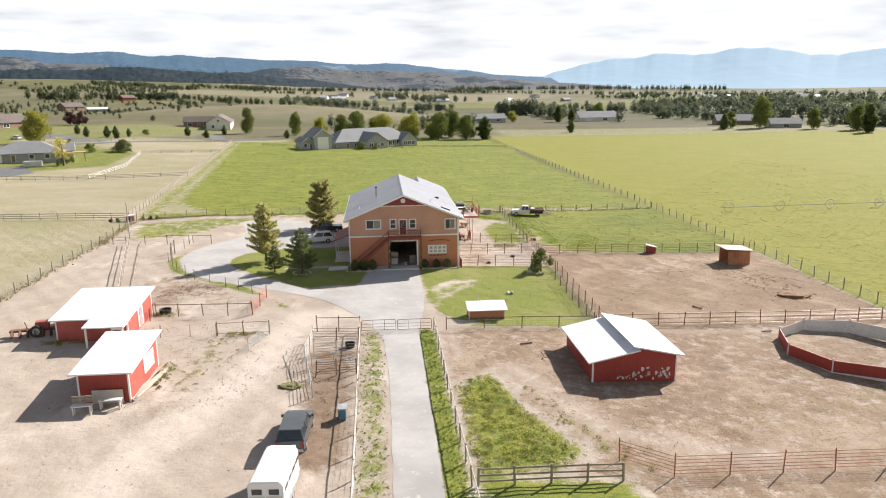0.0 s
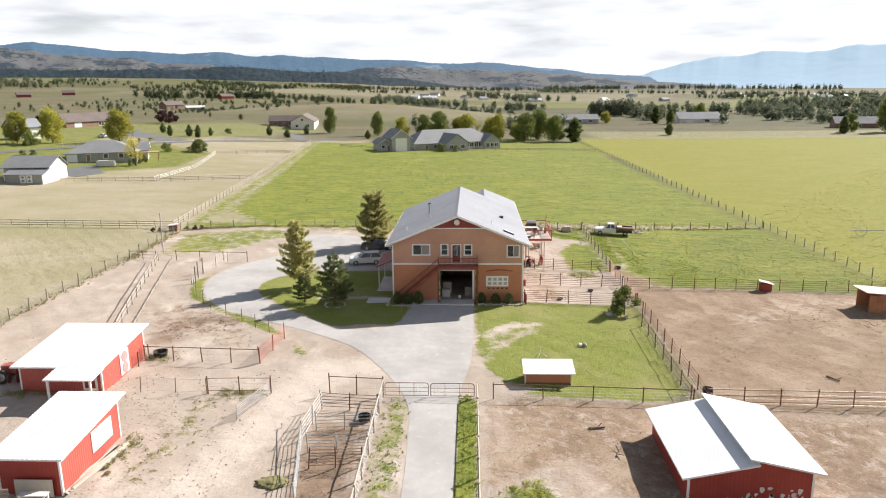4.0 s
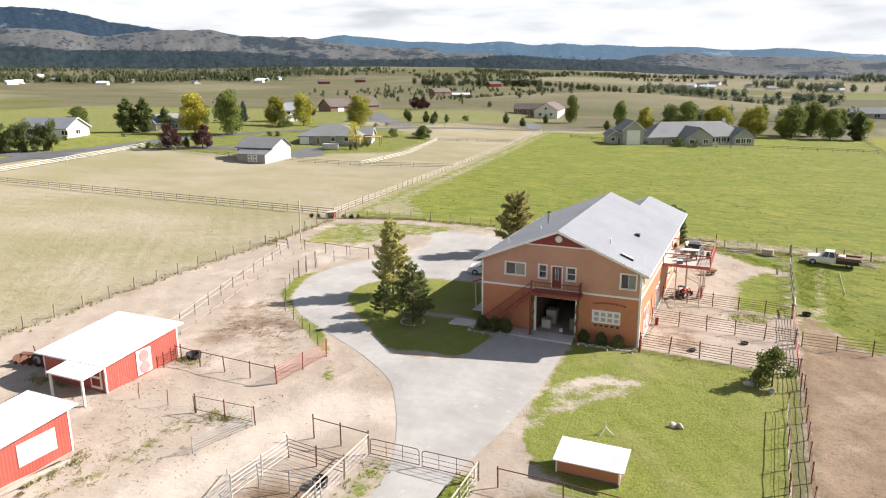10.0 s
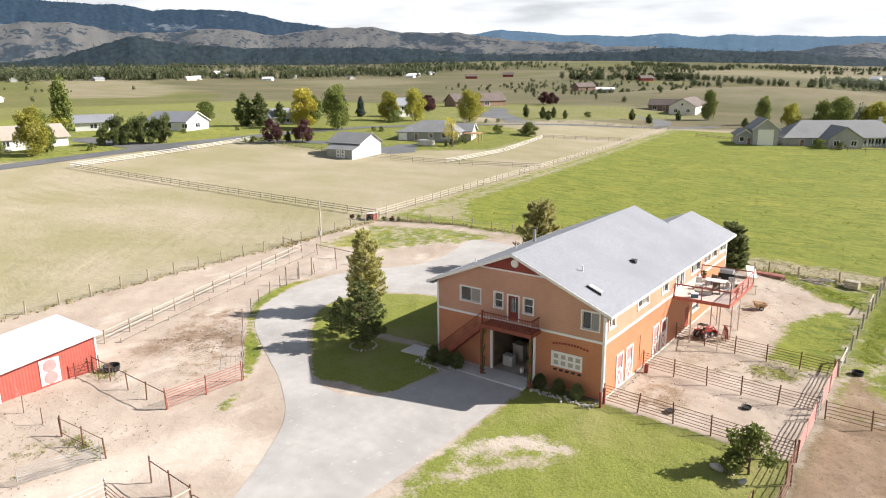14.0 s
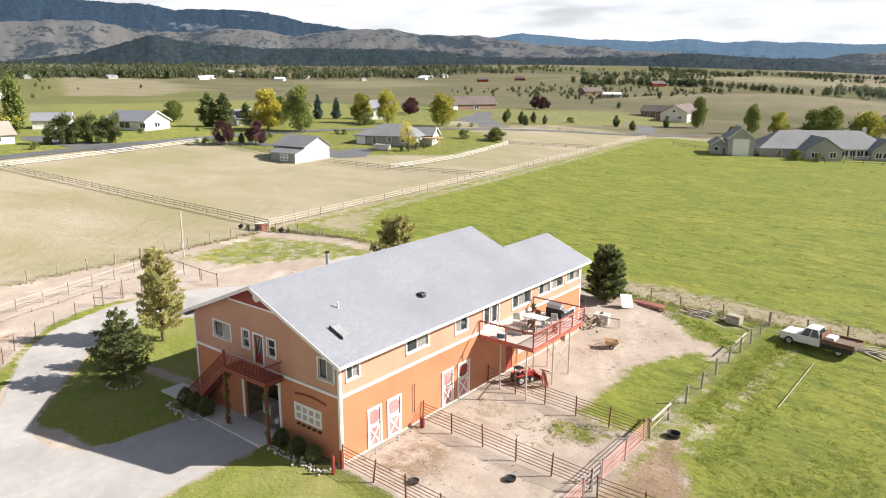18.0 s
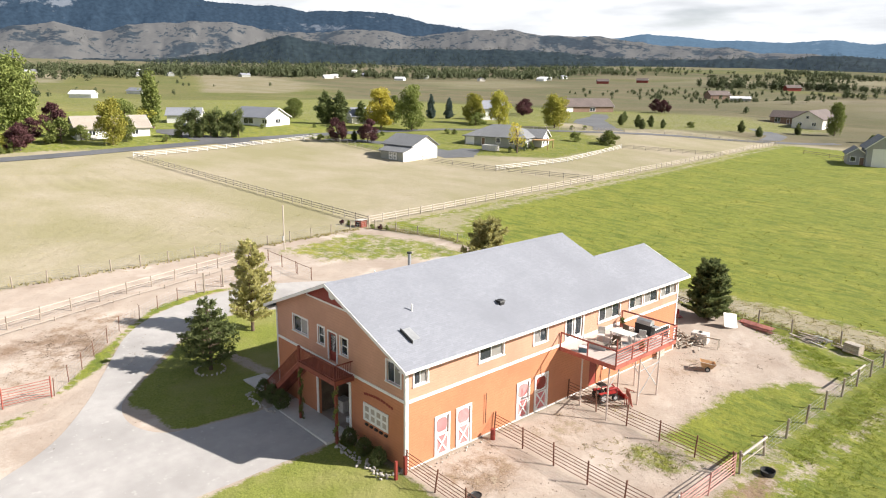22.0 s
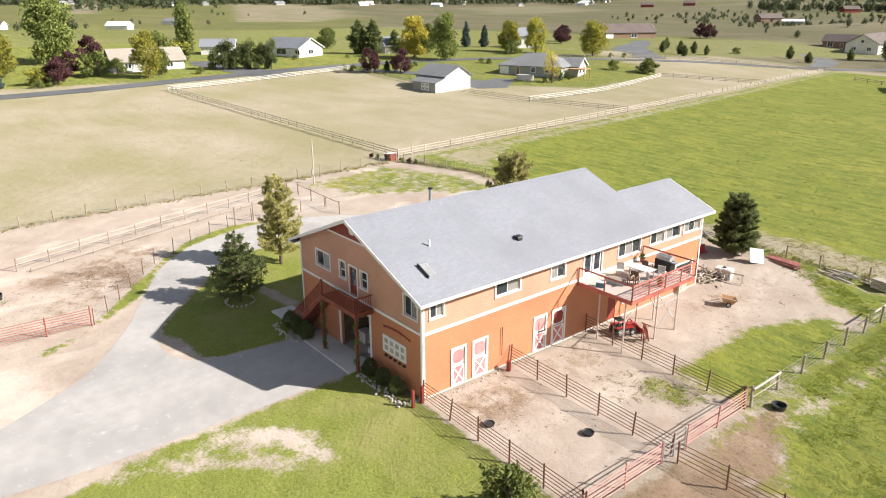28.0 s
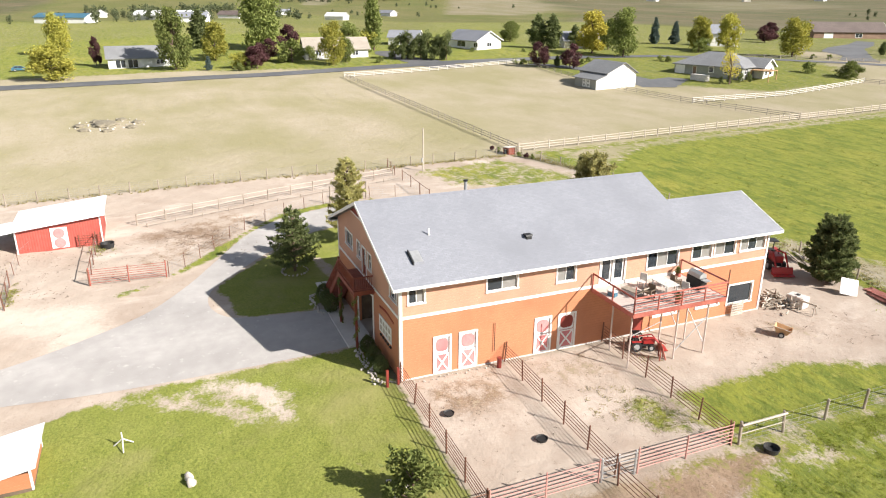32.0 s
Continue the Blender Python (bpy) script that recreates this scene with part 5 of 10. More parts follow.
# ---- driveway, slabs ----
def sheet(name, outline, material, lift, label, category="pavement", cut=2.0, soft=0.06):
    """A paved area that follows the lie of the land, with a slightly uneven edge."""
    rng = random.Random(len(outline))
    pts = []
    for (ax, ay), (bx, by) in zip(outline, outline[1:] + outline[:1]):
        n = max(1, int(math.hypot(bx - ax, by - ay) / 1.2))
        for k in range(n):
            j = soft if k else 0
            pts.append((ax + (bx - ax) * k / n + rng.uniform(-j, j), ay + (by - ay) * k / n + rng.uniform(-j, j)))
    bm = bmesh.new()
    bm.faces.new([bm.verts.new((x, y, 0)) for x, y in pts])
    bm.normal_update()
    bmesh.ops.triangulate(bm, faces=bm.faces)
    xs, ys = [p[0] for p in pts], [p[1] for p in pts]
    for axis, lo, hi in ((0, min(xs), max(xs)), (1, min(ys), max(ys))):
        v = math.ceil(lo / cut) * cut
        while v < hi:
            no = (1, 0, 0) if axis == 0 else (0, 1, 0)
            bmesh.ops.bisect_plane(bm, geom=[*bm.verts, *bm.edges, *bm.faces], plane_co=(v, v, 0), plane_no=no)
            v += cut
    for v in bm.verts:
        v.co.z = gz(v.co.x, v.co.y) + lift
    me = bpy.data.meshes.new(name)
    bm.normal_update()
    for f in bm.faces:
        if f.normal.z < 0:
            f.normal_flip()
    bm.to_mesh(me)
    bm.free()
    me.materials.append(M[material])
    return tagged(new(name, me), label, category, kind="structure")


sheet("driveway", DRIVE, "asphalt", 0.018, "worn pale grey asphalt driveway, forking to the parking yard", "driveway")
part_slab = boxes((-12.6, -5.6, -1.95, -0.02, -0.35, 0.19))
tagged(part("doorway_slab", part_slab, "concrete", None), "pale concrete apron at the barn doorway", "pavement", kind="structure")
tagged(part("walk_slab", boxes((-17.9, -15.3, -1.5, 0.3, -0.2, 0.27)), "concrete", None), "pale concrete landing at the foot of the stair", "pavement", kind="structure")
tagged(part("parking_slab", boxes((-17.3, -15.1, 3.2, 9.8, -0.2, 0.26)), "concrete", None), "concrete porch slab beside the barn", "pavement", kind="structure")
ROAD = [(-169, -200), (-170, -7), (-173.8, 41.3), (-173.7, 74.6), (-167.6, 112.4), (-158, 144), (-141.6, 169.1), (-116.1, 192), (-94.4, 217.3), (-69, 262), (-64, 258), (-91.5, 213.3), (-113.4, 188), (-137.9, 164.6), (-153, 141.5), (-160.9, 113.4), (-167, 75.4), (-166.6, 41.9), (-161, -7), (-160, -200)]
sheet("road", ROAD, "road", 0.08, "grey country road past the neighbouring houses", "road", cut=8.0, soft=0.0)

sheet("neighbour_drive", [(-161.6, 67), (-174.1, 63.9), (-186.5, 62.4), (-197.9, 60.2), (-205.2, 62.5), (-203, 68.3), (-192.3, 68.9), (-184.4, 69.8), (-174.4, 74.5), (-160.2, 77.2)], "asphalt_dark", 0.05, "dark asphalt drive to the house behind the junipers", "driveway", cut=6.0, soft=0.3)
sheet("neighbour_drive", [(-156.2, 94.5), (-146.9, 100.7), (-137, 105.4), (-124.1, 105.2), (-110, 103.3), (-106.6, 110.7), (-114.9, 121.8), (-119.3, 118.7), (-118.8, 112.4), (-135.7, 111), (-147.8, 105.9), (-155.9, 99.3)], "road", 0.05, "grey drive and forecourt of the grey-green house", "driveway", cut=6.0, soft=0.3)
sheet("neighbour_drive", [(-125, 189.5), (-136.9, 205.6), (-152.6, 213.6), (-164.4, 230.5), (-174.7, 254.6), (-188.8, 276.3), (-183.2, 280.5), (-166.6, 258.7), (-154.3, 237.7), (-140.5, 222.2), (-126.6, 206.5), (-116.6, 197.5)], "road", 0.07, "curved asphalt drive to the brown-roofed house", "driveway", cut=6.0, soft=0.3)
sheet("neighbour_drive", [(-85.8, 236.5), (-93.1, 260.9), (-101.8, 270.1), (-113.2, 285.9), (-117.9, 312), (-114.2, 317.9), (-109.5, 295.4), (-97.7, 280.2), (-88.3, 268.8), (-82, 247)], "road", 0.07, "curved asphalt drive to the beige house", "driveway", cut=6.0, soft=0.3)

# ---- fences ----
UNIT = {}


def unit(kind, material):
    key = (kind, material)
    if key not in UNIT:
        bm = bmesh.new()
        if kind == "rail":  # one metre long, one unit thick
            rod(bm, (0, 0, 0), (1, 0, 0), 1.0, 6)
        elif kind == "board":
            box(bm, 0, 1, -0.5, 0.5, -0.5, 0.5)
        elif kind == "pipe":
            rod(bm, (0, 0, -0.25), (0, 0, 1), 1.0, 7)
            rod(bm, (0, 0, 1), (0, 0, 1.02), 1.05, 7, 0.6)
        elif kind == "post":
            rod(bm, (0, 0, -0.25), (0, 0, 0.97), 1.0, 8)
            rod(bm, (0, 0, 0.97), (0, 0, 1), 1.0, 8, 0.75)
        UNIT[key] = mesh_of(kind, bm, material)
    return UNIT[key]


def bar(parent, name, a, b_, r, material, kind="rail", r2=None):
    a, b_ = Vector(a), Vector(b_)
    d = b_ - a
    ob = link(name, unit(kind, material), parent)
    q = d.to_track_quat("X", "Z")
    ob.matrix_basis = Matrix.LocRotScale(a, q, (d.length, r, r2 or r))
    return ob


def fence(name, label, path, spacing, height, post, rails, wires=0, wire_mat="galv", group="", jitter=0.03, top=None, skip_rails=()):
    """Posts along a path with rails between them. post: (kind, material, radius); rails: (height, radius, material, kind)."""
    rng = random.Random(int(abs(path[0][0] * 31 + path[0][1] * 17)) + 5)
    x0, y0 = path[0]
    f = thing(name, label, "fence", (x0, y0, 0), group=group)
    spots = []
    for (ax, ay), (bx, by) in zip(path, path[1:]):
        n = max(1, round(math.hypot(bx - ax, by - ay) / spacing))
        spots += [(ax + (bx - ax) * k / n, ay + (by - ay) * k / n) for k in range(n)]
    spots.append(path[-1])
    feet = [Vector((x - x0, y - y0, gz(x, y))) for x, y in spots]
    for p in feet:
        ob = link("post", unit(post[0], post[1]), f)
        h = height * rng.uniform(0.97, 1.05) + 0.06
        ob.matrix_basis = Matrix.LocRotScale(p, Euler((rng.gauss(0, jitter), rng.gauss(0, jitter), rng.uniform(0, 3))), (post[2], post[2], h))
    for k, (p, q) in enumerate(zip(feet, feet[1:])):
        if k in skip_rails:
            continue
        for z, r, mat, kind in rails:
            sag = rng.gauss(0, 0.012)
            bar(f, "rail", p + Vector((0, 0, z + sag)), q + Vector((0, 0, z + rng.gauss(0, 0.012))), r if kind == "rail" else 0.035, mat, kind, None if kind == "rail" else r)
    if wires:
        bm = bmesh.new()
        for p, q in zip(feet, feet[1:]):
            for w in range(wires):
                z = 0.12 + (height - 0.2) * w / max(1, wires - 1)
                rod(bm, p + Vector((0, 0, z)), q + Vector((0, 0, z)), 0.008, 3)
            n = int((q - p).length / 0.5)
            for k in range(1, n):
                c = p.lerp(q, k / n)
                rod(bm, c + Vector((0, 0, 0.1)), c + Vector((0, 0, height - 0.08)), 0.005, 3)
        part("wire_mesh", bm, wire_mat, f)
    return f


def pipe_rails(n, height, r=0.022, mat="rust"):
    return [(0.22 + (height - 0.26) * k / (n - 1), r, mat, "rail") for k in range(n)]


RUST_POST, WOOD_POST, DARK_POST = ("pipe", "rust", 0.05), ("post", "post_wood", 0.075), ("post", "post_dark", 0.08)
g1 = "pipe pens beside the barn"
fence("pipe_fence", "rusty steel pipe fence with six rails on bare dirt", [(0.15, -0.05), (12.9, -0.05)], 2.6, 1.45, RUST_POST, pipe_rails(6, 1.4), group=g1)
fence("pipe_fence", "rusty steel pipe fence with six rails on bare dirt", [(0.15, 7.5), (12.9, 7.5)], 2.6, 1.45, RUST_POST, pipe_rails(6, 1.4), group=g1)
fence("pipe_fence", "rusty steel pipe fence with six rails on bare dirt", [(0.15, 15.4), (12.9, 15.4)], 2.6, 1.45, RUST_POST, pipe_rails(6, 1.4), group=g1)
fence("pipe_gate", "pale red tube gate closing the second pen", [(13.0, 15.4), (13.0, 8.9)], 3.2, 1.45, ("pipe", "pink_steel", 0.045), pipe_rails(6, 1.4, 0.03, "pink_steel"), group=g1)
fence("pipe_gate", "grey tube wicket between the two pens", [(13.0, 8.7), (13.0, 6.6)], 1.05, 1.4, ("pipe", "galv", 0.06), pipe_rails(4, 1.35, 0.018, "galv"), group=g1)
fence("pipe_gate", "pale red tube gate closing the first pen", [(13.0, 6.4), (13.0, 0.1)], 3.1, 1.45, ("pipe", "pink_steel", 0.045), pipe_rails(6, 1.4, 0.03, "pink_steel"), group=g1)
fence("pipe_panel_fence", "rusty pipe panel at the corner of the pens", [(13.05, -0.1), (13.05, -3.0)], 2.9, 1.45, RUST_POST, pipe_rails(5, 1.4), group=g1)
fence("pipe_fence", "pipe fence along the brown paddock", [(13.3, -3.0), (13.1, -25.2)], 2.8, 1.35, RUST_POST, pipe_rails(4, 1.3), group="paddock fences")
fence("lawn_fence", "old brown pipe fence along the edge of the lawn", [(12.0, -7.0), (11.9, -24.6)], 2.9, 1.3, RUST_POST, [(1.25, 0.03, "rust", "rail"), (0.7, 0.02, "rust", "rail")], wires=4, group="paddock fences")
fence("paddock_fence", "rusty pipe panels between the dirt paddock and the grass", [(13.5, 7.3), (22, 7.9), (30, 8.6), (47.5, 9.6)], 2.9, 1.4, RUST_POST, pipe_rails(5, 1.35), group="paddock fences")
fence("front_fence", "steel posts with a top pipe and wire mesh along the lawn", [(-4.1, -25.5), (11.9, -25.2)], 4.2, 1.25, ("pipe", "rust", 0.05), [(1.2, 0.035, "rust", "rail")], wires=5, group="front fences")
fence("front_fence", "steel posts with pipe rails along the dirt paddock", [(13.1, -25.0), (48.6, -23.4)], 3.0, 1.4, RUST_POST, pipe_rails(3, 1.3, 0.025), wires=4, group="front fences")
fence("field_fence", "wooden posts and wire along the hayfield", [(49.8, -70), (49.4, -24), (48.6, 10), (47.8, 62)], 3.2, 1.35, WOOD_POST, [], wires=4, group="field fences")
fence("field_fence", "wooden posts and wire along the hayfield", [(47.8, 62), (46.5, 150), (44.5, 262)], 4.5, 1.35, DARK_POST, [], wires=2, group="field fences")
fence("yard_fence", "grey wooden posts and wire mesh beside the grass paddock", [(13.1, 15.9), (13.2, 32.6), (13.5, 44.5)], 3.35, 1.4, ("post", "post_wood", 0.085), [], wires=5, group="field fences")
for ya, yb in ((15.9, 19.3), (34.2, 37.4)):
    f = thing("brace_panel", "bleached wooden brace rail between two fence posts", "fence", (13.15, ya, gz(13.1, ya)))
    bar(f, "rail", (0, 0, 1.25), (0, yb - ya, 1.25), 0.07, "rail_white")
    bar(f, "rail", (0, 0, 0.7), (0, yb - ya, 0.7), 0.022, "rail_white")
fence("field_fence", "wooden posts and wire at the edge of the green field", [(-54.5, 38.5), (-44, 42.2), (-30, 42.8), (-8, 43.8), (5, 43.4), (13.4, 44.5)], 3.4, 1.25, WOOD_POST, [], wires=4, group="field fences")
fence("field_fence", "wooden posts and wire at the edge of the green field", [(13.4, 44.8), (30, 47.4), (47.6, 51.0)], 3.6, 1.25, DARK_POST, [], wires=3, group="field fences")
fence("field_fence", "wooden posts and wire along the dry pasture", [(-54.2, -80), (-54.5, 17.2), (-55.8, 38.2)], 3.3, 1.3, WOOD_POST, [], wires=5, group="field fences")
fence("yard_fence", "pipe and wire fence across the top of the yard", [(-54.5, 17.1), (-50.4, 16.8)], 2.1, 1.3, RUST_POST, pipe_rails(3, 1.2), wires=3, group="yard fences")
fence("yard_fence", "pipe and wire fence across the top of the yard", [(-47.6, 16.9), (-37.4, 16.7)], 3.4, 1.35, RUST_POST, [(1.3, 0.03, "rust", "rail")], wires=5, group="yard fences")
white_rail = [(1.12, 0.042, "rail_white", "rail"), (0.62, 0.036, "rail_white", "rail")]
fence("track_rail", "bleached pole rail along the long dirt run", [(-40.6, -15.6), (-50.0, 16.4)], 3.1, 1.2, ("post", "post_wood", 0.06), white_rail, wires=3, group="yard fences")
fence("track_rail", "low bleached pole laid beside the dirt run", [(-39.6, -14.6), (-48.4, 17.2)], 3.1, 0.3, ("post", "post_wood", 0.05), [(0.2, 0.035, "board_grey", "rail")], group="yard fences")
fence("drive_fence", "thin steel posts and wire round the bend of the drive", [(-40.2, 16.6), (-41.3, 10.5), (-40.6, 4.6), (-38.1, -0.4), (-34.6, -5.2), (-30.0, -8.7), (-24.4, -13.1)], 2.6, 1.3, ("pipe", "rust", 0.035), [], wires=5, group="yard fences")
for p in ((-41.2, 10.0), (-41.0, 7.8), (-40.4, 5.4)):
    f = thing("gate_post", "tall weathered post at a gap in the yard fence", "post", (*p, gz(*p)))
    ob = link("post", unit("post", "post_wood"), f)
    ob.matrix_basis = Matrix.LocRotScale((0, 0, 0), None, (0.09, 0.09, 2.1))
fence("pipe_gate", "faded red pipe gate standing in the yard", [(-24.9, -19.4), (-24.3, -13.3)], 3.05, 1.5, ("pipe", "rust_red", 0.05), pipe_rails(7, 1.45, 0.022, "rust_red"), group="yard gates")
fence("yard_fence", "rusty top pipe and wire between shed and gate", [(-35.5, -19.3), (-24.9, -19.5)], 2.7, 1.35, RUST_POST, [(1.3, 0.035, "rust", "rail")], wires=3, group="yard fences")
fence("pipe_gate", "short rusty gate leaning by the shed wall", [(-35.4, -20.8), (-35.3, -18.9)], 1.9, 1.3, RUST_POST, pipe_rails(5, 1.25), group="yard gates")
fence("yard_fence", "thin posts with a slack wire in front of the shed", [(-36.2, -25.0), (-32.9, -25.8), (-30.0, -25.8), (-27.4, -25.8)], 3.0, 1.25, ("pipe", "rust", 0.03), [], wires=2, group="yard fences")
fence("pipe_gate", "green-grey pipe panel in the open yard", [(-27.3, -25.8), (-22.2, -25.5)], 2.5, 1.4, ("pipe", "rust", 0.05), pipe_rails(2, 1.35), wires=6, group="yard gates")
fence("pipe_gate", "open grey pipe gate resting on the dirt", [(-22.2, -25.8), (-23.5, -30.2)], 4.4, 1.2, ("pipe", "galv", 0.03), pipe_rails(6, 1.15, 0.02, "galv"), group="yard gates")
g2 = "stock pen beside the lane"
fence("pen_fence", "rusty pipe fence at the head of the stock pen", [(-17.4, -25.3), (-13.0, -25.5)], 2.2, 1.6, RUST_POST, [(1.5, 0.035, "rust", "rail")], wires=4, group=g2)
fence("pen_fence", "bleached top rail and wire along the lane", [(-13.0, -25.5), (-12.8, -47), (-12.6, -75)], 3.0, 1.45, ("post", "post_wood", 0.06), [(1.4, 0.05, "rail_white", "rail")], wires=5, group=g2)
fence("stock_fence", "pipe stock panel of the pen", [(-17.5, -28.0), (-13.1, -28.3)], 2.2, 1.4, RUST_POST, pipe_rails(5, 1.35), group=g2)
fence("stock_fence", "white pipe stock panel leaning open", [(-17.5, -28.0), (-17.9, -33.0)], 2.5, 1.5, ("pipe", "dirty_white", 0.05), pipe_rails(5, 1.45, 0.025, "dirty_white"), group=g2)
fence("stock_fence", "grey pipe stock panel of the pen", [(-17.2, -31.4), (-13.1, -30.9)], 2.0, 1.4, ("pipe", "galv", 0.045), pipe_rails(5, 1.35, 0.022, "galv"), group=g2)
fence("stock_fence", "grey pipe stock panel of the pen", [(-17.1, -34.6), (-13.1, -34.2)], 2.0, 1.4, ("pipe", "galv", 0.045), pipe_rails(6, 1.35, 0.02, "galv"), group=g2)
fence("stock_fence", "rusty pipe stock panel of the pen", [(-16.6, -36.6), (-13.1, -36.2)], 1.8, 1.4, RUST_POST, pipe_rails(6, 1.35, 0.02), group=g2)
fence("stock_fence", "grey pipe stock panel standing across the pen", [(-17.9, -33.0), (-16.5, -40.8)], 2.6, 1.4, ("pipe", "galv", 0.045), pipe_rails(6, 1.35, 0.02, "galv"), group=g2)
fence("stock_fence", "grey pipe stock panel leaning outwards", [(-19.8, -31.2), (-17.9, -38.6)], 2.6, 0.3, ("pipe", "galv", 0.04), pipe_rails(4, 0.28, 0.018, "galv"), group=g2)
fence("lane_fence", "wooden posts with a bleached top pole along the lane", [(-5.4, -25.4), (-5.35, -43), (-5.2, -54.6), (-4.9, -75)], 3.2, 1.35, ("post", "post_wood", 0.07), [(1.3, 0.05, "rail_white", "rail")], wires=4, group=g2)
fence("board_fence", "grey three-rail wooden fence below the weeds", [(-4.8, -54.6), (4.8, -54.5)], 2.4, 1.3, ("post", "post_wood", 0.09), [(1.2, 0.13, "post_wood", "board"), (0.75, 0.13, "post_wood", "board"), (0.35, 0.13, "post_wood", "board")], group="front fences")
fence("pipe_panel_fence", "rusty stock panels on feet in the front paddock", [(5.4, -52.0), (8.4, -54.2), (12.3, -54.1), (23.7, -53.8), (44, -53.4)], 3.8, 1.6, ("pipe", "rust_red", 0.045), pipe_rails(6, 1.5, 0.018, "rust_red"), group="front fences")


# double drive gate of bent pipe
def pipe_gate(x0, x1, y, label):
    f = thing("drive_gate", label, "gate", (x0, y, gz((x0 + x1) / 2, y)), group="drive gates")
    w = x1 - x0
    bm = bmesh.new()
    r, h, lo = 0.22, 1.2, 0.12
    corner = [(math.cos(a) * r, math.sin(a) * r) for a in (0, math.pi / 6, math.pi / 3, math.pi / 2)]
    ring = [(0.04, lo), (w - 0.04, lo)] + [(w - 0.04 - r + c, h - r + s) for c, s in corner] + [(0.04 + r - s, h - r + c) for c, s in corner]
    for (a, c), (b_, d) in zip(ring, ring[1:] + ring[:1]):
        rod(bm, (a, 0, c), (b_, 0, d), 0.028, 6)
    part("gate_frame", bm, "rust", f)
    for z in (0.45, 0.78):
        bar(f, "rail", (0.05, 0, z), (w - 0.05, 0, z), 0.016, "rust")
    for k in (1, 2):
        bar(f, "upright", (w * k / 3, 0, lo), (w * k / 3, 0, h), 0.018, "rust")
    bm = bmesh.new()
    for k in range(int(w / 0.25)):
        rod(bm, (0.1 + 0.25 * k, 0, lo), (0.1 + 0.25 * k, 0, h), 0.005, 3)
    part("wire_mesh", bm, "galv", f)


pipe_gate(-12.9, -9.3, -25.55, "closed bent-pipe drive gate across the lane")
pipe_gate(-9.2, -5.6, -25.5, "closed bent-pipe drive gate across the lane")
BOARD3 = [(1.18, 0.11, "rail_white", "board"), (0.78, 0.11, "rail_white", "board"), (0.38, 0.11, "rail_white", "board")]
BOARDW = [(1.18, 0.12, "dirty_white", "board"), (0.78, 0.12, "dirty_white", "board"), (0.38, 0.12, "dirty_white", "board")]
BOARDT = [(1.15, 0.1, "board_grey", "board"), (0.75, 0.1, "board_grey", "board"), (0.38, 0.1, "board_grey", "board")]
g3 = "board fences of the neighbouring paddocks"
fence("board_fence", "pale three-board fence beside the green field", [(-57.5, 39.6), (-75.5, 226)], 2.9, 1.35, ("post", "rail_white", 0.09), BOARD3, group=g3)
fence("board_fence", "weathered three-board fence between dry paddocks", [(-57.5, 39.4), (-155.1, 37.9)], 3.2, 1.3, ("post", "board_grey", 0.07), BOARDT, group=g3)
fence("board_fence", "white three-board fence along the road", [(-155.1, 37.9), (-157, 66.6), (-159.6, 95.6)], 3.0, 1.3, ("post", "dirty_white", 0.09), BOARDW, group=g3)
fence("board_fence", "weathered board fence behind the metal barn", [(-159.6, 95.6), (-123.6, 94.6)], 4.0, 1.3, ("post", "board_grey", 0.07), BOARDT, group=g3)
fence("board_fence", "weathered board fence of a small paddock", [(-110, 95.3), (-87, 99), (-64, 106)], 3.4, 1.3, ("post", "board_grey", 0.07), BOARDT, group=g3)
fence("board_fence", "white board fence beside the neighbour's lawn", [(-87.9, 99.9), (-87.5, 127), (-93.8, 161.2)], 3.0, 1.3, ("post", "dirty_white", 0.09), BOARDW, group=g3)
fence("board_fence", "weathered board fence across the far paddock", [(-93.8, 161.2), (-70.5, 178)], 3.4, 1.3, ("post", "board_grey", 0.07), BOARDT, group=g3)
fence("board_fence", "pale board fence along the lane to the far house", [(-147, 160.7), (-109.4, 202.4), (-75.5, 228)], 4.5, 1.3, ("post", "rail_white", 0.09), BOARD3, group=g3)
fence("board_fence", "dark board fence round the grey house lawn", [(-60, 212), (-46, 205), (-10, 194), (12, 205), (44, 212)], 5.0, 1.2, ("post", "post_dark", 0.08), [(1.1, 0.13, "post_wood", "board"), (0.6, 0.13, "post_wood", "board")], group=g3)


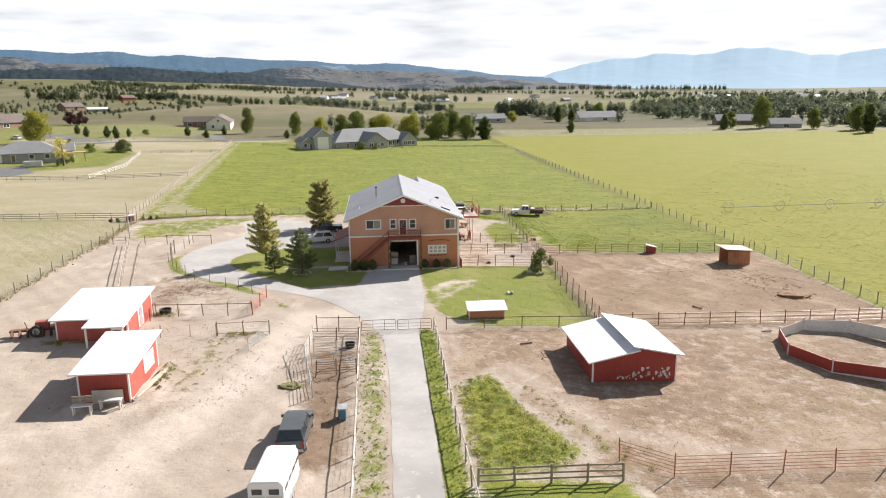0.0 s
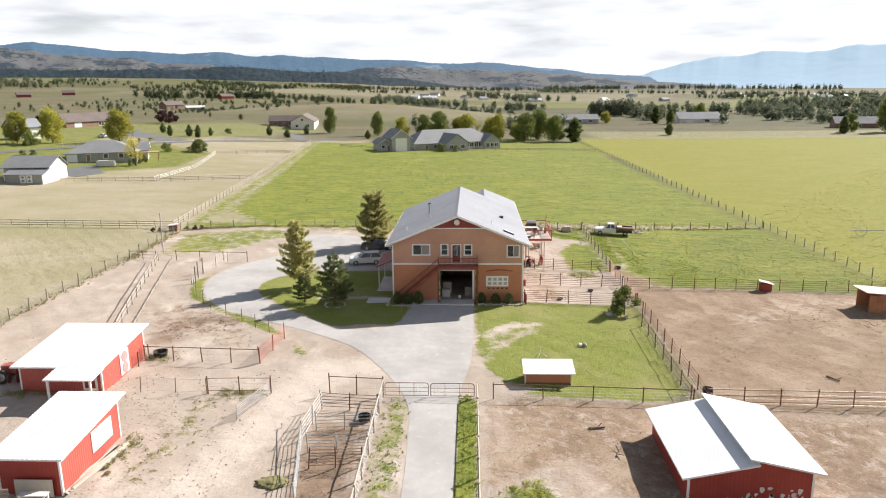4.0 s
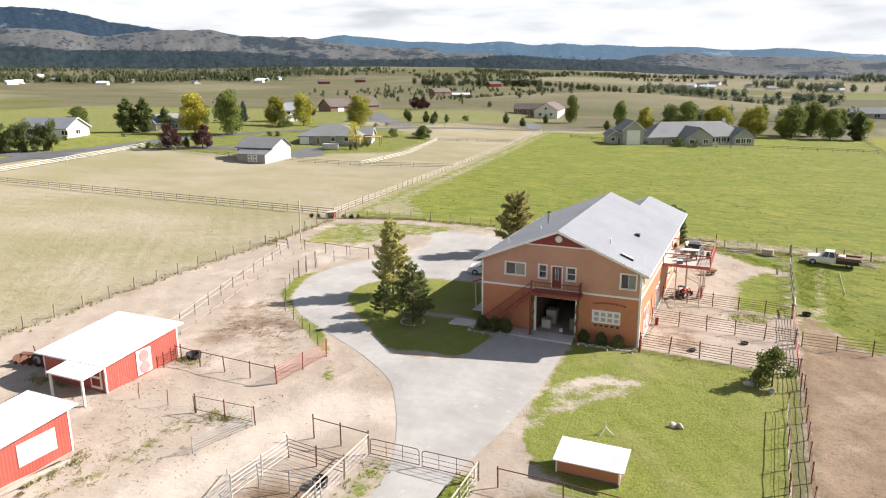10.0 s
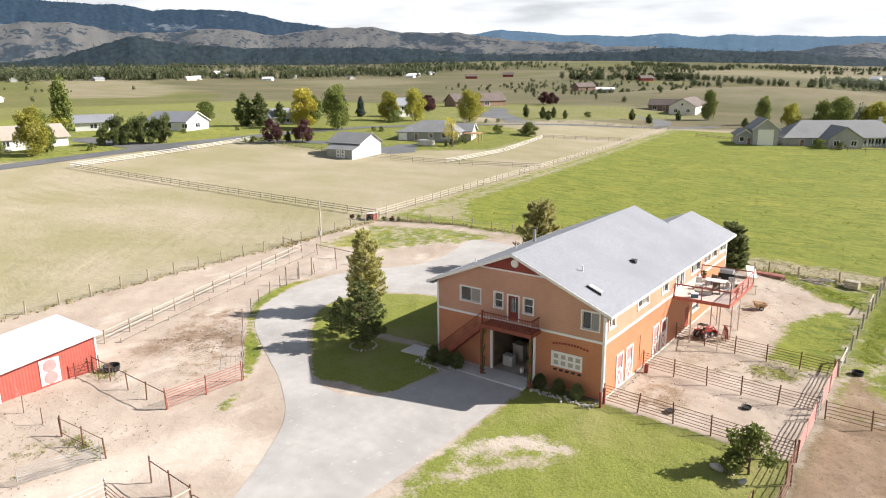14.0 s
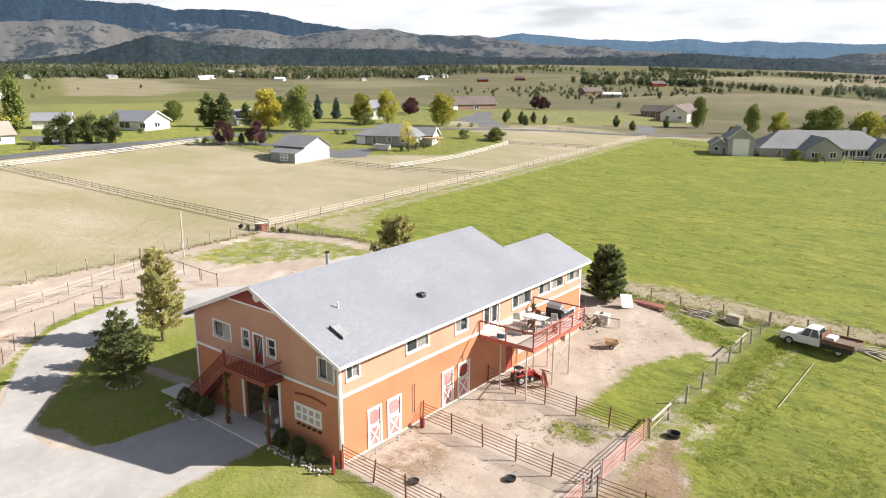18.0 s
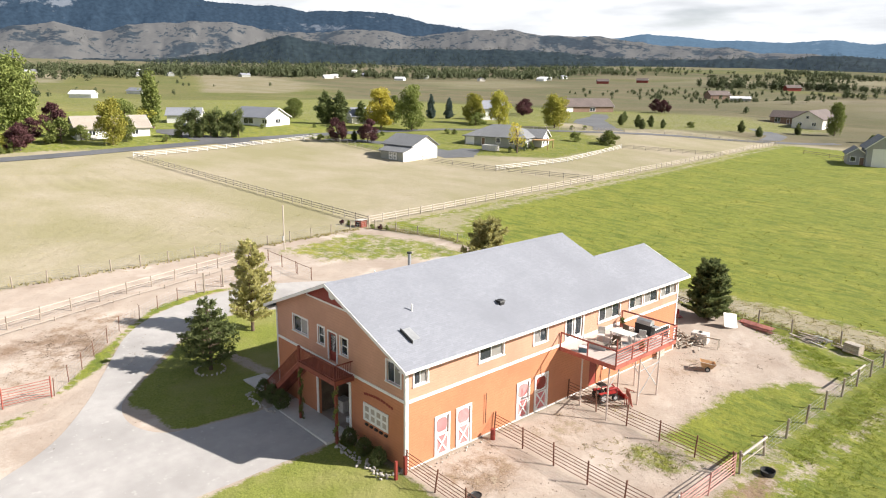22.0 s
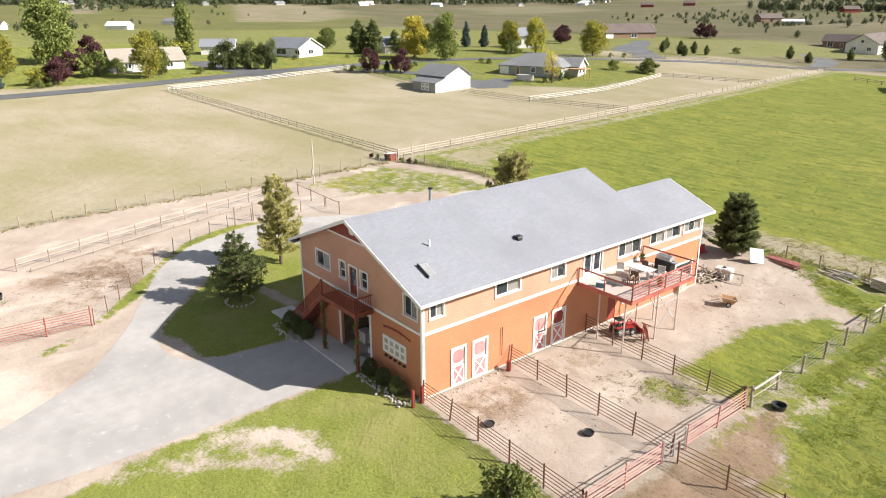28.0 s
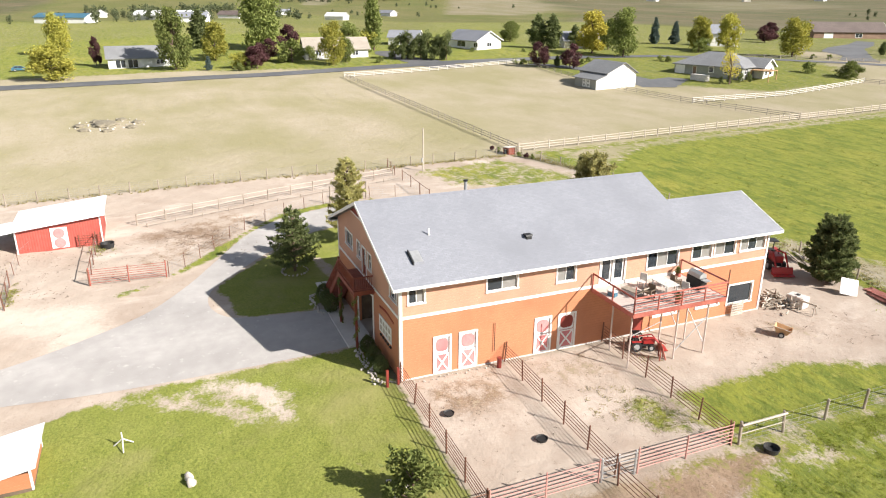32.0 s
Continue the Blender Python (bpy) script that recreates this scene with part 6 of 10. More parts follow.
# ---- sheds in the yard ----
def mono_shed(name, label, x0, x1, y0, y1, z_front, z_back, mats, over=0.45, group=""):
    """A shed whose roof falls towards its front (-y): four walls, corner boards and a thick ribbed roof."""
    g = gz((x0 + x1) / 2, (y0 + y1) / 2)
    s = thing(name, label, "shed", (x0, y0, g), group=group)
    w, d = x1 - x0, y1 - y0
    t = 0.1
    part("front_wall", boxes((0, w, 0, t, -0.3, z_front)), mats[0], s)
    part("back_wall", boxes((0, w, d - t, d, -0.3, z_back)), mats[0], s)
    for xx in (0, w - t):
        bm = bmesh.new()
        a = [bm.verts.new((xx, y, z)) for y, z in ((t, -0.3), (d - t, -0.3), (d - t, z_back), (t, z_front))]
        b_ = [bm.verts.new((xx + t, y, z)) for y, z in ((t, -0.3), (d - t, -0.3), (d - t, z_back), (t, z_front))]
        bm.faces.new(a)
        bm.faces.new(b_[::-1])
        for i in range(4):
            j = (i + 1) % 4
            bm.faces.new((a[i], b_[i], b_[j], a[j]))
        part("side_wall", bm, mats[0] if xx == 0 else mats[1], s)
    k = (z_back - z_front) / d
    bm = bmesh.new()
    ring = [(-over, z_front - over * k + 0.03), (d + over, z_back + over * k + 0.03), (d + over, z_back + over * k + 0.15), (-over, z_front - over * k + 0.15)]
    a = [bm.verts.new((-over, y, z)) for y, z in ring]
    b_ = [bm.verts.new((w + over, y, z)) for y, z in ring]
    bm.faces.new(a)
    bm.faces.new(b_[::-1])
    for i in range(4):
        j = (i + 1) % 4
        bm.faces.new((a[i], b_[i], b_[j], a[j]))
    part("roof", bm, "metal_white", s, "white ribbed steel roof")
    for xx, yy, h in ((-0.03, -0.03, z_front), (w - 0.1, -0.03, z_front), (w - 0.1, d - 0.1, z_back), (-0.03, d - 0.1, z_back)):
        part("corner_board", boxes((xx, xx + 0.13, yy, yy + 0.13, -0.2, h)), "white", s)
    return s


sa = mono_shed("stable", "red steel stable with a white roof and open porch", -42.6, -35.8, -26.2, -18.7, 2.15, 2.95, ("metal_red", "metal_red"), group="red yard sheds")
# porch at the stable's front corner
part("porch_roof", prism(bmesh.new(), [(-0.4, 2.12), (-2.4, 1.9), (-2.4, 2.0), (-0.4, 2.24)], 3.4, 7.3, Matrix(((0, 1, 0, 0), (1, 0, 0, 0), (0, 0, 1, 0), (0, 0, 0, 1)))), "metal_white", sa, "white ribbed porch roof")
for xx in (3.6, 7.0):
    part("porch_post", boxes((xx, xx + 0.15, -2.3, -2.15, -0.4, 1.93)), "white", sa)
d = part("crossbuck_door", boxes((5.2, 6.4, -0.06, -0.01, 0.1, 1.95)), "white", sa, "white framed door with a rounded red panel")
for zz in (0.32, 1.15):
    part("door_panel", boxes((5.36, 6.24, -0.085, -0.062, zz, zz + 0.62), bevel=0.01), "dark_red", d)
d = part("stall_door", boxes((6.81, 6.86, 3.0, 4.5, 0.1, 2.15)), "white", sa, "white door with two round pink panels")
for zz in (0.62, 1.6):
    bm = bmesh.new()
    bmesh.ops.create_cone(bm, cap_ends=True, segments=20, radius1=0.5, radius2=0.5, depth=0.03, matrix=Matrix.Translation((6.88, 3.75, zz)) @ pose(0, 0, 0, 0, 90))
    part("round_panel", bm, "pink", d)
sb = mono_shed("tack_shed", "red steel shed with a white roof beside the yard", -34.9, -30.95, -40.4, -33.1, 2.45, 3.1, ("red_wood", "metal_red"), group="red yard sheds")
part("wall_panel", boxes((3.955, 4.0, 3.6, 6.2, 0.75, 2.2)), "white", sb, "white blank panel")


def bench(x, y, rz, w, label, backrest):
    b_ = thing("bench", label, "bench", (x, y, gz(x, y)), rz, "benches by the tack shed")
    part("seat", boxes((-w / 2, w / 2, -0.25, 0.25, 0.68, 0.76)), "dirty_white", b_)
    for sx in (-1, 1):
        for sy in (-1, 1):
            part("leg", boxes((sx * (w / 2 - 0.12) - 0.05, sx * (w / 2 - 0.12) + 0.05, sy * 0.19 - 0.05, sy * 0.19 + 0.05, -0.05, 0.68)), "dirty_white", b_)
    for k in range(backrest):
        part("back_slat", boxes((-w / 2, w / 2, 0.24, 0.29, 0.85 + 0.2 * k, 1.0 + 0.2 * k)), "post_wood", b_)


bench(-33.9, -42.4, 4, 1.5, "weathered white slatted bench on the dirt", 3)
bench(-32.1, -41.5, 2, 1.7, "white plank bench before the shed wall", 0)
pb = thing("plywood_sheet", "sheet of pale plywood leaning on the shed", "board", (-32.6, -40.62, gz(-32.6, -40.6)))
part("sheet", boxes((-1.2, 1.2, -0.03, 0.0, 0, 1.15)), "plank", pb)
pl = thing("plank_stack", "bleached planks lying along the shed wall", "planks", (-30.5, -37.2, gz(-30.5, -37.2)), 84)
for k in range(9):
    ob = part("plank", boxes((-3.2 + 0.2 * (k % 3), 3.1 - 0.15 * (k % 4), -0.09, 0.09, 0, 0.05)), "plank", pl)
    ob.matrix_basis = pose(0.1 * (k % 2), -0.25 + 0.19 * (k % 4), 0.06 * (k // 4) + 0.02, 0, 0, (k * 37) % 7 - 3)

# gabled run-in barn in the paddock: two roof planes, one lapping the other
bx, by = 7.35, -39.1
rb = thing("run_in_barn", "low red gabled barn with a white roof and peeling front", "barn", (bx, by, gz(11, -35)))
bw, bd, zl, zr, zm, xm = 7.5, 8.6, 2.0, 2.3, 2.95, 3.75
for nm, yy in (("front_wall", 0), ("back_wall", bd - 0.12)):
    part(nm, prism(bmesh.new(), [(0, -0.3), (bw, -0.3), (bw, zr), (xm, zm - 0.05), (0, zl)], yy, yy + 0.12), "red_wood", rb)
part("side_wall", boxes((0, 0.12, 0.12, bd - 0.12, -0.3, zl)), "red_wood", rb)
part("side_wall", boxes((bw - 0.12, bw, 0.12, bd - 0.12, -0.3, zr)), "red_wood", rb)
ml = (zm - 0.15 - zl) / xm
mr = (zm + 0.16 - zr) / (bw - xm)
part("roof", prism(bmesh.new(), [(-0.5, zl - 0.5 * ml), (xm + 0.3, zm - 0.15 + 0.3 * ml), (xm + 0.3, zm - 0.03 + 0.3 * ml), (-0.5, zl - 0.5 * ml + 0.12)], -0.5, bd + 0.4), "metal_white", rb, "dull white ribbed roof")
part("roof", prism(bmesh.new(), [(xm - 0.25, zm + 0.16 + 0.25 * mr), (bw + 0.6, zr - 0.6 * mr), (bw + 0.6, zr - 0.6 * mr + 0.12), (xm - 0.25, zm + 0.28 + 0.25 * mr)], -0.35, bd + 0.5), "metal_white", rb, "bright white ribbed roof")
for xx, h in ((-0.03, zl), (bw - 0.1, zr)):
    part("corner_board", boxes((xx, xx + 0.13, -0.03, 0.1, -0.2, h)), "white", rb)
rng_p = random.Random(4)
for k in range(46):
    u, z = rng_p.uniform(2.2, 7.0), abs(rng_p.gauss(0, 0.5)) * 0.9 + 0.12
    if z > 1.5 or (u < 3.6 and z > 0.5):
        continue
    s = rng_p.uniform(0.03, 0.13) * (1.6 if z > 0.6 else 1)
    part("paint_flake", prism(bmesh.new(), [(u + s * rng_p.uniform(0.5, 1.2) * math.cos(a), z + s * rng_p.uniform(0.6, 1.7) * math.sin(a)) for a in (0.3, 1.3, 2.4, 3.6, 4.6, 5.6)], -0.006, -0.001), "dirty_white", rb)

# small shelter on the lawn
sh = thing("feed_shelter", "small red wooden shelter with a white ribbed roof", "shelter", (-1.35, -22.5, gz(0.5, -21.6)))
for nm, rows in (("front_wall", (0, 3.9, 0, 0.08, 0.12, 0.98)), ("back_wall", (0, 3.9, 1.6, 1.68, 0.12, 1.25)), ("side_wall", (0, 0.08, 0.08, 1.6, 0.12, 1.0)), ("side_wall", (3.82, 3.9, 0.08, 1.6, 0.12, 1.0))):
    part(nm, boxes(rows), "siding_low", sh)
part("floor_frame", boxes((0, 3.9, 0, 1.68, -0.1, 0.12)), "post_dark", sh)
bm = bmesh.new()
ring = [(-0.35, 0.98), (2.0, 1.4), (2.0, 1.46), (-0.35, 1.04)]
a_ = [bm.verts.new((-0.15, y, z)) for y, z in ring]
b_ = [bm.verts.new((4.2, y, z)) for y, z in ring]
bm.faces.new(a_), bm.faces.new(b_[::-1])
for i in range(4):
    bm.faces.new((a_[i], b_[i], b_[(i + 1) % 4], a_[(i + 1) % 4]))
part("roof", bm, "metal_white", sh)
for xx in (-0.03, 3.83):
    part("corner_board", boxes((xx, xx + 0.1, -0.03, 0.09, 0.0, 0.99)), "white", sh)
    part("corner_board", boxes((xx, xx + 0.1, 1.6, 1.71, 0.0, 1.27)), "white", sh)

# open-fronted wooden stall and a tiny hutch in the far paddock
st = thing("loafing_stall", "red-brown wooden open stall with a pale sloping roof", "shed", (39.6, 0.8, gz(41, 2)))
for k in range(12):
    part("plank", boxes((0.28 * k, 0.28 * k + 0.26, 0, 0.05, -0.1, 2.0)), "stall_wood", st)
for k in range(9):
    part("plank", boxes((3.31, 3.36, 0.28 * k + 0.08, 0.28 * k + 0.34, -0.1, 2.05)), "stall_wood", st)
part("back_wall", boxes((0, 3.36, 2.7, 2.76, -0.1, 2.1)), "stall_wood", st)
bm = prism(bmesh.new(), [(-0.5, 2.35), (3.7, 2.05), (3.7, 2.13), (-0.5, 2.43)], -0.3, 3.1)
part("roof", bm, "rail_white", st)
hu = thing("hutch", "little red hutch with a tipped white lid", "hutch", (30.4, 8.2, gz(31, 8)))
part("body", boxes((0, 1.3, 0, 0.9, 0, 0.95)), "red_wood", hu)
part("lid", prism(bmesh.new(), [(-0.2, 1.3), (1.5, 0.85), (1.5, 0.92), (-0.2, 1.37)], -0.15, 1.05), "metal_white", hu)

# round pen of boarded panels
rp = thing("round_pen", "round pen of red boards, white on the inside", "pen", (35.6, -33.3, gz(35.6, -33.3)))
N, R = 9, 6.9
for k in range(N):
    a0, a1 = 2 * math.pi * (k + 0.5) / N, 2 * math.pi * (k + 1.5) / N
    p, q = Vector((R * math.cos(a0), R * math.sin(a0), 0)), Vector((R * math.cos(a1), R * math.sin(a1), 0))
    d_ = (q - p).normalized()
    mm = Matrix(((d_.x, -d_.y, 0, p.x), (d_.y, d_.x, 0, p.y), (0, 0, 1, 0), (0, 0, 0, 1)))
    ln = (q - p).length
    pan = part("panel", boxes((0.05, ln - 0.05, -0.045, 0.0, 0.2, 1.3), m=mm), "red_wood", rp)
    part("inner_lining", boxes((0.05, ln - 0.05, 0.003, 0.03, 0.2, 1.3), m=mm), "dirty_white", pan)
    part("kick_board", boxes((0.0, ln, -0.06, 0.06, -0.1, 0.2), m=mm), "dirty_white", pan)
    part("post", boxes((-0.06, 0.06, -0.07, 0.07, -0.2, 1.5), m=mm), "dirty_white", pan)


# ---- vehicles ----
def wheel(parent, x, y, r, wd=0.22):
    w = part("wheel", rods(((x, y - wd / 2, r), (x, y + wd / 2, r), r), n=16), "black", parent)
    part("rim", rods(((x, y - wd / 2 - 0.012, r), (x, y + wd / 2 + 0.012, r), r * 0.58), n=12), "galv", w)


def car(name, label, x, y, rz, L, W, paint, belt, roof_z, cab, hood, clear=0.32, wheel_r=0.36, group="", bed=None, z=None):
    """cab: x of windscreen foot, roof front, roof back and rear foot; hood: height of the nose."""
    c = thing(name, label, "vehicle", (x, y, gz(x, y) if z is None else z), rz, group)
    bm = prism(bmesh.new(), [(-L / 2, clear), (L / 2, clear), (L / 2, hood - 0.12), (L / 2 - 0.15, hood), (cab[0], belt), (cab[3], belt), (-L / 2 + 0.04, belt if bed is None else bed), (-L / 2, clear + 0.25)], -W / 2, W / 2)
    bmesh.ops.bevel(bm, geom=bm.edges, offset=0.05, segments=2, affect="EDGES")
    part("body", bm, paint, c)
    hw, tw = W / 2 - 0.06, W / 2 - 0.24
    bm = bmesh.new()
    lo = [bm.verts.new((xx, yy, belt - 0.03)) for xx, yy in ((cab[0], -hw), (cab[0], hw), (cab[3], hw), (cab[3], -hw))]
    up = [bm.verts.new((xx, yy, roof_z - 0.03)) for xx, yy in ((cab[1], -tw), (cab[1], tw), (cab[2], tw), (cab[2], -tw))]
    for i in range(4):
        bm.faces.new((lo[i], lo[(i + 1) % 4], up[(i + 1) % 4], up[i]))
    bm.faces.new(up)
    bm.faces.new(lo[::-1])
    part("glasshouse", bm, "glass", c, "dark tinted windows")
    part("roof_panel", boxes((cab[2] - 0.04, cab[1] + 0.04, -tw - 0.03, tw + 0.03, roof_z - 0.06, roof_z), bevel=0.02), paint, c)
    for yy, ty in ((-hw, -tw), (hw, tw)):
        for xl, xt in ((cab[0], cab[1]), (cab[3], cab[2]), ((cab[0] + cab[3]) / 2, (cab[1] + cab[2]) / 2)):
            part("pillar", rods(((xl, yy, belt - 0.03), (xt, ty, roof_z - 0.04), 0.055), n=4), paint, c)
    for sx in (L / 2 - 0.85, -L / 2 + 0.95):
        for sy in (-W / 2 + 0.1, W / 2 - 0.1):
            wheel(c, sx, sy, wheel_r)
    for sy in (-1, 1):
        part("headlight", boxes((L / 2 - 0.06, L / 2 + 0.01, sy * (W / 2 - 0.28) - 0.16, sy * (W / 2 - 0.28) + 0.16, hood - 0.3, hood - 0.14)), "galv", c)
        part("tail_light", boxes((-L / 2 - 0.01, -L / 2 + 0.06, sy * (W / 2 - 0.12) - 0.08, sy * (W / 2 - 0.12) + 0.08, clear + 0.4, clear + 0.75)), "tractor_red", c)
        part("mirror", boxes((cab[0] - 0.1, cab[0] + 0.08, sy * (W / 2 + 0.1) - 0.09, sy * (W / 2 + 0.1) + 0.09, belt, belt + 0.2)), paint, c)
    part("bumper", boxes((L / 2 - 0.02, L / 2 + 0.08, -W / 2 + 0.08, W / 2 - 0.08, clear + 0.02, clear + 0.24)), "black", c)
    part("bumper", boxes((-L / 2 - 0.08, -L / 2 + 0.02, -W / 2 + 0.08, W / 2 - 0.08, clear + 0.02, clear + 0.24)), "galv", c)
    return c


car("suv", "grey estate car hitched to a horse trailer", -17.1, -47.4, 88, 5.3, 1.98, "car_grey", 1.15, 1.82, (1.15, 0.5, -2.2, -2.55), 1.02, group="farm vehicles")
car("suv", "white estate car parked beside the barn", -20.6, 16.6, 190, 4.6, 1.9, "car_white", 1.08, 1.72, (1.05, 0.3, -1.75, -2.2), 0.98, group="farm vehicles")
car("pickup", "black pickup parked behind the white car", -20.0, 25.6, 186, 5.3, 1.9, "car_black", 1.05, 1.66, (1.2, 0.6, -0.7, -0.95), 0.98, bed=1.02, group="farm vehicles")
ft = car("flatbed_truck", "old white truck with a flat bed beside the fence", 18.3, 41.6, 172, 6.0, 1.98, "car_white", 1.2, 1.92, (1.3, 0.85, -0.15, -0.4), 1.12, clear=0.45, wheel_r=0.4, bed=0.9, group="farm vehicles")
part("flat_bed", boxes((-3.4, -0.5, -1.2, 1.2, 0.95, 1.12)), "post_dark", ft)
for sy in (-1, 1):
    part("bed_skirt", boxes((-3.1, -0.5, sy * 1.03 - 0.02, sy * 1.03 + 0.02, 0.46, 0.95)), "black", ft)
part("tail_board", boxes((-3.14, -3.08, -1.0, 1.0, 0.46, 0.95)), "black", ft)
part("bed_rack", boxes((-3.3, -0.55, -1.15, -1.09, 1.12, 1.32), (-3.3, -0.55, 1.09, 1.15, 1.12, 1.32), (-0.62, -0.5, -1.1, 1.1, 1.12, 1.75)), "rust", ft)
part("bed_load", boxes((-1.5, -0.7, -0.7, 0.6, 1.12, 1.42), bevel=0.06), "dirty_white", ft)
tr = thing("horse_trailer", "white horse trailer with rounded roof behind the car", "trailer", (-17.45, -54.9, gz(-17.5, -55)), 85, "farm vehicles")
bm = prism(bmesh.new(), [(-1.05, 0.5), (1.05, 0.5), (1.05, 2.3), (0.85, 2.55), (-0.85, 2.55), (-1.05, 2.3)], -2.45, 1.9, Matrix(((0, 1, 0, 0), (1, 0, 0, 0), (0, 0, 1, 0), (0, 0, 0, 1))))
bmesh.ops.bevel(bm, geom=bm.edges, offset=0.05, segments=2, affect="EDGES")
part("body", bm, "car_white", tr)
part("nose", prism(bmesh.new(), [(-0.98, 0.55), (0.98, 0.55), (0.8, 2.3), (-0.8, 2.3)], 1.9, 2.4, Matrix(((0, 1, 0, 0), (1, 0, 0, 0), (0, 0, 1, 0), (0, 0, 0, 1)))), "car_white", tr)
for yy in (-0.5, 0.5):
    part("rear_window", boxes((-2.47, -2.44, yy - 0.3, yy + 0.3, 1.75, 2.1)), "glass", tr)
    part("rear_door", boxes((-2.465, -2.45, yy - 0.46, yy + 0.46, 0.6, 1.65)), "dirty_white", tr)
for xx in (-2.0, -1.0, 0.0, 1.0):
    part("side_slot", boxes((xx, xx + 0.8, -1.062, -1.048, 1.7, 1.95)), "glass", tr)
for xx in (-1.1, -0.2):
    for yy in (-0.98, 0.98):
        wheel(tr, xx, yy, 0.34)
part("fender", boxes((-1.7, 0.4, -1.12, -1.06, 0.5, 0.82), (-1.7, 0.4, 1.06, 1.12, 0.5, 0.82)), "galv", tr)
part("hitch", rods(((2.4, 0, 0.55), (3.9, 0, 0.55), 0.06)), "black", tr)


# ---- trees ----
def leaf_cards(centres, size, rng, per=1, droop=0.0, squash=1.0):
    """Small bent leaf clumps, two triangles each, at the given centres."""
    n = len(centres) * per
    c = np.repeat(np.asarray(centres), per, 0) + rng.normal(0, size * 0.8, (n, 3))
    a = rng.normal(size=(n, 3))
    a[:, 2] = a[:, 2] * squash - droop
    a /= np.linalg.norm(a, axis=1)[:, None]
    t = rng.normal(size=(n, 3))
    b_ = np.cross(a, t)
    b_ /= np.linalg.norm(b_, axis=1)[:, None] + 1e-9
    s = size * rng.uniform(0.6, 1.4, (n, 1))
    up = np.cross(a, b_) * s * 0.35
    v = np.stack([c - a * s, c + b_ * s * 0.55 + up, c + a * s, c - b_ * s * 0.55 + up], 1).reshape(-1, 3)
    f = np.arange(n * 4).reshape(-1, 4)
    return v, f


def trunk_mesh(name, height, r, limbs, mat="bark", seed=0):
    bm = bmesh.new()
    rng = random.Random(seed)
    prev, pr = Vector((0, 0, -0.3)), r * 1.25
    for k in range(1, 7):
        p = Vector((rng.gauss(0, r * 0.25), rng.gauss(0, r * 0.25), height * k / 6))
        q = r * (1 - 0.14 * k)
        rod(bm, prev, p, pr, 8, q)
        prev, pr = p, q
    for a, b_, rr in limbs:
        rod(bm, a, b_, rr, 5, rr * 0.3)
    return mesh_of(name, bm, mat)


def conifer_meshes(seed, mat, tiers=26, n=6, bare=0.12, spread=1.0, power=0.9, leaf=0.05, per=26):
    """A unit conifer, one high and about half wide: whorls of boughs set with needle sprays, gaps between them."""
    rng = np.random.RandomState(seed)
    centres, limbs = [], []
    for k in range(tiers):
        z = bare + (1 - bare) * (k / tiers) ** 0.92
        reach = 0.30 * spread * (1 - (z - bare) / (1 - bare)) ** power * (0.75 + 0.5 * rng.rand()) + 0.012
        if z < bare + 0.12:
            reach *= 0.55 + 3.4 * (z - bare)
        m_ = n if reach > 0.08 else 4
        for j in range(m_):
            az = 2 * math.pi * (j + rng.rand() * 0.9) / m_ + k * 1.1
            ln = reach * rng.uniform(0.45, 1.25)
            drop = -0.12 * ln + 0.25 * ln * rng.rand() + 0.12 * ln
            end = np.array([math.cos(az) * ln, math.sin(az) * ln, z + drop])
            limbs.append(((0, 0, z), tuple(end), 0.006))
            ts = np.linspace(0.25, 1, max(3, int(per * ln / 0.3)))
            line = np.array([0, 0, z]) + ts[:, None] * (end - np.array([0, 0, z]))
            side = np.array([-math.sin(az), math.cos(az), 0])
            w = 0.22 * ln * (1.1 - ts)
            for s in (-1, 0, 1):
                centres.append(line + s * w[:, None] * side + rng.normal(0, 0.006, line.shape))
    centres.append(np.array([[0, 0, z] for z in np.linspace(0.85, 1.0, 14)]))
    v, f = leaf_cards(np.concatenate(centres), leaf * 0.55, rng, 2, droop=0.1, squash=0.6)
    crown = raw_mesh("crown", v.tolist(), f.tolist(), mat)
    return trunk_mesh("trunk", 0.93, 0.022, limbs[:: 3], seed=seed), crown


def broadleaf_meshes(seed, mat, lobes=26, leaves=4600, bare=0.09, shape=(0.36, 0.36, 0.46), leaf=0.028, tall=0.0):
    """A unit broadleaf tree: limbs that carry uneven clumps of leaves, with gaps."""
    rng = np.random.RandomState(seed)
    lobe, rad, limbs = [], [], []
    for k in range(lobes):
        up_ = (k + rng.rand()) / lobes
        az = rng.uniform(0, 6.283)
        out_ = shape[0] * (1 - ((up_ - 0.36) / 0.68) ** 2) ** 0.5 * rng.uniform(0.25, 0.8) ** 0.7
        p = np.array([out_ * math.cos(az), out_ * math.sin(az), bare + 0.06 + (2 * shape[2] - 0.14) * up_])
        lobe.append(p)
        rad.append(rng.uniform(0.1, 0.2) * (shape[0] / 0.36) ** 0.6)
        limbs.append(((0, 0, min(p[2] * 0.7, 0.6)), tuple(p), 0.012))
    pts = []
    for p, r in zip(lobe, rad):
        n = leaves // lobes
        d = rng.normal(size=(n, 3))
        d /= np.linalg.norm(d, axis=1)[:, None]
        pts.append(p + d * r * rng.uniform(0.55, 1.08, (n, 1)) * np.array([1, 1, 0.9 + tall]))
    v, f = leaf_cards(np.concatenate(pts), leaf, rng)
    crown = raw_mesh("crown", v.tolist(), f.tolist(), mat)
    return trunk_mesh("trunk", bare + shape[2] * 0.9, 0.025, limbs, seed=seed), crown


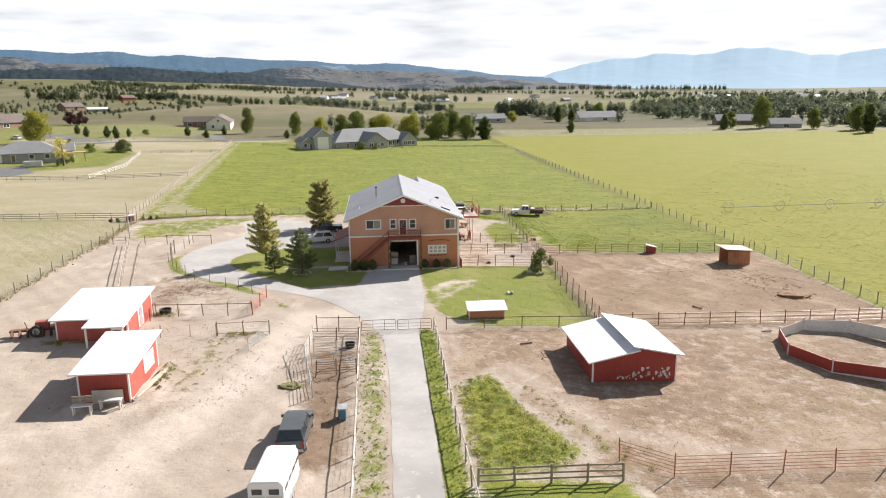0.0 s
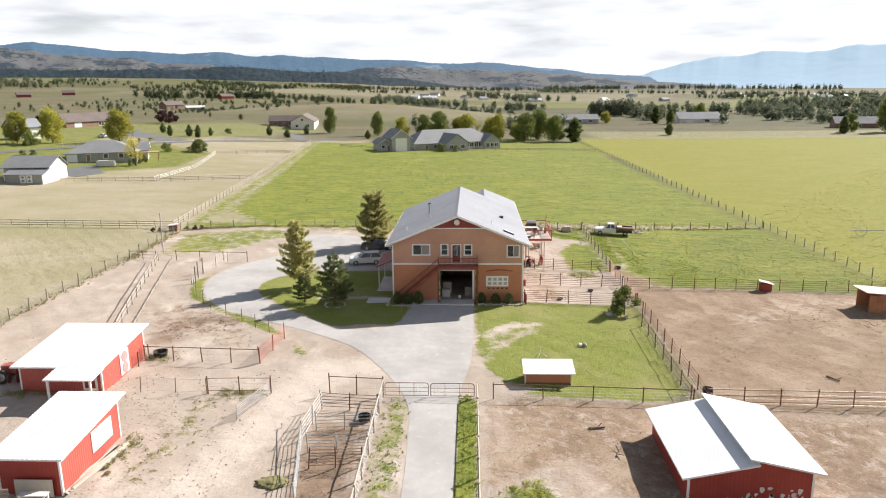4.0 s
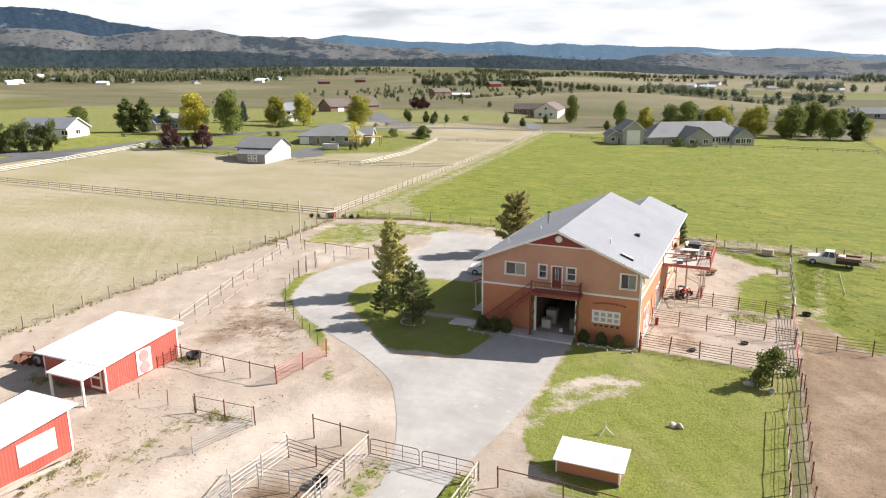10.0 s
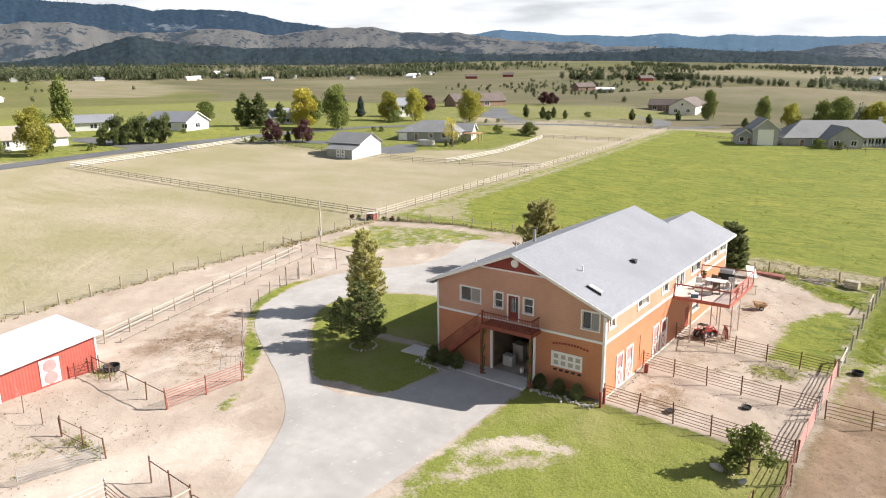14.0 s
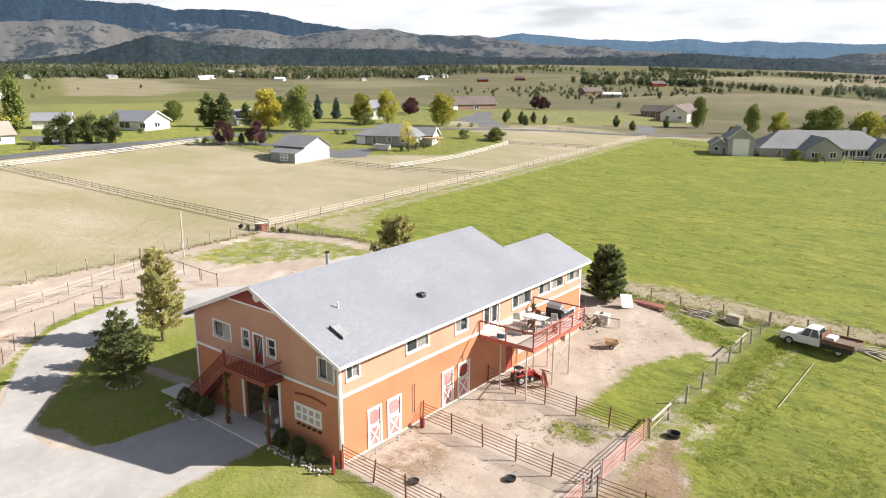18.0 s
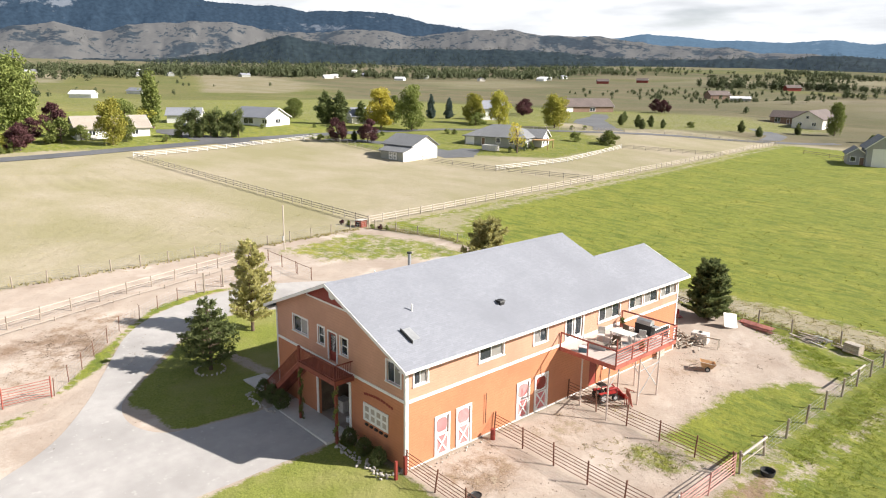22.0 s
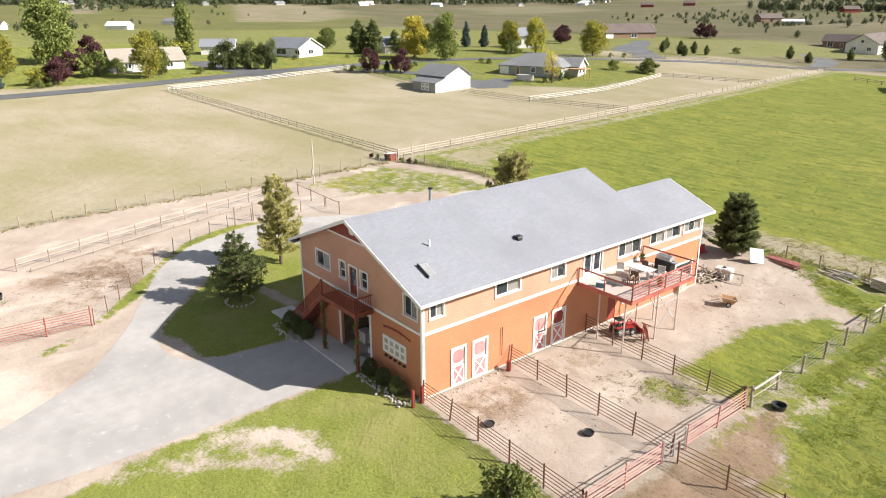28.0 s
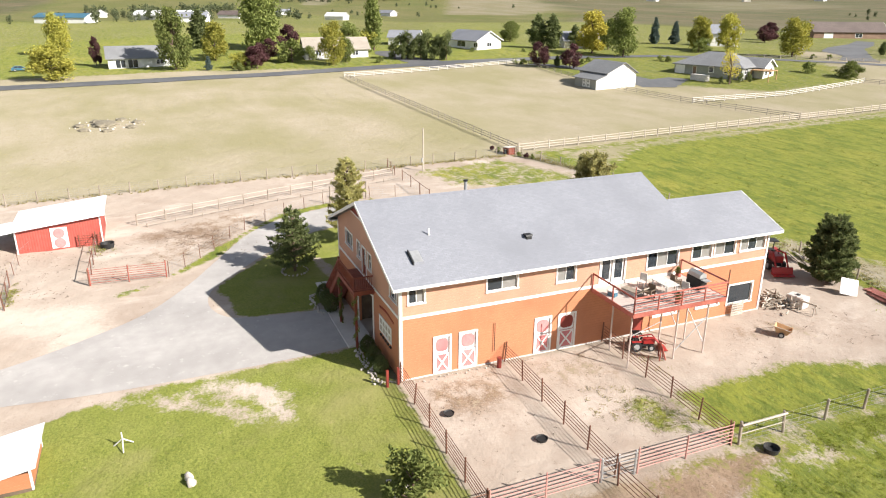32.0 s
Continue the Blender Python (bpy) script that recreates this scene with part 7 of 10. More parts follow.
def pine_meshes(seed, mat, whorls=11, n=6, bare=0.12, reach=0.33, power=0.75, tuft=26, needle=0.034, lift=0.3, ragged_=0.25):
    """A unit pine, one high: spaced whorls of rising boughs, each with side shoots that end in brushes of needles."""
    rng = np.random.RandomState(seed)
    limbs, tips, ways = [], [], []
    for k in range(whorls):
        z = bare + (0.97 - bare) * (k / whorls) ** 0.95 + rng.normal(0, 0.008)
        ln0 = reach * max(0.05, 1 - (z - bare) / (1 - bare)) ** power * (0.8 if k == 0 else 1.0)
        m_ = n if ln0 > 0.1 else 4
        for j in range(m_):
            az = 2 * math.pi * (j + rng.uniform(-0.3, 0.3)) / m_ + k * 0.9
            ln = ln0 * rng.uniform(1 - 2 * ragged_, 1 + ragged_)
            up_ = lift * rng.uniform(0.2, 1.3)
            a = np.array([0, 0, z])
            d = np.array([math.cos(az), math.sin(az), up_])
            limbs.append((tuple(a), tuple(a + d * ln), 0.008))
            side = np.array([-math.sin(az), math.cos(az), 0.15])
            for t in np.arange(0.28, 1.01, 0.12 if ln > 0.15 else 0.24):
                base = a + d * ln * t + np.array([0, 0, 0.1 * ln * t * t])
                for s_ in (-1, 0, 1):
                    shoot = s_ * side * 0.34 * ln * (1.2 - t) + d * 0.05
                    tips.append(base + shoot + rng.normal(0, 0.006, 3))
                    w = d * 0.6 + s_ * side * 0.7 + np.array([0, 0, 0.35])
                    ways.append(w / np.linalg.norm(w))
    for z in np.linspace(0.88, 1.0, 6):
        tips.append(np.array([0, 0, z]))
        ways.append(np.array([0, 0, 1.0]))
    c, w = np.repeat(np.array(tips), tuft, 0), np.repeat(np.array(ways), tuft, 0)
    a = w * 0.55 + rng.normal(0, 0.55, c.shape)
    a /= np.linalg.norm(a, axis=1)[:, None]
    b_ = np.cross(a, rng.normal(size=c.shape))
    b_ /= np.linalg.norm(b_, axis=1)[:, None] + 1e-9
    ln = needle * rng.uniform(0.6, 1.3, (len(c), 1))
    c = c - w * needle * rng.uniform(0, 0.9, (len(c), 1))
    v = np.stack([c, c + a * ln * 0.5 + b_ * ln * 0.17, c + a * ln, c + a * ln * 0.5 - b_ * ln * 0.17], 1).reshape(-1, 3)
    crown = raw_mesh("crown", v.tolist(), np.arange(len(v)).reshape(-1, 4).tolist(), mat)
    return trunk_mesh("trunk", 0.93, 0.022, limbs, seed=seed), crown


TREES = {
    "pine_a": pine_meshes(3, "pine_light", whorls=17, bare=0.13, reach=0.3, power=0.8, n=6, tuft=14, needle=0.032, lift=0.35),
    "pine_b": pine_meshes(5, "pine", whorls=10, bare=0.12, reach=0.38, power=0.95, n=6, tuft=9, needle=0.042, lift=0.3, ragged_=0.24),
    "pine_c": pine_meshes(8, "pine", whorls=17, bare=0.05, reach=0.33, power=0.5, n=9, tuft=20, needle=0.04, lift=0.5, ragged_=0.12),
    "pine_d": pine_meshes(14, "pine_light", whorls=12, bare=0.08, reach=0.34, power=0.5, n=7, tuft=13, needle=0.044, lift=0.4),
    "spruce": conifer_meshes(9, "spruce", tiers=18, bare=0.04, spread=0.9, n=6, leaf=0.07, per=14),
    "dark_pine": conifer_meshes(12, "pine", tiers=16, bare=0.06, spread=1.1, power=0.7, n=6, leaf=0.08, per=14),
    "broad": broadleaf_meshes(21, "leaf"),
    "broad_yg": broadleaf_meshes(22, "leaf_yg"),
    "yellow": broadleaf_meshes(23, "leaf_yellow", lobes=20, shape=(0.3, 0.3, 0.47)),
    "burgundy": broadleaf_meshes(24, "leaf_burgundy", lobes=16, shape=(0.36, 0.36, 0.44)),
    "poplar": broadleaf_meshes(25, "leaf", lobes=26, leaves=3200, bare=0.08, shape=(0.15, 0.15, 0.45), tall=0.4),
    "cottonwood": broadleaf_meshes(26, "leaf", lobes=40, leaves=8000, bare=0.06, shape=(0.26, 0.26, 0.45), leaf=0.024),
    "bush": broadleaf_meshes(27, "leaf", lobes=11, leaves=1700, bare=0.05, shape=(0.42, 0.42, 0.42), leaf=0.04),
    "bush_yg": broadleaf_meshes(28, "leaf_yg", lobes=12, leaves=1700, bare=0.05, shape=(0.44, 0.44, 0.42), leaf=0.04),
    "thin_yellow": broadleaf_meshes(29, "leaf_yellow", lobes=13, leaves=900, bare=0.22, shape=(0.24, 0.24, 0.38), leaf=0.02),
    "juniper": broadleaf_meshes(30, "pine", lobes=14, leaves=1800, bare=0.03, shape=(0.3, 0.3, 0.46), leaf=0.035),
}
LABELS = {
    "pine_a": ("tall light green pine on the lawn", "pine tree"), "pine_b": ("dense dark green pine ringed with stones", "pine tree"), "pine_d": ("bushy light pine beside the yard", "pine tree"), "pine_c": ("bushy green pine beside the yard", "pine tree"),
    "spruce": ("blue-grey spruce by a neighbouring house", "spruce tree"), "dark_pine": ("dark green pine in a neighbouring garden", "pine tree"), "broad": ("round green leafy tree", "tree"),
    "broad_yg": ("leafy tree turning yellow-green", "tree"), "yellow": ("bright yellow autumn tree", "tree"), "burgundy": ("dark burgundy-leaved ornamental tree", "tree"),
    "poplar": ("tall narrow green poplar", "poplar tree"), "cottonwood": ("huge full green cottonwood", "tree"), "bush": ("rounded green garden shrub", "shrub"), "bush_yg": ("rounded yellow-green garden shrub", "shrub"),
    "thin_yellow": ("slender tree with thin yellow leaves", "tree"), "juniper": ("dense dark juniper in a row", "shrub"),
}


def land_z(x, y):
    """Height of the drawn land, knolls included."""
    return gz(x, y) + float(relief_z(x, y))


def tree(kind, x, y, height, width, turn=None, label=None, group=""):
    """Plant one tree; width is that of the whole crown."""
    base = {"yellow": 0.72, "poplar": 0.36, "cottonwood": 0.62, "juniper": 0.72, "thin_yellow": 0.56}.get(kind, 0.62 if "pine" in kind or kind == "spruce" else 0.86)
    s = width / (height * base)
    rz = (x * 37 + y * 53) % 360 if turn is None else turn
    name = LABELS[kind][1].replace(" ", "_")
    t = thing(name, label or LABELS[kind][0], LABELS[kind][1], (x, y, land_z(x, y) - 0.05), rz, group, (height * s, height * s, height))
    trunk, crown = TREES[kind]
    link("trunk", trunk, t)
    link("crown", crown, t)
    return t


tree("pine_a", -27.0, 4.0, 8.7, 4.6)
tree("pine_b", -25.0, -1.6, 3.6, 2.6, 70, label="small young pine beside the dark pine")
tree("pine_b", -21.3, -2.6, 6.2, 4.1)
tree("pine_d", -20.8, 28.3, 8.7, 4.8, label="bushy light green pine behind the barn")
tree("pine_c", -2.0, 40.4, 6.1, 3.8, label="dark green pine behind the barn yard")
tree("bush", 11.0, -3.2, 3.5, 3.2, label="open leafy shrub at the corner of the lawn")
NEIGHBOUR_TREES = [
    ("cottonwood", -230.2, 27.3, 23.8, 14.7), ("burgundy", -206.7, 32.6, 10.4, 8.5), ("burgundy", -198, 24.3, 7.2, 7.7), ("broad_yg", -181.3, 41.6, 12.5, 9.2), ("broad", -185.4, 46.5, 7.6, 5.7), ("poplar", -208.4, 62.9, 18.4, 5.4), ("broad", -204.5, 52.9, 10.1, 8.2),
    ("bush_yg", -209.2, 60.5, 7.2, 9), ("broad", -222, 123.9, 7.7, 8.6), ("dark_pine", -193.1, 119.8, 11.2, 6.9), ("dark_pine", -188.7, 123.2, 11.2, 6.9), ("dark_pine", -188.5, 132.5, 7.7, 5.2), ("burgundy", -149.9, 96.2, 7.5, 6.5), ("burgundy", -144.9, 103.4, 7.1, 6.5),
    ("yellow", -170.6, 127.9, 13, 10.4), ("broad", -158.2, 131.7, 14.9, 10.5), ("broad", -179.9, 141.1, 10.3, 7.7), ("spruce", -198, 175.5, 9.9, 4.7), ("spruce", -194.5, 182.4, 8.6, 4.5), ("broad_yg", -171.3, 173.8, 11.2, 9.5), ("broad_yg", -160.1, 177.2, 12.5, 9),
    ("bush", -162.7, 168.6, 5.2, 6), ("broad_yg", -138.6, 184.1, 12, 11.2), ("burgundy", -202.6, 239.4, 7.7, 9.4), ("burgundy", -191.4, 226.5, 6.9, 7.7), ("thin_yellow", -105.2, 126.6, 9.1, 5.8), ("bush", -100.3, 164.5, 4.8, 7), ("burgundy", -185.9, 329.5, 7.7, 8.2),
    ("burgundy", -178, 326.5, 7.3, 7.3), ("broad", -81, 297, 13.5, 8), ("broad_yg", -177, -35, 9, 12.5), ("broad_yg", -246.5, -38.8, 13.8, 9.8), ("burgundy", -210, -26, 9, 4), ("broad", -188.8, -4, 17, 11), ("broad_yg", -206, 9.1, 11.7, 8.8),
    ("dark_pine", -241.3, 7.6, 13, 8.4), ("bush", -217.4, 10.5, 5.8, 7.7), ("bush_yg", -184.3, 13.7, 5, 6), ("burgundy", -181.9, 18.6, 6.9, 7.9), ("spruce", -183.6, 4.9, 4, 2.6), ("broad", -54, 283, 12, 7), ("broad", 34, 328, 9.3, 7.4),
    ("broad", 43, 342, 9, 7.4), ("broad_yg", 52, 315, 6.5, 5), ("dark_pine", 101, 314, 6.5, 4.6), ("broad_yg", 2, 262, 9, 9), ("broad_yg", -12, 270, 10, 10), ("broad", -30, 275, 11, 9), ("broad_yg", 16, 270, 8, 8), ("poplar", 8, 285, 12, 4),
    ("broad", 222, 324, 19, 13), ("broad", 206, 330, 10, 8), ("dark_pine", 196, 318, 9, 6), ("broad", 246, 308, 12, 9), ("broad", 262, 292, 14, 12), ("poplar", 272, 300, 15, 6), ("dark_pine", 255, 272, 15, 8), ("broad", 160, 452, 13, 12),
    ("dark_pine", 122, 428, 12, 7), ("dark_pine", 130, 420, 10, 6), ("broad_yg", 88, 430, 8, 8), ("dark_pine", -56, 262, 4, 3), ("dark_pine", -135.4, 222.2, 4.3, 2.6), ("dark_pine", -125.4, 228, 4.3, 2.6), ("bush", -118.7, 246.8, 2.7, 3.5), ("dark_pine", -92.2, 251.1, 3.8, 2.9),
]
NEIGHBOUR_TREES += [("broad", -22, 262, 13, 11), ("broad_yg", -8, 254, 12, 11), ("broad_yg", 5, 256, 12, 11), ("broad", 19, 260, 13, 12), ("broad", 33, 262, 12, 12), ("dark_pine", 43, 266, 11, 8), ("broad", 27, 276, 14, 12), ("broad_yg", -40, 268, 10, 8), ("bush", -18, 196, 3.4, 4), ("bush", -12, 197, 2.6, 2.8)]
for x, y, hh in ((-146.8, 241.5, 4.3), (-125.9, 219.6, 4.7), (-119.4, 212.4, 3.9), (-119.5, 227.1, 3.5), (-102.6, 258, 4.7), (-90.9, 284.2, 4.5), (-97, 263.6, 1.5), (-105.7, 133.5, 2.7), (-106, 131, 2.5), (-105.9, 127.2, 2.3), (-106.2, 124.6, 2.1), (-149.5, 101.8, 3.1)):
    NEIGHBOUR_TREES.append(("dark_pine" if hh > 3 else "juniper", x, y, hh, hh * 0.62))
for x, y, hh in ((-161, 165.2, 4.3), (-131.7, 185.8, 1.7), (-129.2, 190.1, 1.7), (-142.8, 137.2, 1.9), (-145.8, 136.7, 1.8), (-110.2, 159.5, 3.3), (-104.7, 171.3, 2.7), (-160, 93.1, 1.8), (-156.9, 94.4, 2), (-156.1, 97.6, 1.7), (-155.9, 99.3, 1.8), (-152.7, 103.6, 1.7), (-149.5, 110.8, 1.8), (-153.6, 115.5, 1.6), (-180.5, 16.7, 3), (-179.2, 12.9, 2.6), (-192, 31, 7.7), (-210.4, 60.3, 5.4), (-204.6, 57.8, 5.5), (-194.9, 37, 4.8), (-178.8, 55.7, 2.3), (-194.8, 85.7, 1.8), (-189.9, 92.5, 1.6), (-183.1, 108.7, 1.4)):
    NEIGHBOUR_TREES.append(("bush" if (x + y) % 3 else "bush_yg", x, y, hh, hh * 1.15))
for row in NEIGHBOUR_TREES:
    tree(*row, group="garden trees across the valley floor")
for k in range(9):
    tree("juniper", -184.2 + 1.12 * k, 62.6 + 1.76 * k, 7 + 1.2 * ((k * 7) % 3), 4.7, group="juniper row by the drive")


# ---- woods and hedges far off, too many to count ----
HEART = np.array([(a, b_, c) for a in (-1, 1) for b_ in (-1, 1) for c in (-1, 1)]) * 0.5
HEART_FACES = np.array([(0, 1, 3, 2), (4, 6, 7, 5), (0, 4, 5, 1), (2, 3, 7, 6), (0, 2, 6, 4), (1, 5, 7, 3)])


def far_trees(name, label, spots, mat, quads=46, seed=1):
    """Joined crowns of many distant trees: (x, y, height, width)."""
    rng = np.random.RandomState(seed)
    vs, fs, k0 = [], [], 0
    for x, y, h, w, *foot in spots:
        z = foot[0] if foot else land_z(x, y)
        d = rng.normal(size=(quads, 3))
        d /= np.linalg.norm(d, axis=1)[:, None]
        taper = rng.uniform(0.5, 1.0)
        c = d * np.array([w * 0.42, w * 0.42, h * 0.46]) * rng.uniform(0.5, 1.0, (quads, 1))
        c[:, :2] *= (1 - taper * 0.7 * (c[:, 2:] / h + 0.4).clip(0, 1))
        c += np.array([x, y, z + h * 0.44])
        v, f = leaf_cards(c, 0.1 * (w * w * h) ** (1 / 3), rng)
        if quads < 30:  # loose pines on the hills
            vs.append(v)
            fs.append(f + k0)
            k0 += len(v)
            continue
        heart = HEART * rng.uniform(0.75, 1.15, (8, 1)) * np.array([w * 0.3, w * 0.3, h * 0.34]) + np.array([x, y, z + h * 0.4])
        vs += [v, heart]
        fs += [f + k0, HEART_FACES + k0 + len(v)]
        k0 += len(v) + 8
    me = raw_mesh(name, np.concatenate(vs).tolist(), np.concatenate(fs).tolist(), mat)
    return tagged(new(name, me), label, "woods", kind="stuff")


rng = np.random.RandomState(44)


def band_spots(phi0, phi1, r0, r1, n, h=(7, 16), clump=0):
    out = []
    while len(out) < n:
        ph, r = radians(rng.uniform(phi0, phi1)), rng.uniform(r0, r1)
        x, y = r * math.sin(ph), r * math.cos(ph)
        if not clump:
            hh = rng.uniform(*h)
            out.append((x, y, hh, hh * rng.uniform(0.7, 1.3)))
        else:
            tilt, ln = rng.uniform(-0.5, 0.5), rng.uniform(10, clump)
            for _ in range(int(rng.uniform(4, 16))):
                s = rng.normal(0, ln)
                hh = rng.uniform(*h)
                out.append((x + s * math.cos(tilt - ph) + rng.normal(0, 7), y + s * math.sin(tilt - ph) + rng.normal(0, 7), hh, hh * rng.uniform(0.65, 1.3)))
    return out


def belt(path, n, h=(8, 14), spread=10.0, slim=1.0):
    """Trees in uneven groups along a line across the country."""
    out, gaps = [], rng.uniform(0, 1, 40)
    while len(out) < n:
        t = rng.uniform(0, len(path) - 1)
        if gaps[int(t / (len(path) - 1) * 39.9)] < 0.22:
            continue
        k = min(int(t), len(path) - 2)
        (ax, ay), (bx_, by_) = path[k], path[k + 1]
        hh = rng.uniform(*h)
        out.append((ax + (bx_ - ax) * (t - k) + rng.normal(0, spread), ay + (by_ - ay) * (t - k) + rng.normal(0, spread), hh, hh * slim * rng.uniform(0.65, 1.15)))
    return out


def grove(x, y, rx, ry, n, h=(8, 14), slim=1.0):
    out = []
    for _ in range(n):
        hh = rng.uniform(*h)
        out.append((x + rng.normal(0, rx), y + rng.normal(0, ry), hh, hh * slim * rng.uniform(0.7, 1.2)))
    return out


def wooded(pts, lo, hi, n, phi, h, keep=0.0):
    """Trees rooted on a hill: between two heights of its face, within a span of bearings."""
    P, R, X, Y, Z = pts
    ok = np.argwhere((R > lo) & (R < hi) & (P > radians(phi[0])) & (P < radians(phi[1])) & (fbm(P * 60, R * 3, 7, 4) > keep))
    sel = ok[rng.randint(len(ok), size=n)]
    out = []
    for a, c in sel:
        hh = rng.uniform(*h)
        out.append((X[a, c] + rng.normal(0, 5), Y[a, c] + rng.normal(0, 5), hh, hh * rng.uniform(0.45, 0.8), Z[a, c] - 1.5))
    return out


scrub = belt([(-339, 560), (-400, 700), (-380, 830)], 70, (3, 6.5), 45) + belt([(-161, 420), (-215, 520), (-300, 640)], 60, (2.5, 5.5), 26) + belt([(-420, 620), (-330, 760), (-250, 830)], 60, (3, 6), 32)
far_trees("scrub_hillside", "scattered orchard bushes on the brown slope", scrub, "leaf_far", 90, 2)
far_trees("far_woods", "dark trees round the log barns on the slope", grove(-410, 905, 26, 12, 26, (9, 15)) + grove(-340, 940, 24, 10, 26, (9, 15)) + belt([(-346, 1043), (-272, 961), (-200, 900)], 26, (7, 11), 7) + belt([(-250, 800), (-216, 899), (-120, 880)], 30, (6, 10), 8), "leaf_far", 110, 3)
far_trees("far_woods", "thick belt of trees at the foot of the wooded ridge", belt([(-1420, -60), (-1340, 217), (-1220, 473), (-1200, 700)], 300, (11, 20), 45) + belt([(-1200, 700), (-1063, 902), (-1010, 1100), (-940, 1330)], 220, (10, 16), 36) + grove(-1150, 640, 40, 40, 40, (14, 22)) + grove(-1060, 330, 30, 40, 26, (12, 20)) + grove(-1000, 200, 26, 30, 16, (9, 14)), "leaf_far", 70, 4)
far_trees("far_woods", "trees round farms under the ridge", belt([(-1500, 200), (-1420, 520), (-1330, 820)], 230, (10, 17), 60) + belt([(-1280, 1000), (-1120, 1250), (-900, 1480)], 210, (9, 15), 50), "leaf_far", 44, 6)
far_trees("far_woods", "tree rows between the distant fields", belt([(-700, 1330), (-560, 1420), (-424, 1500)], 60, (8, 12), 14) + belt([(-660, 1745), (-515, 1621), (-424, 1559)], 80, (8, 12), 16) + belt([(-620, 1180), (-500, 1230), (-402, 1260)], 46, (7, 12), 16) + belt([(-380, 1720), (-150, 1760), (60, 1800), (260, 1850)], 170, (9, 14), 20) + belt([(-240, 1450), (-100, 1500)], 20, (7, 11), 12), "leaf_far", 44, 9)
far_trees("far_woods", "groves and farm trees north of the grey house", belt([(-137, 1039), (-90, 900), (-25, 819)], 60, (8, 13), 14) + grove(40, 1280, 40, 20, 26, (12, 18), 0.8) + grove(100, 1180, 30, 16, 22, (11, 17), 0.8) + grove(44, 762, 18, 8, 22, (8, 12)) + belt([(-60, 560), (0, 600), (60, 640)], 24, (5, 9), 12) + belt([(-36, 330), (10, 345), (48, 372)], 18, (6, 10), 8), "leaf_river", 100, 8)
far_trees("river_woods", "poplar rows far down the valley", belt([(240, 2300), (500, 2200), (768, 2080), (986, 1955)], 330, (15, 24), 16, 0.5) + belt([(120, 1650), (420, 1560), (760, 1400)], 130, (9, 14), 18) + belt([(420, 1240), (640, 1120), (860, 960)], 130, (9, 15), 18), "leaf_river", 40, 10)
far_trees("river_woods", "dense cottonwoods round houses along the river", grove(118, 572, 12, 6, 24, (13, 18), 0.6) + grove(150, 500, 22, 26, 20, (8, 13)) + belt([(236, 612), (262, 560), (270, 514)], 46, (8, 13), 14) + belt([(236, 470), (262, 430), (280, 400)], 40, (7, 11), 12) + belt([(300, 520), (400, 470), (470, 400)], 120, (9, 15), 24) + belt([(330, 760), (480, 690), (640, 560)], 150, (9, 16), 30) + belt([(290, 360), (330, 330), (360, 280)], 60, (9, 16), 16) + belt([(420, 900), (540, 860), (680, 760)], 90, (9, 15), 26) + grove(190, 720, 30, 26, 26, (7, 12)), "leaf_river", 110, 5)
far_trees("far_woods", "bushes and small trees in the fields behind the houses", belt([(-560, 130), (-700, 250), (-850, 420)], 12, (3, 6), 40) + belt([(-520, -20), (-640, 20), (-780, 60)], 60, (6, 11), 24) + grove(-560, 90, 30, 20, 12, (6, 10)) + belt([(-400, -40), (-430, 10), (-480, 30)], 16, (5, 9), 14), "leaf_far", 100, 11)
far_trees("far_woods", "dark woodland apron below the wooded ridge", band_spots(-86, -38, 1340, 1880, 620, (9, 17), 46) + band_spots(-38, -8, 1560, 1900, 260, (9, 14), 60), "leaf_far", 34, 12)
far_trees("pine_forest", "pines in front of the low ridge", band_spots(-70, -36, 1740, 2050, 700, (10, 16), 70), "pine_far", 14, 19)
far_trees("pine_forest", "dark pine forest on the low ridge", wooded(RIDGE_PTS, 0.12, 1.05, 4200, (-68, -12), (8, 13), -0.5) + wooded(RIDGE_PTS, 0.02, 0.3, 900, (-84, -20), (8, 13), -0.2), "pine_far", 14, 7)
far_trees("pine_forest", "scattered pines on the tan foothills", wooded(HILL_PTS, 0.15, 1.0, 900, (-84, 8), (9, 15), 0.55) + wooded(HILL_PTS, 0.1, 1.0, 260, (-84, 8), (8, 13), -2), "pine_far", 12, 17)
far_trees("pine_forest", "pines along the crest of the dark mountain", wooded(DARK_PTS, 0.9, 1.02, 1100, (-84, -36), (8, 13), -2), "pine_far", 10, 18)


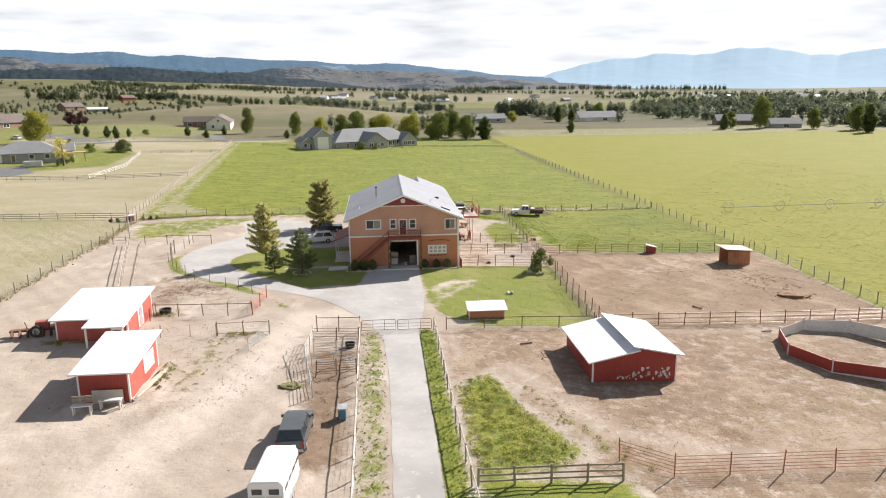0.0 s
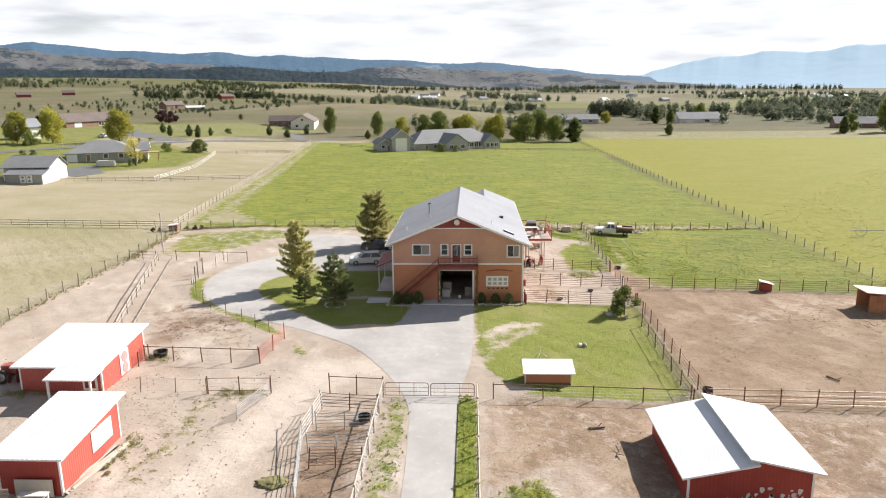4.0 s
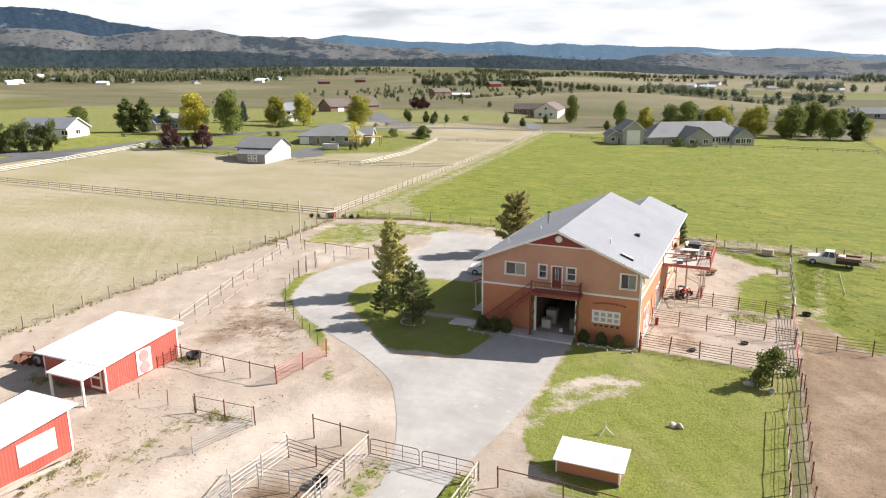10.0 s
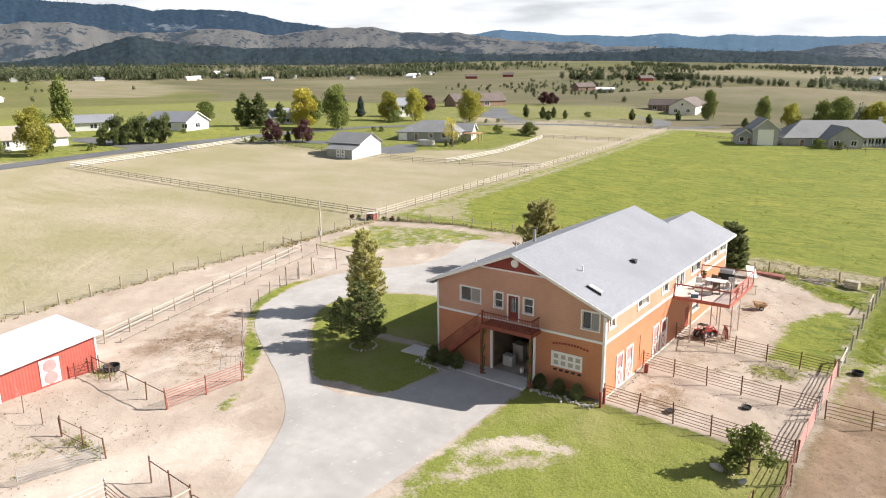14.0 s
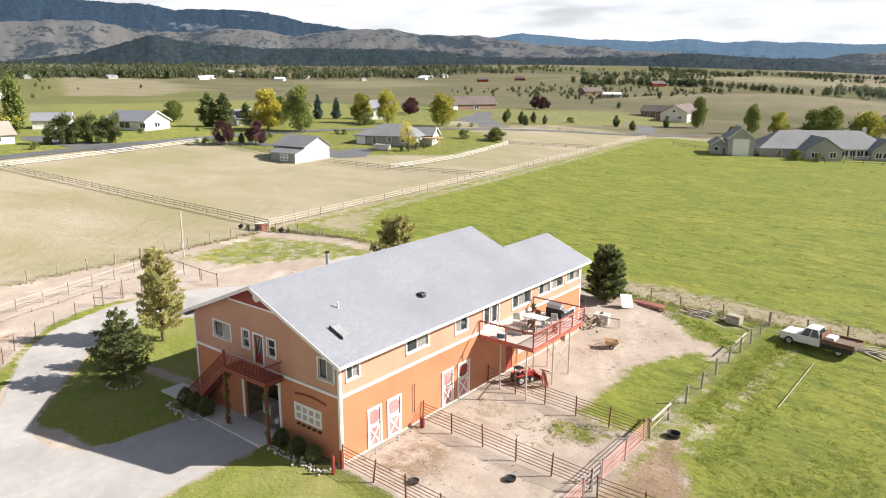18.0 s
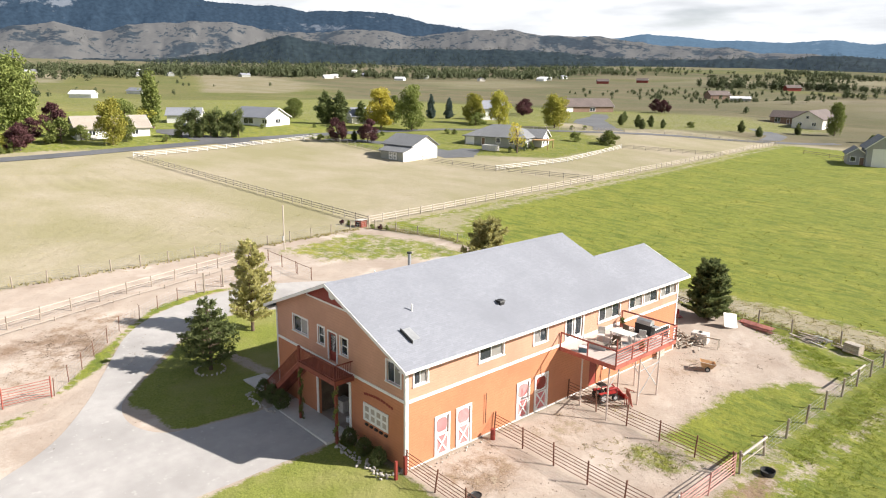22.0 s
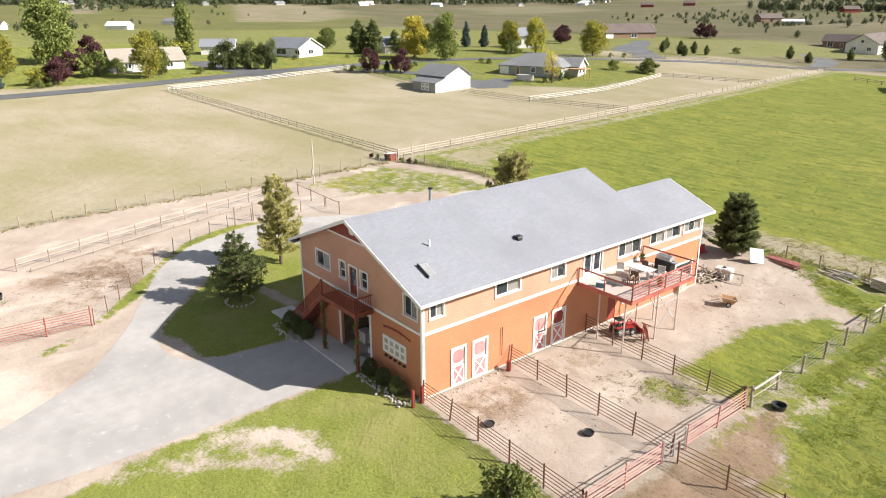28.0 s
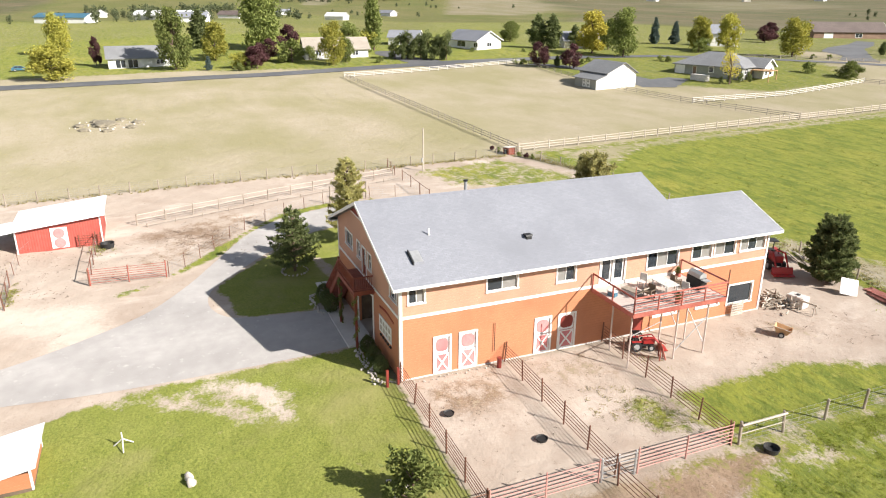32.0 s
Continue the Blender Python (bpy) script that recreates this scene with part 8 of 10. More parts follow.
# ---- neighbouring houses ----
def house(name, label, cx, cy, rz, L, W, wall_h, roof_h, wall, roof, hip=False, fronts=(), sides=(), ends=(), chimney=None, base=None, over=0.6, trim="white", group="", cat="house"):
    """A house: ridge along its length. fronts, sides, ends: (u, z, width, height, kind) openings on its -y wall, +x end and -x end."""
    h = thing(name, label, cat, (cx, cy, (land_z(cx, cy) if base is None else base) - 0.1), rz, group)
    part("wall", boxes((-L / 2, L / 2, -W / 2, W / 2, -0.8, wall_h)), wall, h)
    if not hip:
        for sx in (-1, 1):
            a, b_ = (L / 2 - 0.2, L / 2) if sx > 0 else (-L / 2, -L / 2 + 0.2)
            part("gable", prism(bmesh.new(), [(-W / 2, wall_h), (W / 2, wall_h), (0, wall_h + roof_h)], a, b_, RIGHT), wall, h)
    k = roof_h / (W / 2)
    e, t = over, 0.18
    bm = bmesh.new()
    if hip:
        inset = min(W / 2, L / 2 - 0.3)
        lo = [bm.verts.new((sx * (L / 2 + e), sy * (W / 2 + e), wall_h - e * k + t)) for sx, sy in ((-1, -1), (1, -1), (1, 1), (-1, 1))]
        lw = [bm.verts.new((v.co.x, v.co.y, v.co.z - t)) for v in lo]
        r0, r1 = bm.verts.new((-(L / 2 - inset), 0, wall_h + roof_h + t)), bm.verts.new((L / 2 - inset, 0, wall_h + roof_h + t))
        bm.faces.new((lo[0], lo[1], r1, r0)), bm.faces.new((lo[2], lo[3], r0, r1)), bm.faces.new((lo[1], lo[2], r1)), bm.faces.new((lo[3], lo[0], r0))
        for i in range(4):
            bm.faces.new((lw[i], lw[(i + 1) % 4], lo[(i + 1) % 4], lo[i]))
        bm.faces.new(lw[::-1])
        part("roof", bm, roof, h)
    else:
        for s in (-1, 1):
            prof = [(0, wall_h + roof_h + t), (s * (W / 2 + e), wall_h - e * k + t), (s * (W / 2 + e), wall_h - e * k), (0, wall_h + roof_h)]
            part("roof", prism(bmesh.new(), prof, -L / 2 - e, L / 2 + e, RIGHT), roof, h)
            bg = prism(bmesh.new(), [(0, wall_h + roof_h + t + 0.01), (s * (W / 2 + e + 0.02), wall_h - e * k + t + 0.01), (s * (W / 2 + e + 0.02), wall_h - e * k - 0.08), (0, wall_h + roof_h - 0.1)], L / 2 + e, L / 2 + e + 0.05, RIGHT)
            part("bargeboard", bg, trim, h)
    front = Matrix(((1, 0, 0, 0), (0, -1, 0, -W / 2), (0, 0, 1, 0), (0, 0, 0, 1)))
    right = Matrix(((0, 1, 0, L / 2), (1, 0, 0, 0), (0, 0, 1, 0), (0, 0, 0, 1)))
    leftm = Matrix(((0, -1, 0, -L / 2), (1, 0, 0, 0), (0, 0, 1, 0), (0, 0, 0, 1)))
    for mm, rows in ((front, fronts), (right, sides), (leftm, ends)):
        for u, z, w, hh, kind in rows:
            f = 0.17 if kind == "w" else 0.12
            o = part({"w": "window", "d": "door", "g": "garage_door"}[kind], boxes((u - w / 2 - f, u + w / 2 + f, 0.004, 0.05, z - f, z + hh + f), m=mm), trim, h)
            inner = (u - w / 2, u + w / 2, 0.052, 0.06, z, z + hh)
            part({"w": "pane", "d": "leaf", "g": "leaf"}[kind], boxes(inner, m=mm), {"w": "glass", "d": "wall_brown", "g": "white"}[kind], o)
            if kind == "w" and w > 1.3:
                part("mullion", boxes((u - 0.07, u + 0.07, 0.062, 0.08, z, z + hh), m=mm), trim, o)
    if chimney:
        part("chimney", boxes((chimney[0] - 0.5, chimney[0] + 0.5, chimney[1] - 0.4, chimney[1] + 0.4, wall_h, wall_h + roof_h + 1.0)), "concrete", h)
    return h


gh = "houses across the pastures"
nbn = thing("metal_barn", "white gabled barn with a grey lean-to and crossbuck doors", "barn", (-122.4, 89.2, gz(-116, 95)), 4, gh)
BARN_END = [(3.2, -0.8), (12.4, -0.8), (12.4, 3.5), (8.4, 5.9), (3.2, 3.6)]
for a, b_ in ((11.0, 11.2), (0.0, 0.2)):
    part("gable_wall", prism(bmesh.new(), BARN_END, a, b_, RIGHT), "wall_white", nbn)
part("front_wall", boxes((0.2, 11.0, 3.2, 3.4, -0.8, 3.55)), "wall_sage", nbn)
part("back_wall", boxes((0.2, 11.0, 12.2, 12.4, -0.8, 3.5)), "wall_white", nbn)
part("roof", prism(bmesh.new(), [(2.7, 3.38), (8.4, 5.92), (8.4, 6.08), (2.7, 3.54)], -0.5, 11.7, RIGHT), "shingle_dark", nbn)
part("roof", prism(bmesh.new(), [(12.9, 3.22), (8.4, 5.92), (8.4, 6.08), (12.9, 3.38)], -0.5, 11.7, RIGHT), "shingle_dark", nbn)
LEAN_END = [(0, -0.8), (3.2, -0.8), (3.2, 3.2), (0, 2.2)]
for a, b_ in ((11.0, 11.2), (2.4, 2.6)):
    part("lean_to_wall", prism(bmesh.new(), LEAN_END, a, b_, RIGHT), "wall_white" if a > 5 else "wall_sage", nbn)
part("lean_to_front", boxes((2.6, 11.0, 0, 0.2, -0.8, 2.2)), "wall_sage", nbn)
part("lean_to_roof", prism(bmesh.new(), [(-0.5, 2.02), (3.2, 3.2), (3.2, 3.34), (-0.5, 2.16)], 1.9, 11.7, RIGHT), "shingle_dark", nbn)
for u in (6.4, 8.0):
    d = part("crossbuck_door", boxes((u - 0.68, u + 0.68, -0.06, -0.005, 0.05, 2.0)), "white", nbn)
    for zz in (0.2, 1.1):
        part("door_panel", prism(bmesh.new(), [(u, zz), (u + 0.5, zz + 0.37), (u, zz + 0.74), (u - 0.5, zz + 0.37)], -0.08, -0.062), "wall_sage", d)
part("side_door", boxes((11.204, 11.25, 4.6, 5.5, 0, 2.0)), "dirty_white", nbn)
house("ranch_house", "grey-green house with a hipped grey roof", -119.2, 135.5, 21, 19.5, 13, 2.7, 3.0, "wall_sage", "shingle_dark", True, [(-8.0, 0, 2.6, 2.2, "g"), (-3.6, 0.05, 1, 2.1, "d"), (1.2, 0.9, 1.2, 1.3, "w"), (5.4, 0.9, 1.2, 1.3, "w"), (8.2, 0.9, 1.0, 1.3, "w")], [(-4, 0.9, 1.5, 1.3, "w"), (0, 0.05, 1.8, 2.1, "w")], group=gh)
house("house_wing", "white gabled wing with a porch beside the grey-green house", -112.4, 142.4, 21, 7, 7, 2.7, 2.0, "wall_white", "shingle_dark", False, [(0, 0.9, 1.6, 1.2, "w")], [(-1.5, 0.6, 1.2, 1.6, "w"), (1.5, 0.6, 1.2, 1.6, "w")], group=gh)
pg = thing("patio_cover", "tan timber patio cover beside the house", "pergola", (-106.6, 139.4, gz(-106.6, 139.4)), 21)
part("cover", boxes((-2.6, 2.6, -2.6, 2.6, 2.4, 2.58)), "new_wood", pg)
for sx in (-2.4, 2.4):
    for sy in (-2.4, 2.4):
        part("post", boxes((sx - 0.1, sx + 0.1, sy - 0.1, sy + 0.1, -0.3, 2.4)), "new_wood", pg)
ut = thing("utility_box", "white fenced utility box by the drive", "box", (-112.6, 123.4, gz(-112.6, 123.4)), 10)
part("box", boxes((-2.4, 2.4, -0.9, 0.9, -0.1, 1.5), bevel=0.05), "dirty_white", ut)
house("house", "beige house with a brown roof on the rise", -103.9, 337.6, 98, 34, 13, 4.0, 3.7, "wall_beige", "shingle_brown", False, [(-6, 0.8, 2.2, 1.6, "w"), (2, 0.8, 2.2, 1.6, "w"), (8, 0, 2.8, 2.4, "g")], [], [(-3, 1, 1.5, 1.4, "w"), (3, 1, 1.5, 1.4, "w"), (0, 4.3, 1.1, 1.1, "w")], group=gh)
house("house_wing", "brown stone wing with a dark roof", -116.6, 340.2, 8, 16.8, 9.9, 3.2, 2.8, "wall_brown", "shingle_brown", False, [(-5, 0.6, 2.2, 2.2, "w"), (0, 0.1, 1.2, 2.1, "d"), (4, 0.6, 2.2, 2.2, "w")], group=gh)
house("garage", "tall grey gabled garage with a big white door", -35.8, 201.6, -66, 12, 7.4, 5.3, 3.0, "wall_grey", "shingle_dark", False, [(3, 3.4, 1.2, 1.2, "w")], [(0, 0, 4.4, 4.9, "g")], group=gh)
house("garage_lean_to", "low grey side wing of the tall garage", -41.4, 200.2, -66, 9, 4.4, 3.2, 1.5, "wall_grey", "shingle_dark", False, [], [(-0.9, 1.1, 1.2, 1.2, "w"), (1.3, 0.05, 1.0, 2.1, "d")], group=gh)
house("house", "long grey house with white windows and grey roof", -16, 214.3, 30, 37, 14, 3.0, 4.6, "wall_grey", "shingle_dark", True, [(-13, 0.05, 1.1, 2.1, "d"), (-9, 0.9, 1.6, 1.3, "w")] + [(3.2 + 2.1 * k, 0.3, 1.6, 2.1, "w") for k in range(5)] + [(15, 0.8, 1.4, 1.4, "w")], chimney=(13, 1), group=gh)
house("house_wing", "grey gabled wing with white windows", -15, 207, 120, 13, 10, 3.0, 3.4, "wall_grey", "shingle_dark", False, [], [], [(-2.5, 0.9, 1.5, 1.4, "w"), (2.5, 0.9, 1.5, 1.4, "w")], group=gh)
house("house_wing", "grey gabled end wing with a broad window", -0.5, 219, 120, 11, 8, 3.0, 3.0, "wall_grey", "shingle_dark", False, [], [], [(-2, 0.7, 1.5, 1.5, "w"), (0, 0.7, 1.5, 1.5, "w"), (2, 0.7, 1.5, 1.5, "w")], group=gh)
ptr = thing("patio_rail", "white slatted patio railing along the grey house", "railing", (-6.5, 209.6, gz(-6.5, 209.6)), 30)
part("top_rail", boxes((-5, 6, -0.05, 0.05, 0.95, 1.05)), "white", ptr)
for k in range(23):
    part("slat", boxes((-5 + 0.5 * k - 0.05, -5 + 0.5 * k + 0.05, -0.03, 0.03, -0.1, 0.95)), "white", ptr)
house("house", "white house with a tan hipped roof", -200, 46.7, 84, 20.5, 12.1, 2.8, 3.2, "wall_white", "shingle_tan", False, [(-6, 0.8, 1.6, 1.3, "w"), (6, 0.8, 1.6, 1.3, "w")], [], [(0, 0.8, 2, 1.3, "w")], group=gh)
house("house", "low white house half hidden by junipers", -222.6, 79.8, 60, 11.2, 8.7, 2.8, 2.2, "wall_white", "shingle", False, [(0, 0.8, 2, 1.3, "w"), (5, 0, 3, 2.2, "g")], group=gh)
house("house", "white house with a grey roof and porch", -203, 99, 15, 17.3, 11.3, 2.9, 3.0, "wall_white", "shingle", False, [(-8, 0.8, 2, 1.3, "w"), (0, 0.6, 4.5, 1.8, "w"), (8, 0.8, 2, 1.3, "w")], [(0, 0.8, 2, 1.3, "w")], group=gh)
house("house", "white house with two garage doors beside the road", -205.1, -13, 92, 18.9, 12, 2.8, 3.0, "wall_white", "shingle_dark", False, [(-6, 0, 2.6, 2.2, "w"), (-2.6, 0, 2.6, 2.2, "w"), (5, 0.9, 2, 1.2, "w")], group=gh)
house("house", "beige house behind the yellow tree", -191.1, 136.8, 70, 13.8, 9.5, 2.8, 2.8, "wall_beige", "shingle", False, [(0, 0.8, 2, 1.3, "w")], group=gh)
house("house", "white two-storey house among the trees", -183.3, 196.1, 60, 10.3, 7.7, 5.0, 2.8, "wall_white", "shingle", False, [(0, 3, 2, 1.3, "w")], group=gh)
house("house", "long brown-roofed house with a stone front", -212.5, 297.4, 66, 33.7, 12.4, 3.2, 4.0, "wall_brown", "shingle_brown", False, [(-10, 0, 4, 2.5, "g"), (4, 0.6, 3, 1.8, "w")], [(0, 0.8, 3, 1.8, "w")], group=gh)
house("house", "brown log house on the hillside", -322, 666, 60, 22, 12, 4, 4, "wall_brown", "shingle_brown", False, [(0, 1, 3, 1.6, "w")], group=gh)
house("shed", "long shed with a pale metal roof", -291, 651, 30, 18, 8, 2.6, 1.6, "wall_sage", "metal_white", False, group=gh, cat="shed")
house("house", "beige house with a dark roof beyond the hayfield", 154, 440, 6, 30, 14, 3.2, 4.2, "wall_beige", "shingle_dark", False, [(-8, 0, 5, 2.4, "g"), (5, 0.8, 3, 1.6, "w")], group=gh)
house("house", "grey-blue house with white windows beyond the hayfield", 67, 424, 4, 27, 12, 3.0, 3.0, "wall_grey", "shingle_dark", False, [(-8, 0.8, 2.5, 1.6, "w"), (0, 0.6, 3, 2, "w"), (8, 0.8, 2.5, 1.6, "w")], group=gh)
house("house", "dark-roofed house beside the river trees", 227, 368, -10, 24, 12, 3.0, 3.6, "wall_brown", "shingle_dark", False, [(0, 0.6, 4, 1.8, "w")], group=gh)
house("house", "low house with a dark roof beside the river trees", 238, 326, -10, 18, 10, 2.8, 3.0, "wall_grey", "shingle_dark", False, [(0, 0.6, 3, 1.6, "w")], group=gh)
house("shed", "long shed with a bright blue roof", -423, -49, 60, 30, 12, 3.2, 2.0, "wall_white", "car_blue", False, group=gh, cat="shed")
hr = random.Random(17)
for x, y in ((-481, 22), (-549, 55), (-678, 117), (-455, -5), (-520, 130), (-600, 60), (-400, 15), (-640, 210), (-560, -40)):
    house("house", "small white house on the far side of the valley", x, y, hr.uniform(0, 180), hr.uniform(12, 20), 9, 3, 2.4, "wall_white", hr.choice(("shingle", "metal_white", "shingle_brown")), group="far farmhouses")
for k in range(46):
    ph, r = radians(hr.uniform(-80, -38) if k % 2 else hr.uniform(-8, 36)), hr.uniform(1120, 1420) + (160 if k % 4 == 1 else 0)
    house("house", "distant farmhouse among trees", r * math.sin(ph), r * math.cos(ph), hr.uniform(0, 180), hr.uniform(12, 24), 10, 3.4, 3, hr.choice(("wall_white", "wall_white", "wall_beige", "wall_sage")), hr.choice(("shingle", "metal_white", "shingle_dark")), group="far farmhouses")
for x, y, rz in ((-347, 906, 50), (-648, 929, 40), (-628, 1010, 30)):
    house("red_barn", "dark red barn on the open slope", x, y, rz, 18, 11, 4, 3.4, "dark_red", "shingle_brown", group=gh, cat="barn")
car("parked_car", "blue car parked on the lawn across the road", -204, -46, 100, 4.6, 1.8, "car_blue", 1.0, 1.5, (1.0, 0.4, -1.3, -1.9), 0.9)
car("parked_car", "white car at the house across the lane", -157.5, 208.2, 150, 4.8, 1.8, "car_white", 1.0, 1.55, (1.0, 0.4, -1.5, -2.0), 0.9)
car("parked_car", "dark car on the drive behind the junipers", -203.5, 72.2, 150, 4.8, 1.9, "car_grey", 1.05, 1.6, (1.0, 0.4, -1.5, -2.1), 0.95)


# ---- things about the barn ----
def clipped_mesh():
    """A unit clipped shrub: an egg of small leaves over a short stem."""
    rc = np.random.RandomState(77)
    d = rc.normal(size=(1500, 3))
    d /= np.linalg.norm(d, axis=1)[:, None]
    d *= rc.uniform(0.8, 1.03, (1500, 1))
    taper = 1 - 0.3 * np.clip(d[:, 2], -0.2, 1)
    c = np.stack([d[:, 0] * 0.5 * taper, d[:, 1] * 0.5 * taper, 0.48 + 0.48 * d[:, 2]], 1)
    v, f = leaf_cards(c, 0.05, rc)
    return raw_mesh("foliage", v.tolist(), f.tolist(), "pine")


CLIPPED = clipped_mesh()


def ball_shrub(x, y, r, h):
    s = thing("shrub", "clipped dark green shrub beside the barn wall", "shrub", (x, y, gz(x, y)), (x * 90) % 360, "clipped shrubs", (r * 2, r * 2, h))
    link("stem", TREES["juniper"][0], s)
    link("foliage", CLIPPED, s)


for x, y in ((-14.3, -0.95), (-13.1, -0.95), (-11.9, -0.9)):
    ball_shrub(x, y - 0.7, 0.56, 1.45)
for x, y in ((-4.75, -0.8), (-3.15, -0.8), (-1.65, -0.8)):
    ball_shrub(x, y, 0.5, 1.2)


def stone_mesh(seed):
    bm = bmesh.new()
    bmesh.ops.create_icosphere(bm, subdivisions=2, radius=0.5)
    r = random.Random(seed)
    off = Vector((r.uniform(0, 9), r.uniform(0, 9), r.uniform(0, 9)))
    for v in bm.verts:
        v.co *= 0.75 + 0.5 * noise.noise(v.co * 1.6 + off)
        v.co.z *= 0.65
    return mesh_of("stone", bm, "boulder", True)


STONES = [stone_mesh(k) for k in range(4)]


def stones(name, label, spots, size):
    g = thing(name, label, "stones", (*spots[0], gz(*spots[0])))
    r = random.Random(len(spots))
    for k, (x, y) in enumerate(spots):
        ob = link("stone", STONES[k % 4], g)
        s = size * r.uniform(0.6, 1.3)
        ob.matrix_basis = Matrix.LocRotScale((x - spots[0][0], y - spots[0][1], gz(x, y) - gz(*spots[0]) + 0.05), Euler((r.uniform(0, 1), r.uniform(0, 1), r.uniform(0, 6))), (s, s, s))


r = random.Random(2)
stones("stone_edging", "pale stones edging the bed at the barn front", [(-5.2 + 0.19 * k, -1.55 + r.gauss(0, 0.12)) for k in range(27)] + [(-5.2 + 0.17 * k, -1.3 + r.gauss(0, 0.1)) for k in range(31)] + [(-0.1 + r.gauss(0, 0.14), -1.2 + 0.16 * k) for k in range(9)], 0.25)
stones("stone_edging", "pale stones edging the bed by the stair", [(-15.4 + 0.15 * k, -2.5 + r.gauss(0, 0.14)) for k in range(26)] + [(-15.5 + r.gauss(0, 0.12), -2.4 + 0.17 * k) for k in range(8)], 0.26)
stones("stone_ring", "ring of pale stones round the dark pine", [(-21.3 + 1.15 * math.cos(a / 3.2), -2.6 + 1.15 * math.sin(a / 3.2)) for a in range(20)], 0.3)
stones("boulder_group", "pale boulders under the lawn shrub", [(9.7, -3.1), (10.1, -3.9), (9.3, -3.7), (10.9, -4.4)], 0.95)
stones("field_boulder", "single pale boulder on the lawn", [(4.6, -13.4), (5.1, -13.3)], 0.62)
stones("scattered_stones", "small stones along the stall wall", [(0.35 + abs(r.gauss(0, 0.2)), 0.8 + 0.3 * k) for k in range(30)], 0.16)

def vine(x, y, z0, z1, label):
    v_ = thing("climbing_vine", label, "vine", (x, y, z0), group="vines on the balcony posts")
    rv = np.random.RandomState(int(abs(x) * 10))
    zz = rv.uniform(0, z1 - z0, 240)
    aa = zz * 5 + rv.normal(0, 0.5, 240)
    cc = np.stack([0.12 * np.cos(aa), 0.12 * np.sin(aa), zz], 1)
    vv, ff = leaf_cards(cc, 0.07, rv, 2)
    link("leaves", raw_mesh("leaves", vv.tolist(), ff.tolist(), "leaf"), v_)
    bm_ = bmesh.new()
    for k in range(24):
        a0, a1 = k * (z1 - z0) / 24, (k + 1) * (z1 - z0) / 24
        rod(bm_, (0.1 * math.cos(a0 * 5), 0.1 * math.sin(a0 * 5), a0), (0.1 * math.cos(a1 * 5), 0.1 * math.sin(a1 * 5), a1), 0.015, 4)
    part("stem", bm_, "bark", v_)


vine(-9.5, -1.42, 0.02, 4.2, "green vine climbing a balcony post")
vine(-5.3, -1.42, 0.02, 4.2, "green vine climbing a balcony post")

# doorway clutter
bk = thing("bucket", "white plastic bucket in the barn doorway", "bucket", (-7.3, 0.9, 0))
part("pail", rods(((0, 0, 0), (0, 0, 0.4), 0.17), n=14), "white", bk)
for x, y, w, d_, h, m_ in ((-8.9, 1.6, 0.9, 0.7, 0.9, "dirty_white"), (-8.8, 3.2, 1.0, 0.9, 1.4, "plank"), (-6.3, 2.6, 0.8, 1.6, 1.1, "post_wood")):
    o = thing("feed_bin", "pale feed bin standing inside the barn", "bin", (x, y, 0))
    part("bin", boxes((-w / 2, w / 2, -d_ / 2, d_ / 2, 0, h), bevel=0.04), m_, o)
    part("lid", boxes((-w / 2 - 0.03, w / 2 + 0.03, -d_ / 2 - 0.03, d_ / 2 + 0.03, h + 0.002, h + 0.06)), m_, o)
hy = thing("water_hydrant", "red hydrant post at the stall wall", "hydrant", (0.7, 6.8, gz(0.7, 6.8)))
part("barrel", rods(((0, 0, 0), (0, 0, 0.75), 0.16), n=10), "dark_red", hy)
for x, y in ((0.25, -0.25), (0.3, -1.0)):
    o = thing("gate_hinge_post", "dark red post at the barn corner", "post", (x, y, gz(x, y)))
    part("post", boxes((-0.08, 0.08, -0.08, 0.08, -0.2, 1.2)), "dark_red", o)
pp = thing("antenna_pipe", "thin dark conduit standing on the stall wall", "pipe", (0.1, 6.7, 0))
part("pipe", rods(((0, 0, 0.9), (0, 0, 3.0), 0.025)), "black", pp)


def tub(x, y, rr, h, label, mat="black"):
    o = thing("tub", label, "tub", (x, y, gz(x, y)))
    bm = bmesh.new()
    n = 18
    rings = [[bm.verts.new((q * math.cos(2 * math.pi * k / n), q * math.sin(2 * math.pi * k / n), z)) for k in range(n)] for q, z in ((rr * 0.85, 0), (rr, h), (rr * 0.93, h), (rr * 0.8, 0.08))]
    for a, b_ in zip(rings, rings[1:]):
        for k in range(n):
            bm.faces.new((a[k], a[(k + 1) % n], b_[(k + 1) % n], b_[k]))
    bm.faces.new(rings[-1])
    part("shell", bm, mat, o)


tub(14.3, 17.1, 0.46, 0.32, "black rubber water tub on the grass")
tub(-34.5, -18.3, 0.66, 0.5, "large black stock trough by the stable")
tub(8.7, 5.5, 0.36, 0.16, "old tyre feeder lying in the pen")
tub(4.5, 1.5, 0.34, 0.14, "old tyre feeder lying in the pen")
tub(13.35, -24.2, 0.42, 1.0, "dark barrel at the fence corner")
tub(-13.9, -29.8, 0.5, 0.45, "black tub in the stock pen")
bb = thing("barrel", "pale blue plastic barrel beside the pen", "barrel", (-13.9, -44.6, gz(-14, -44.6)))
part("drum", boxes((-0.3, 0.3, -0.45, 0.45, 0, 0.9), bevel=0.1), "car_blue", bb)
part("crate", boxes((-0.35, 0.35, -0.5, 0.5, 0.91, 1.0)), "galv", bb)

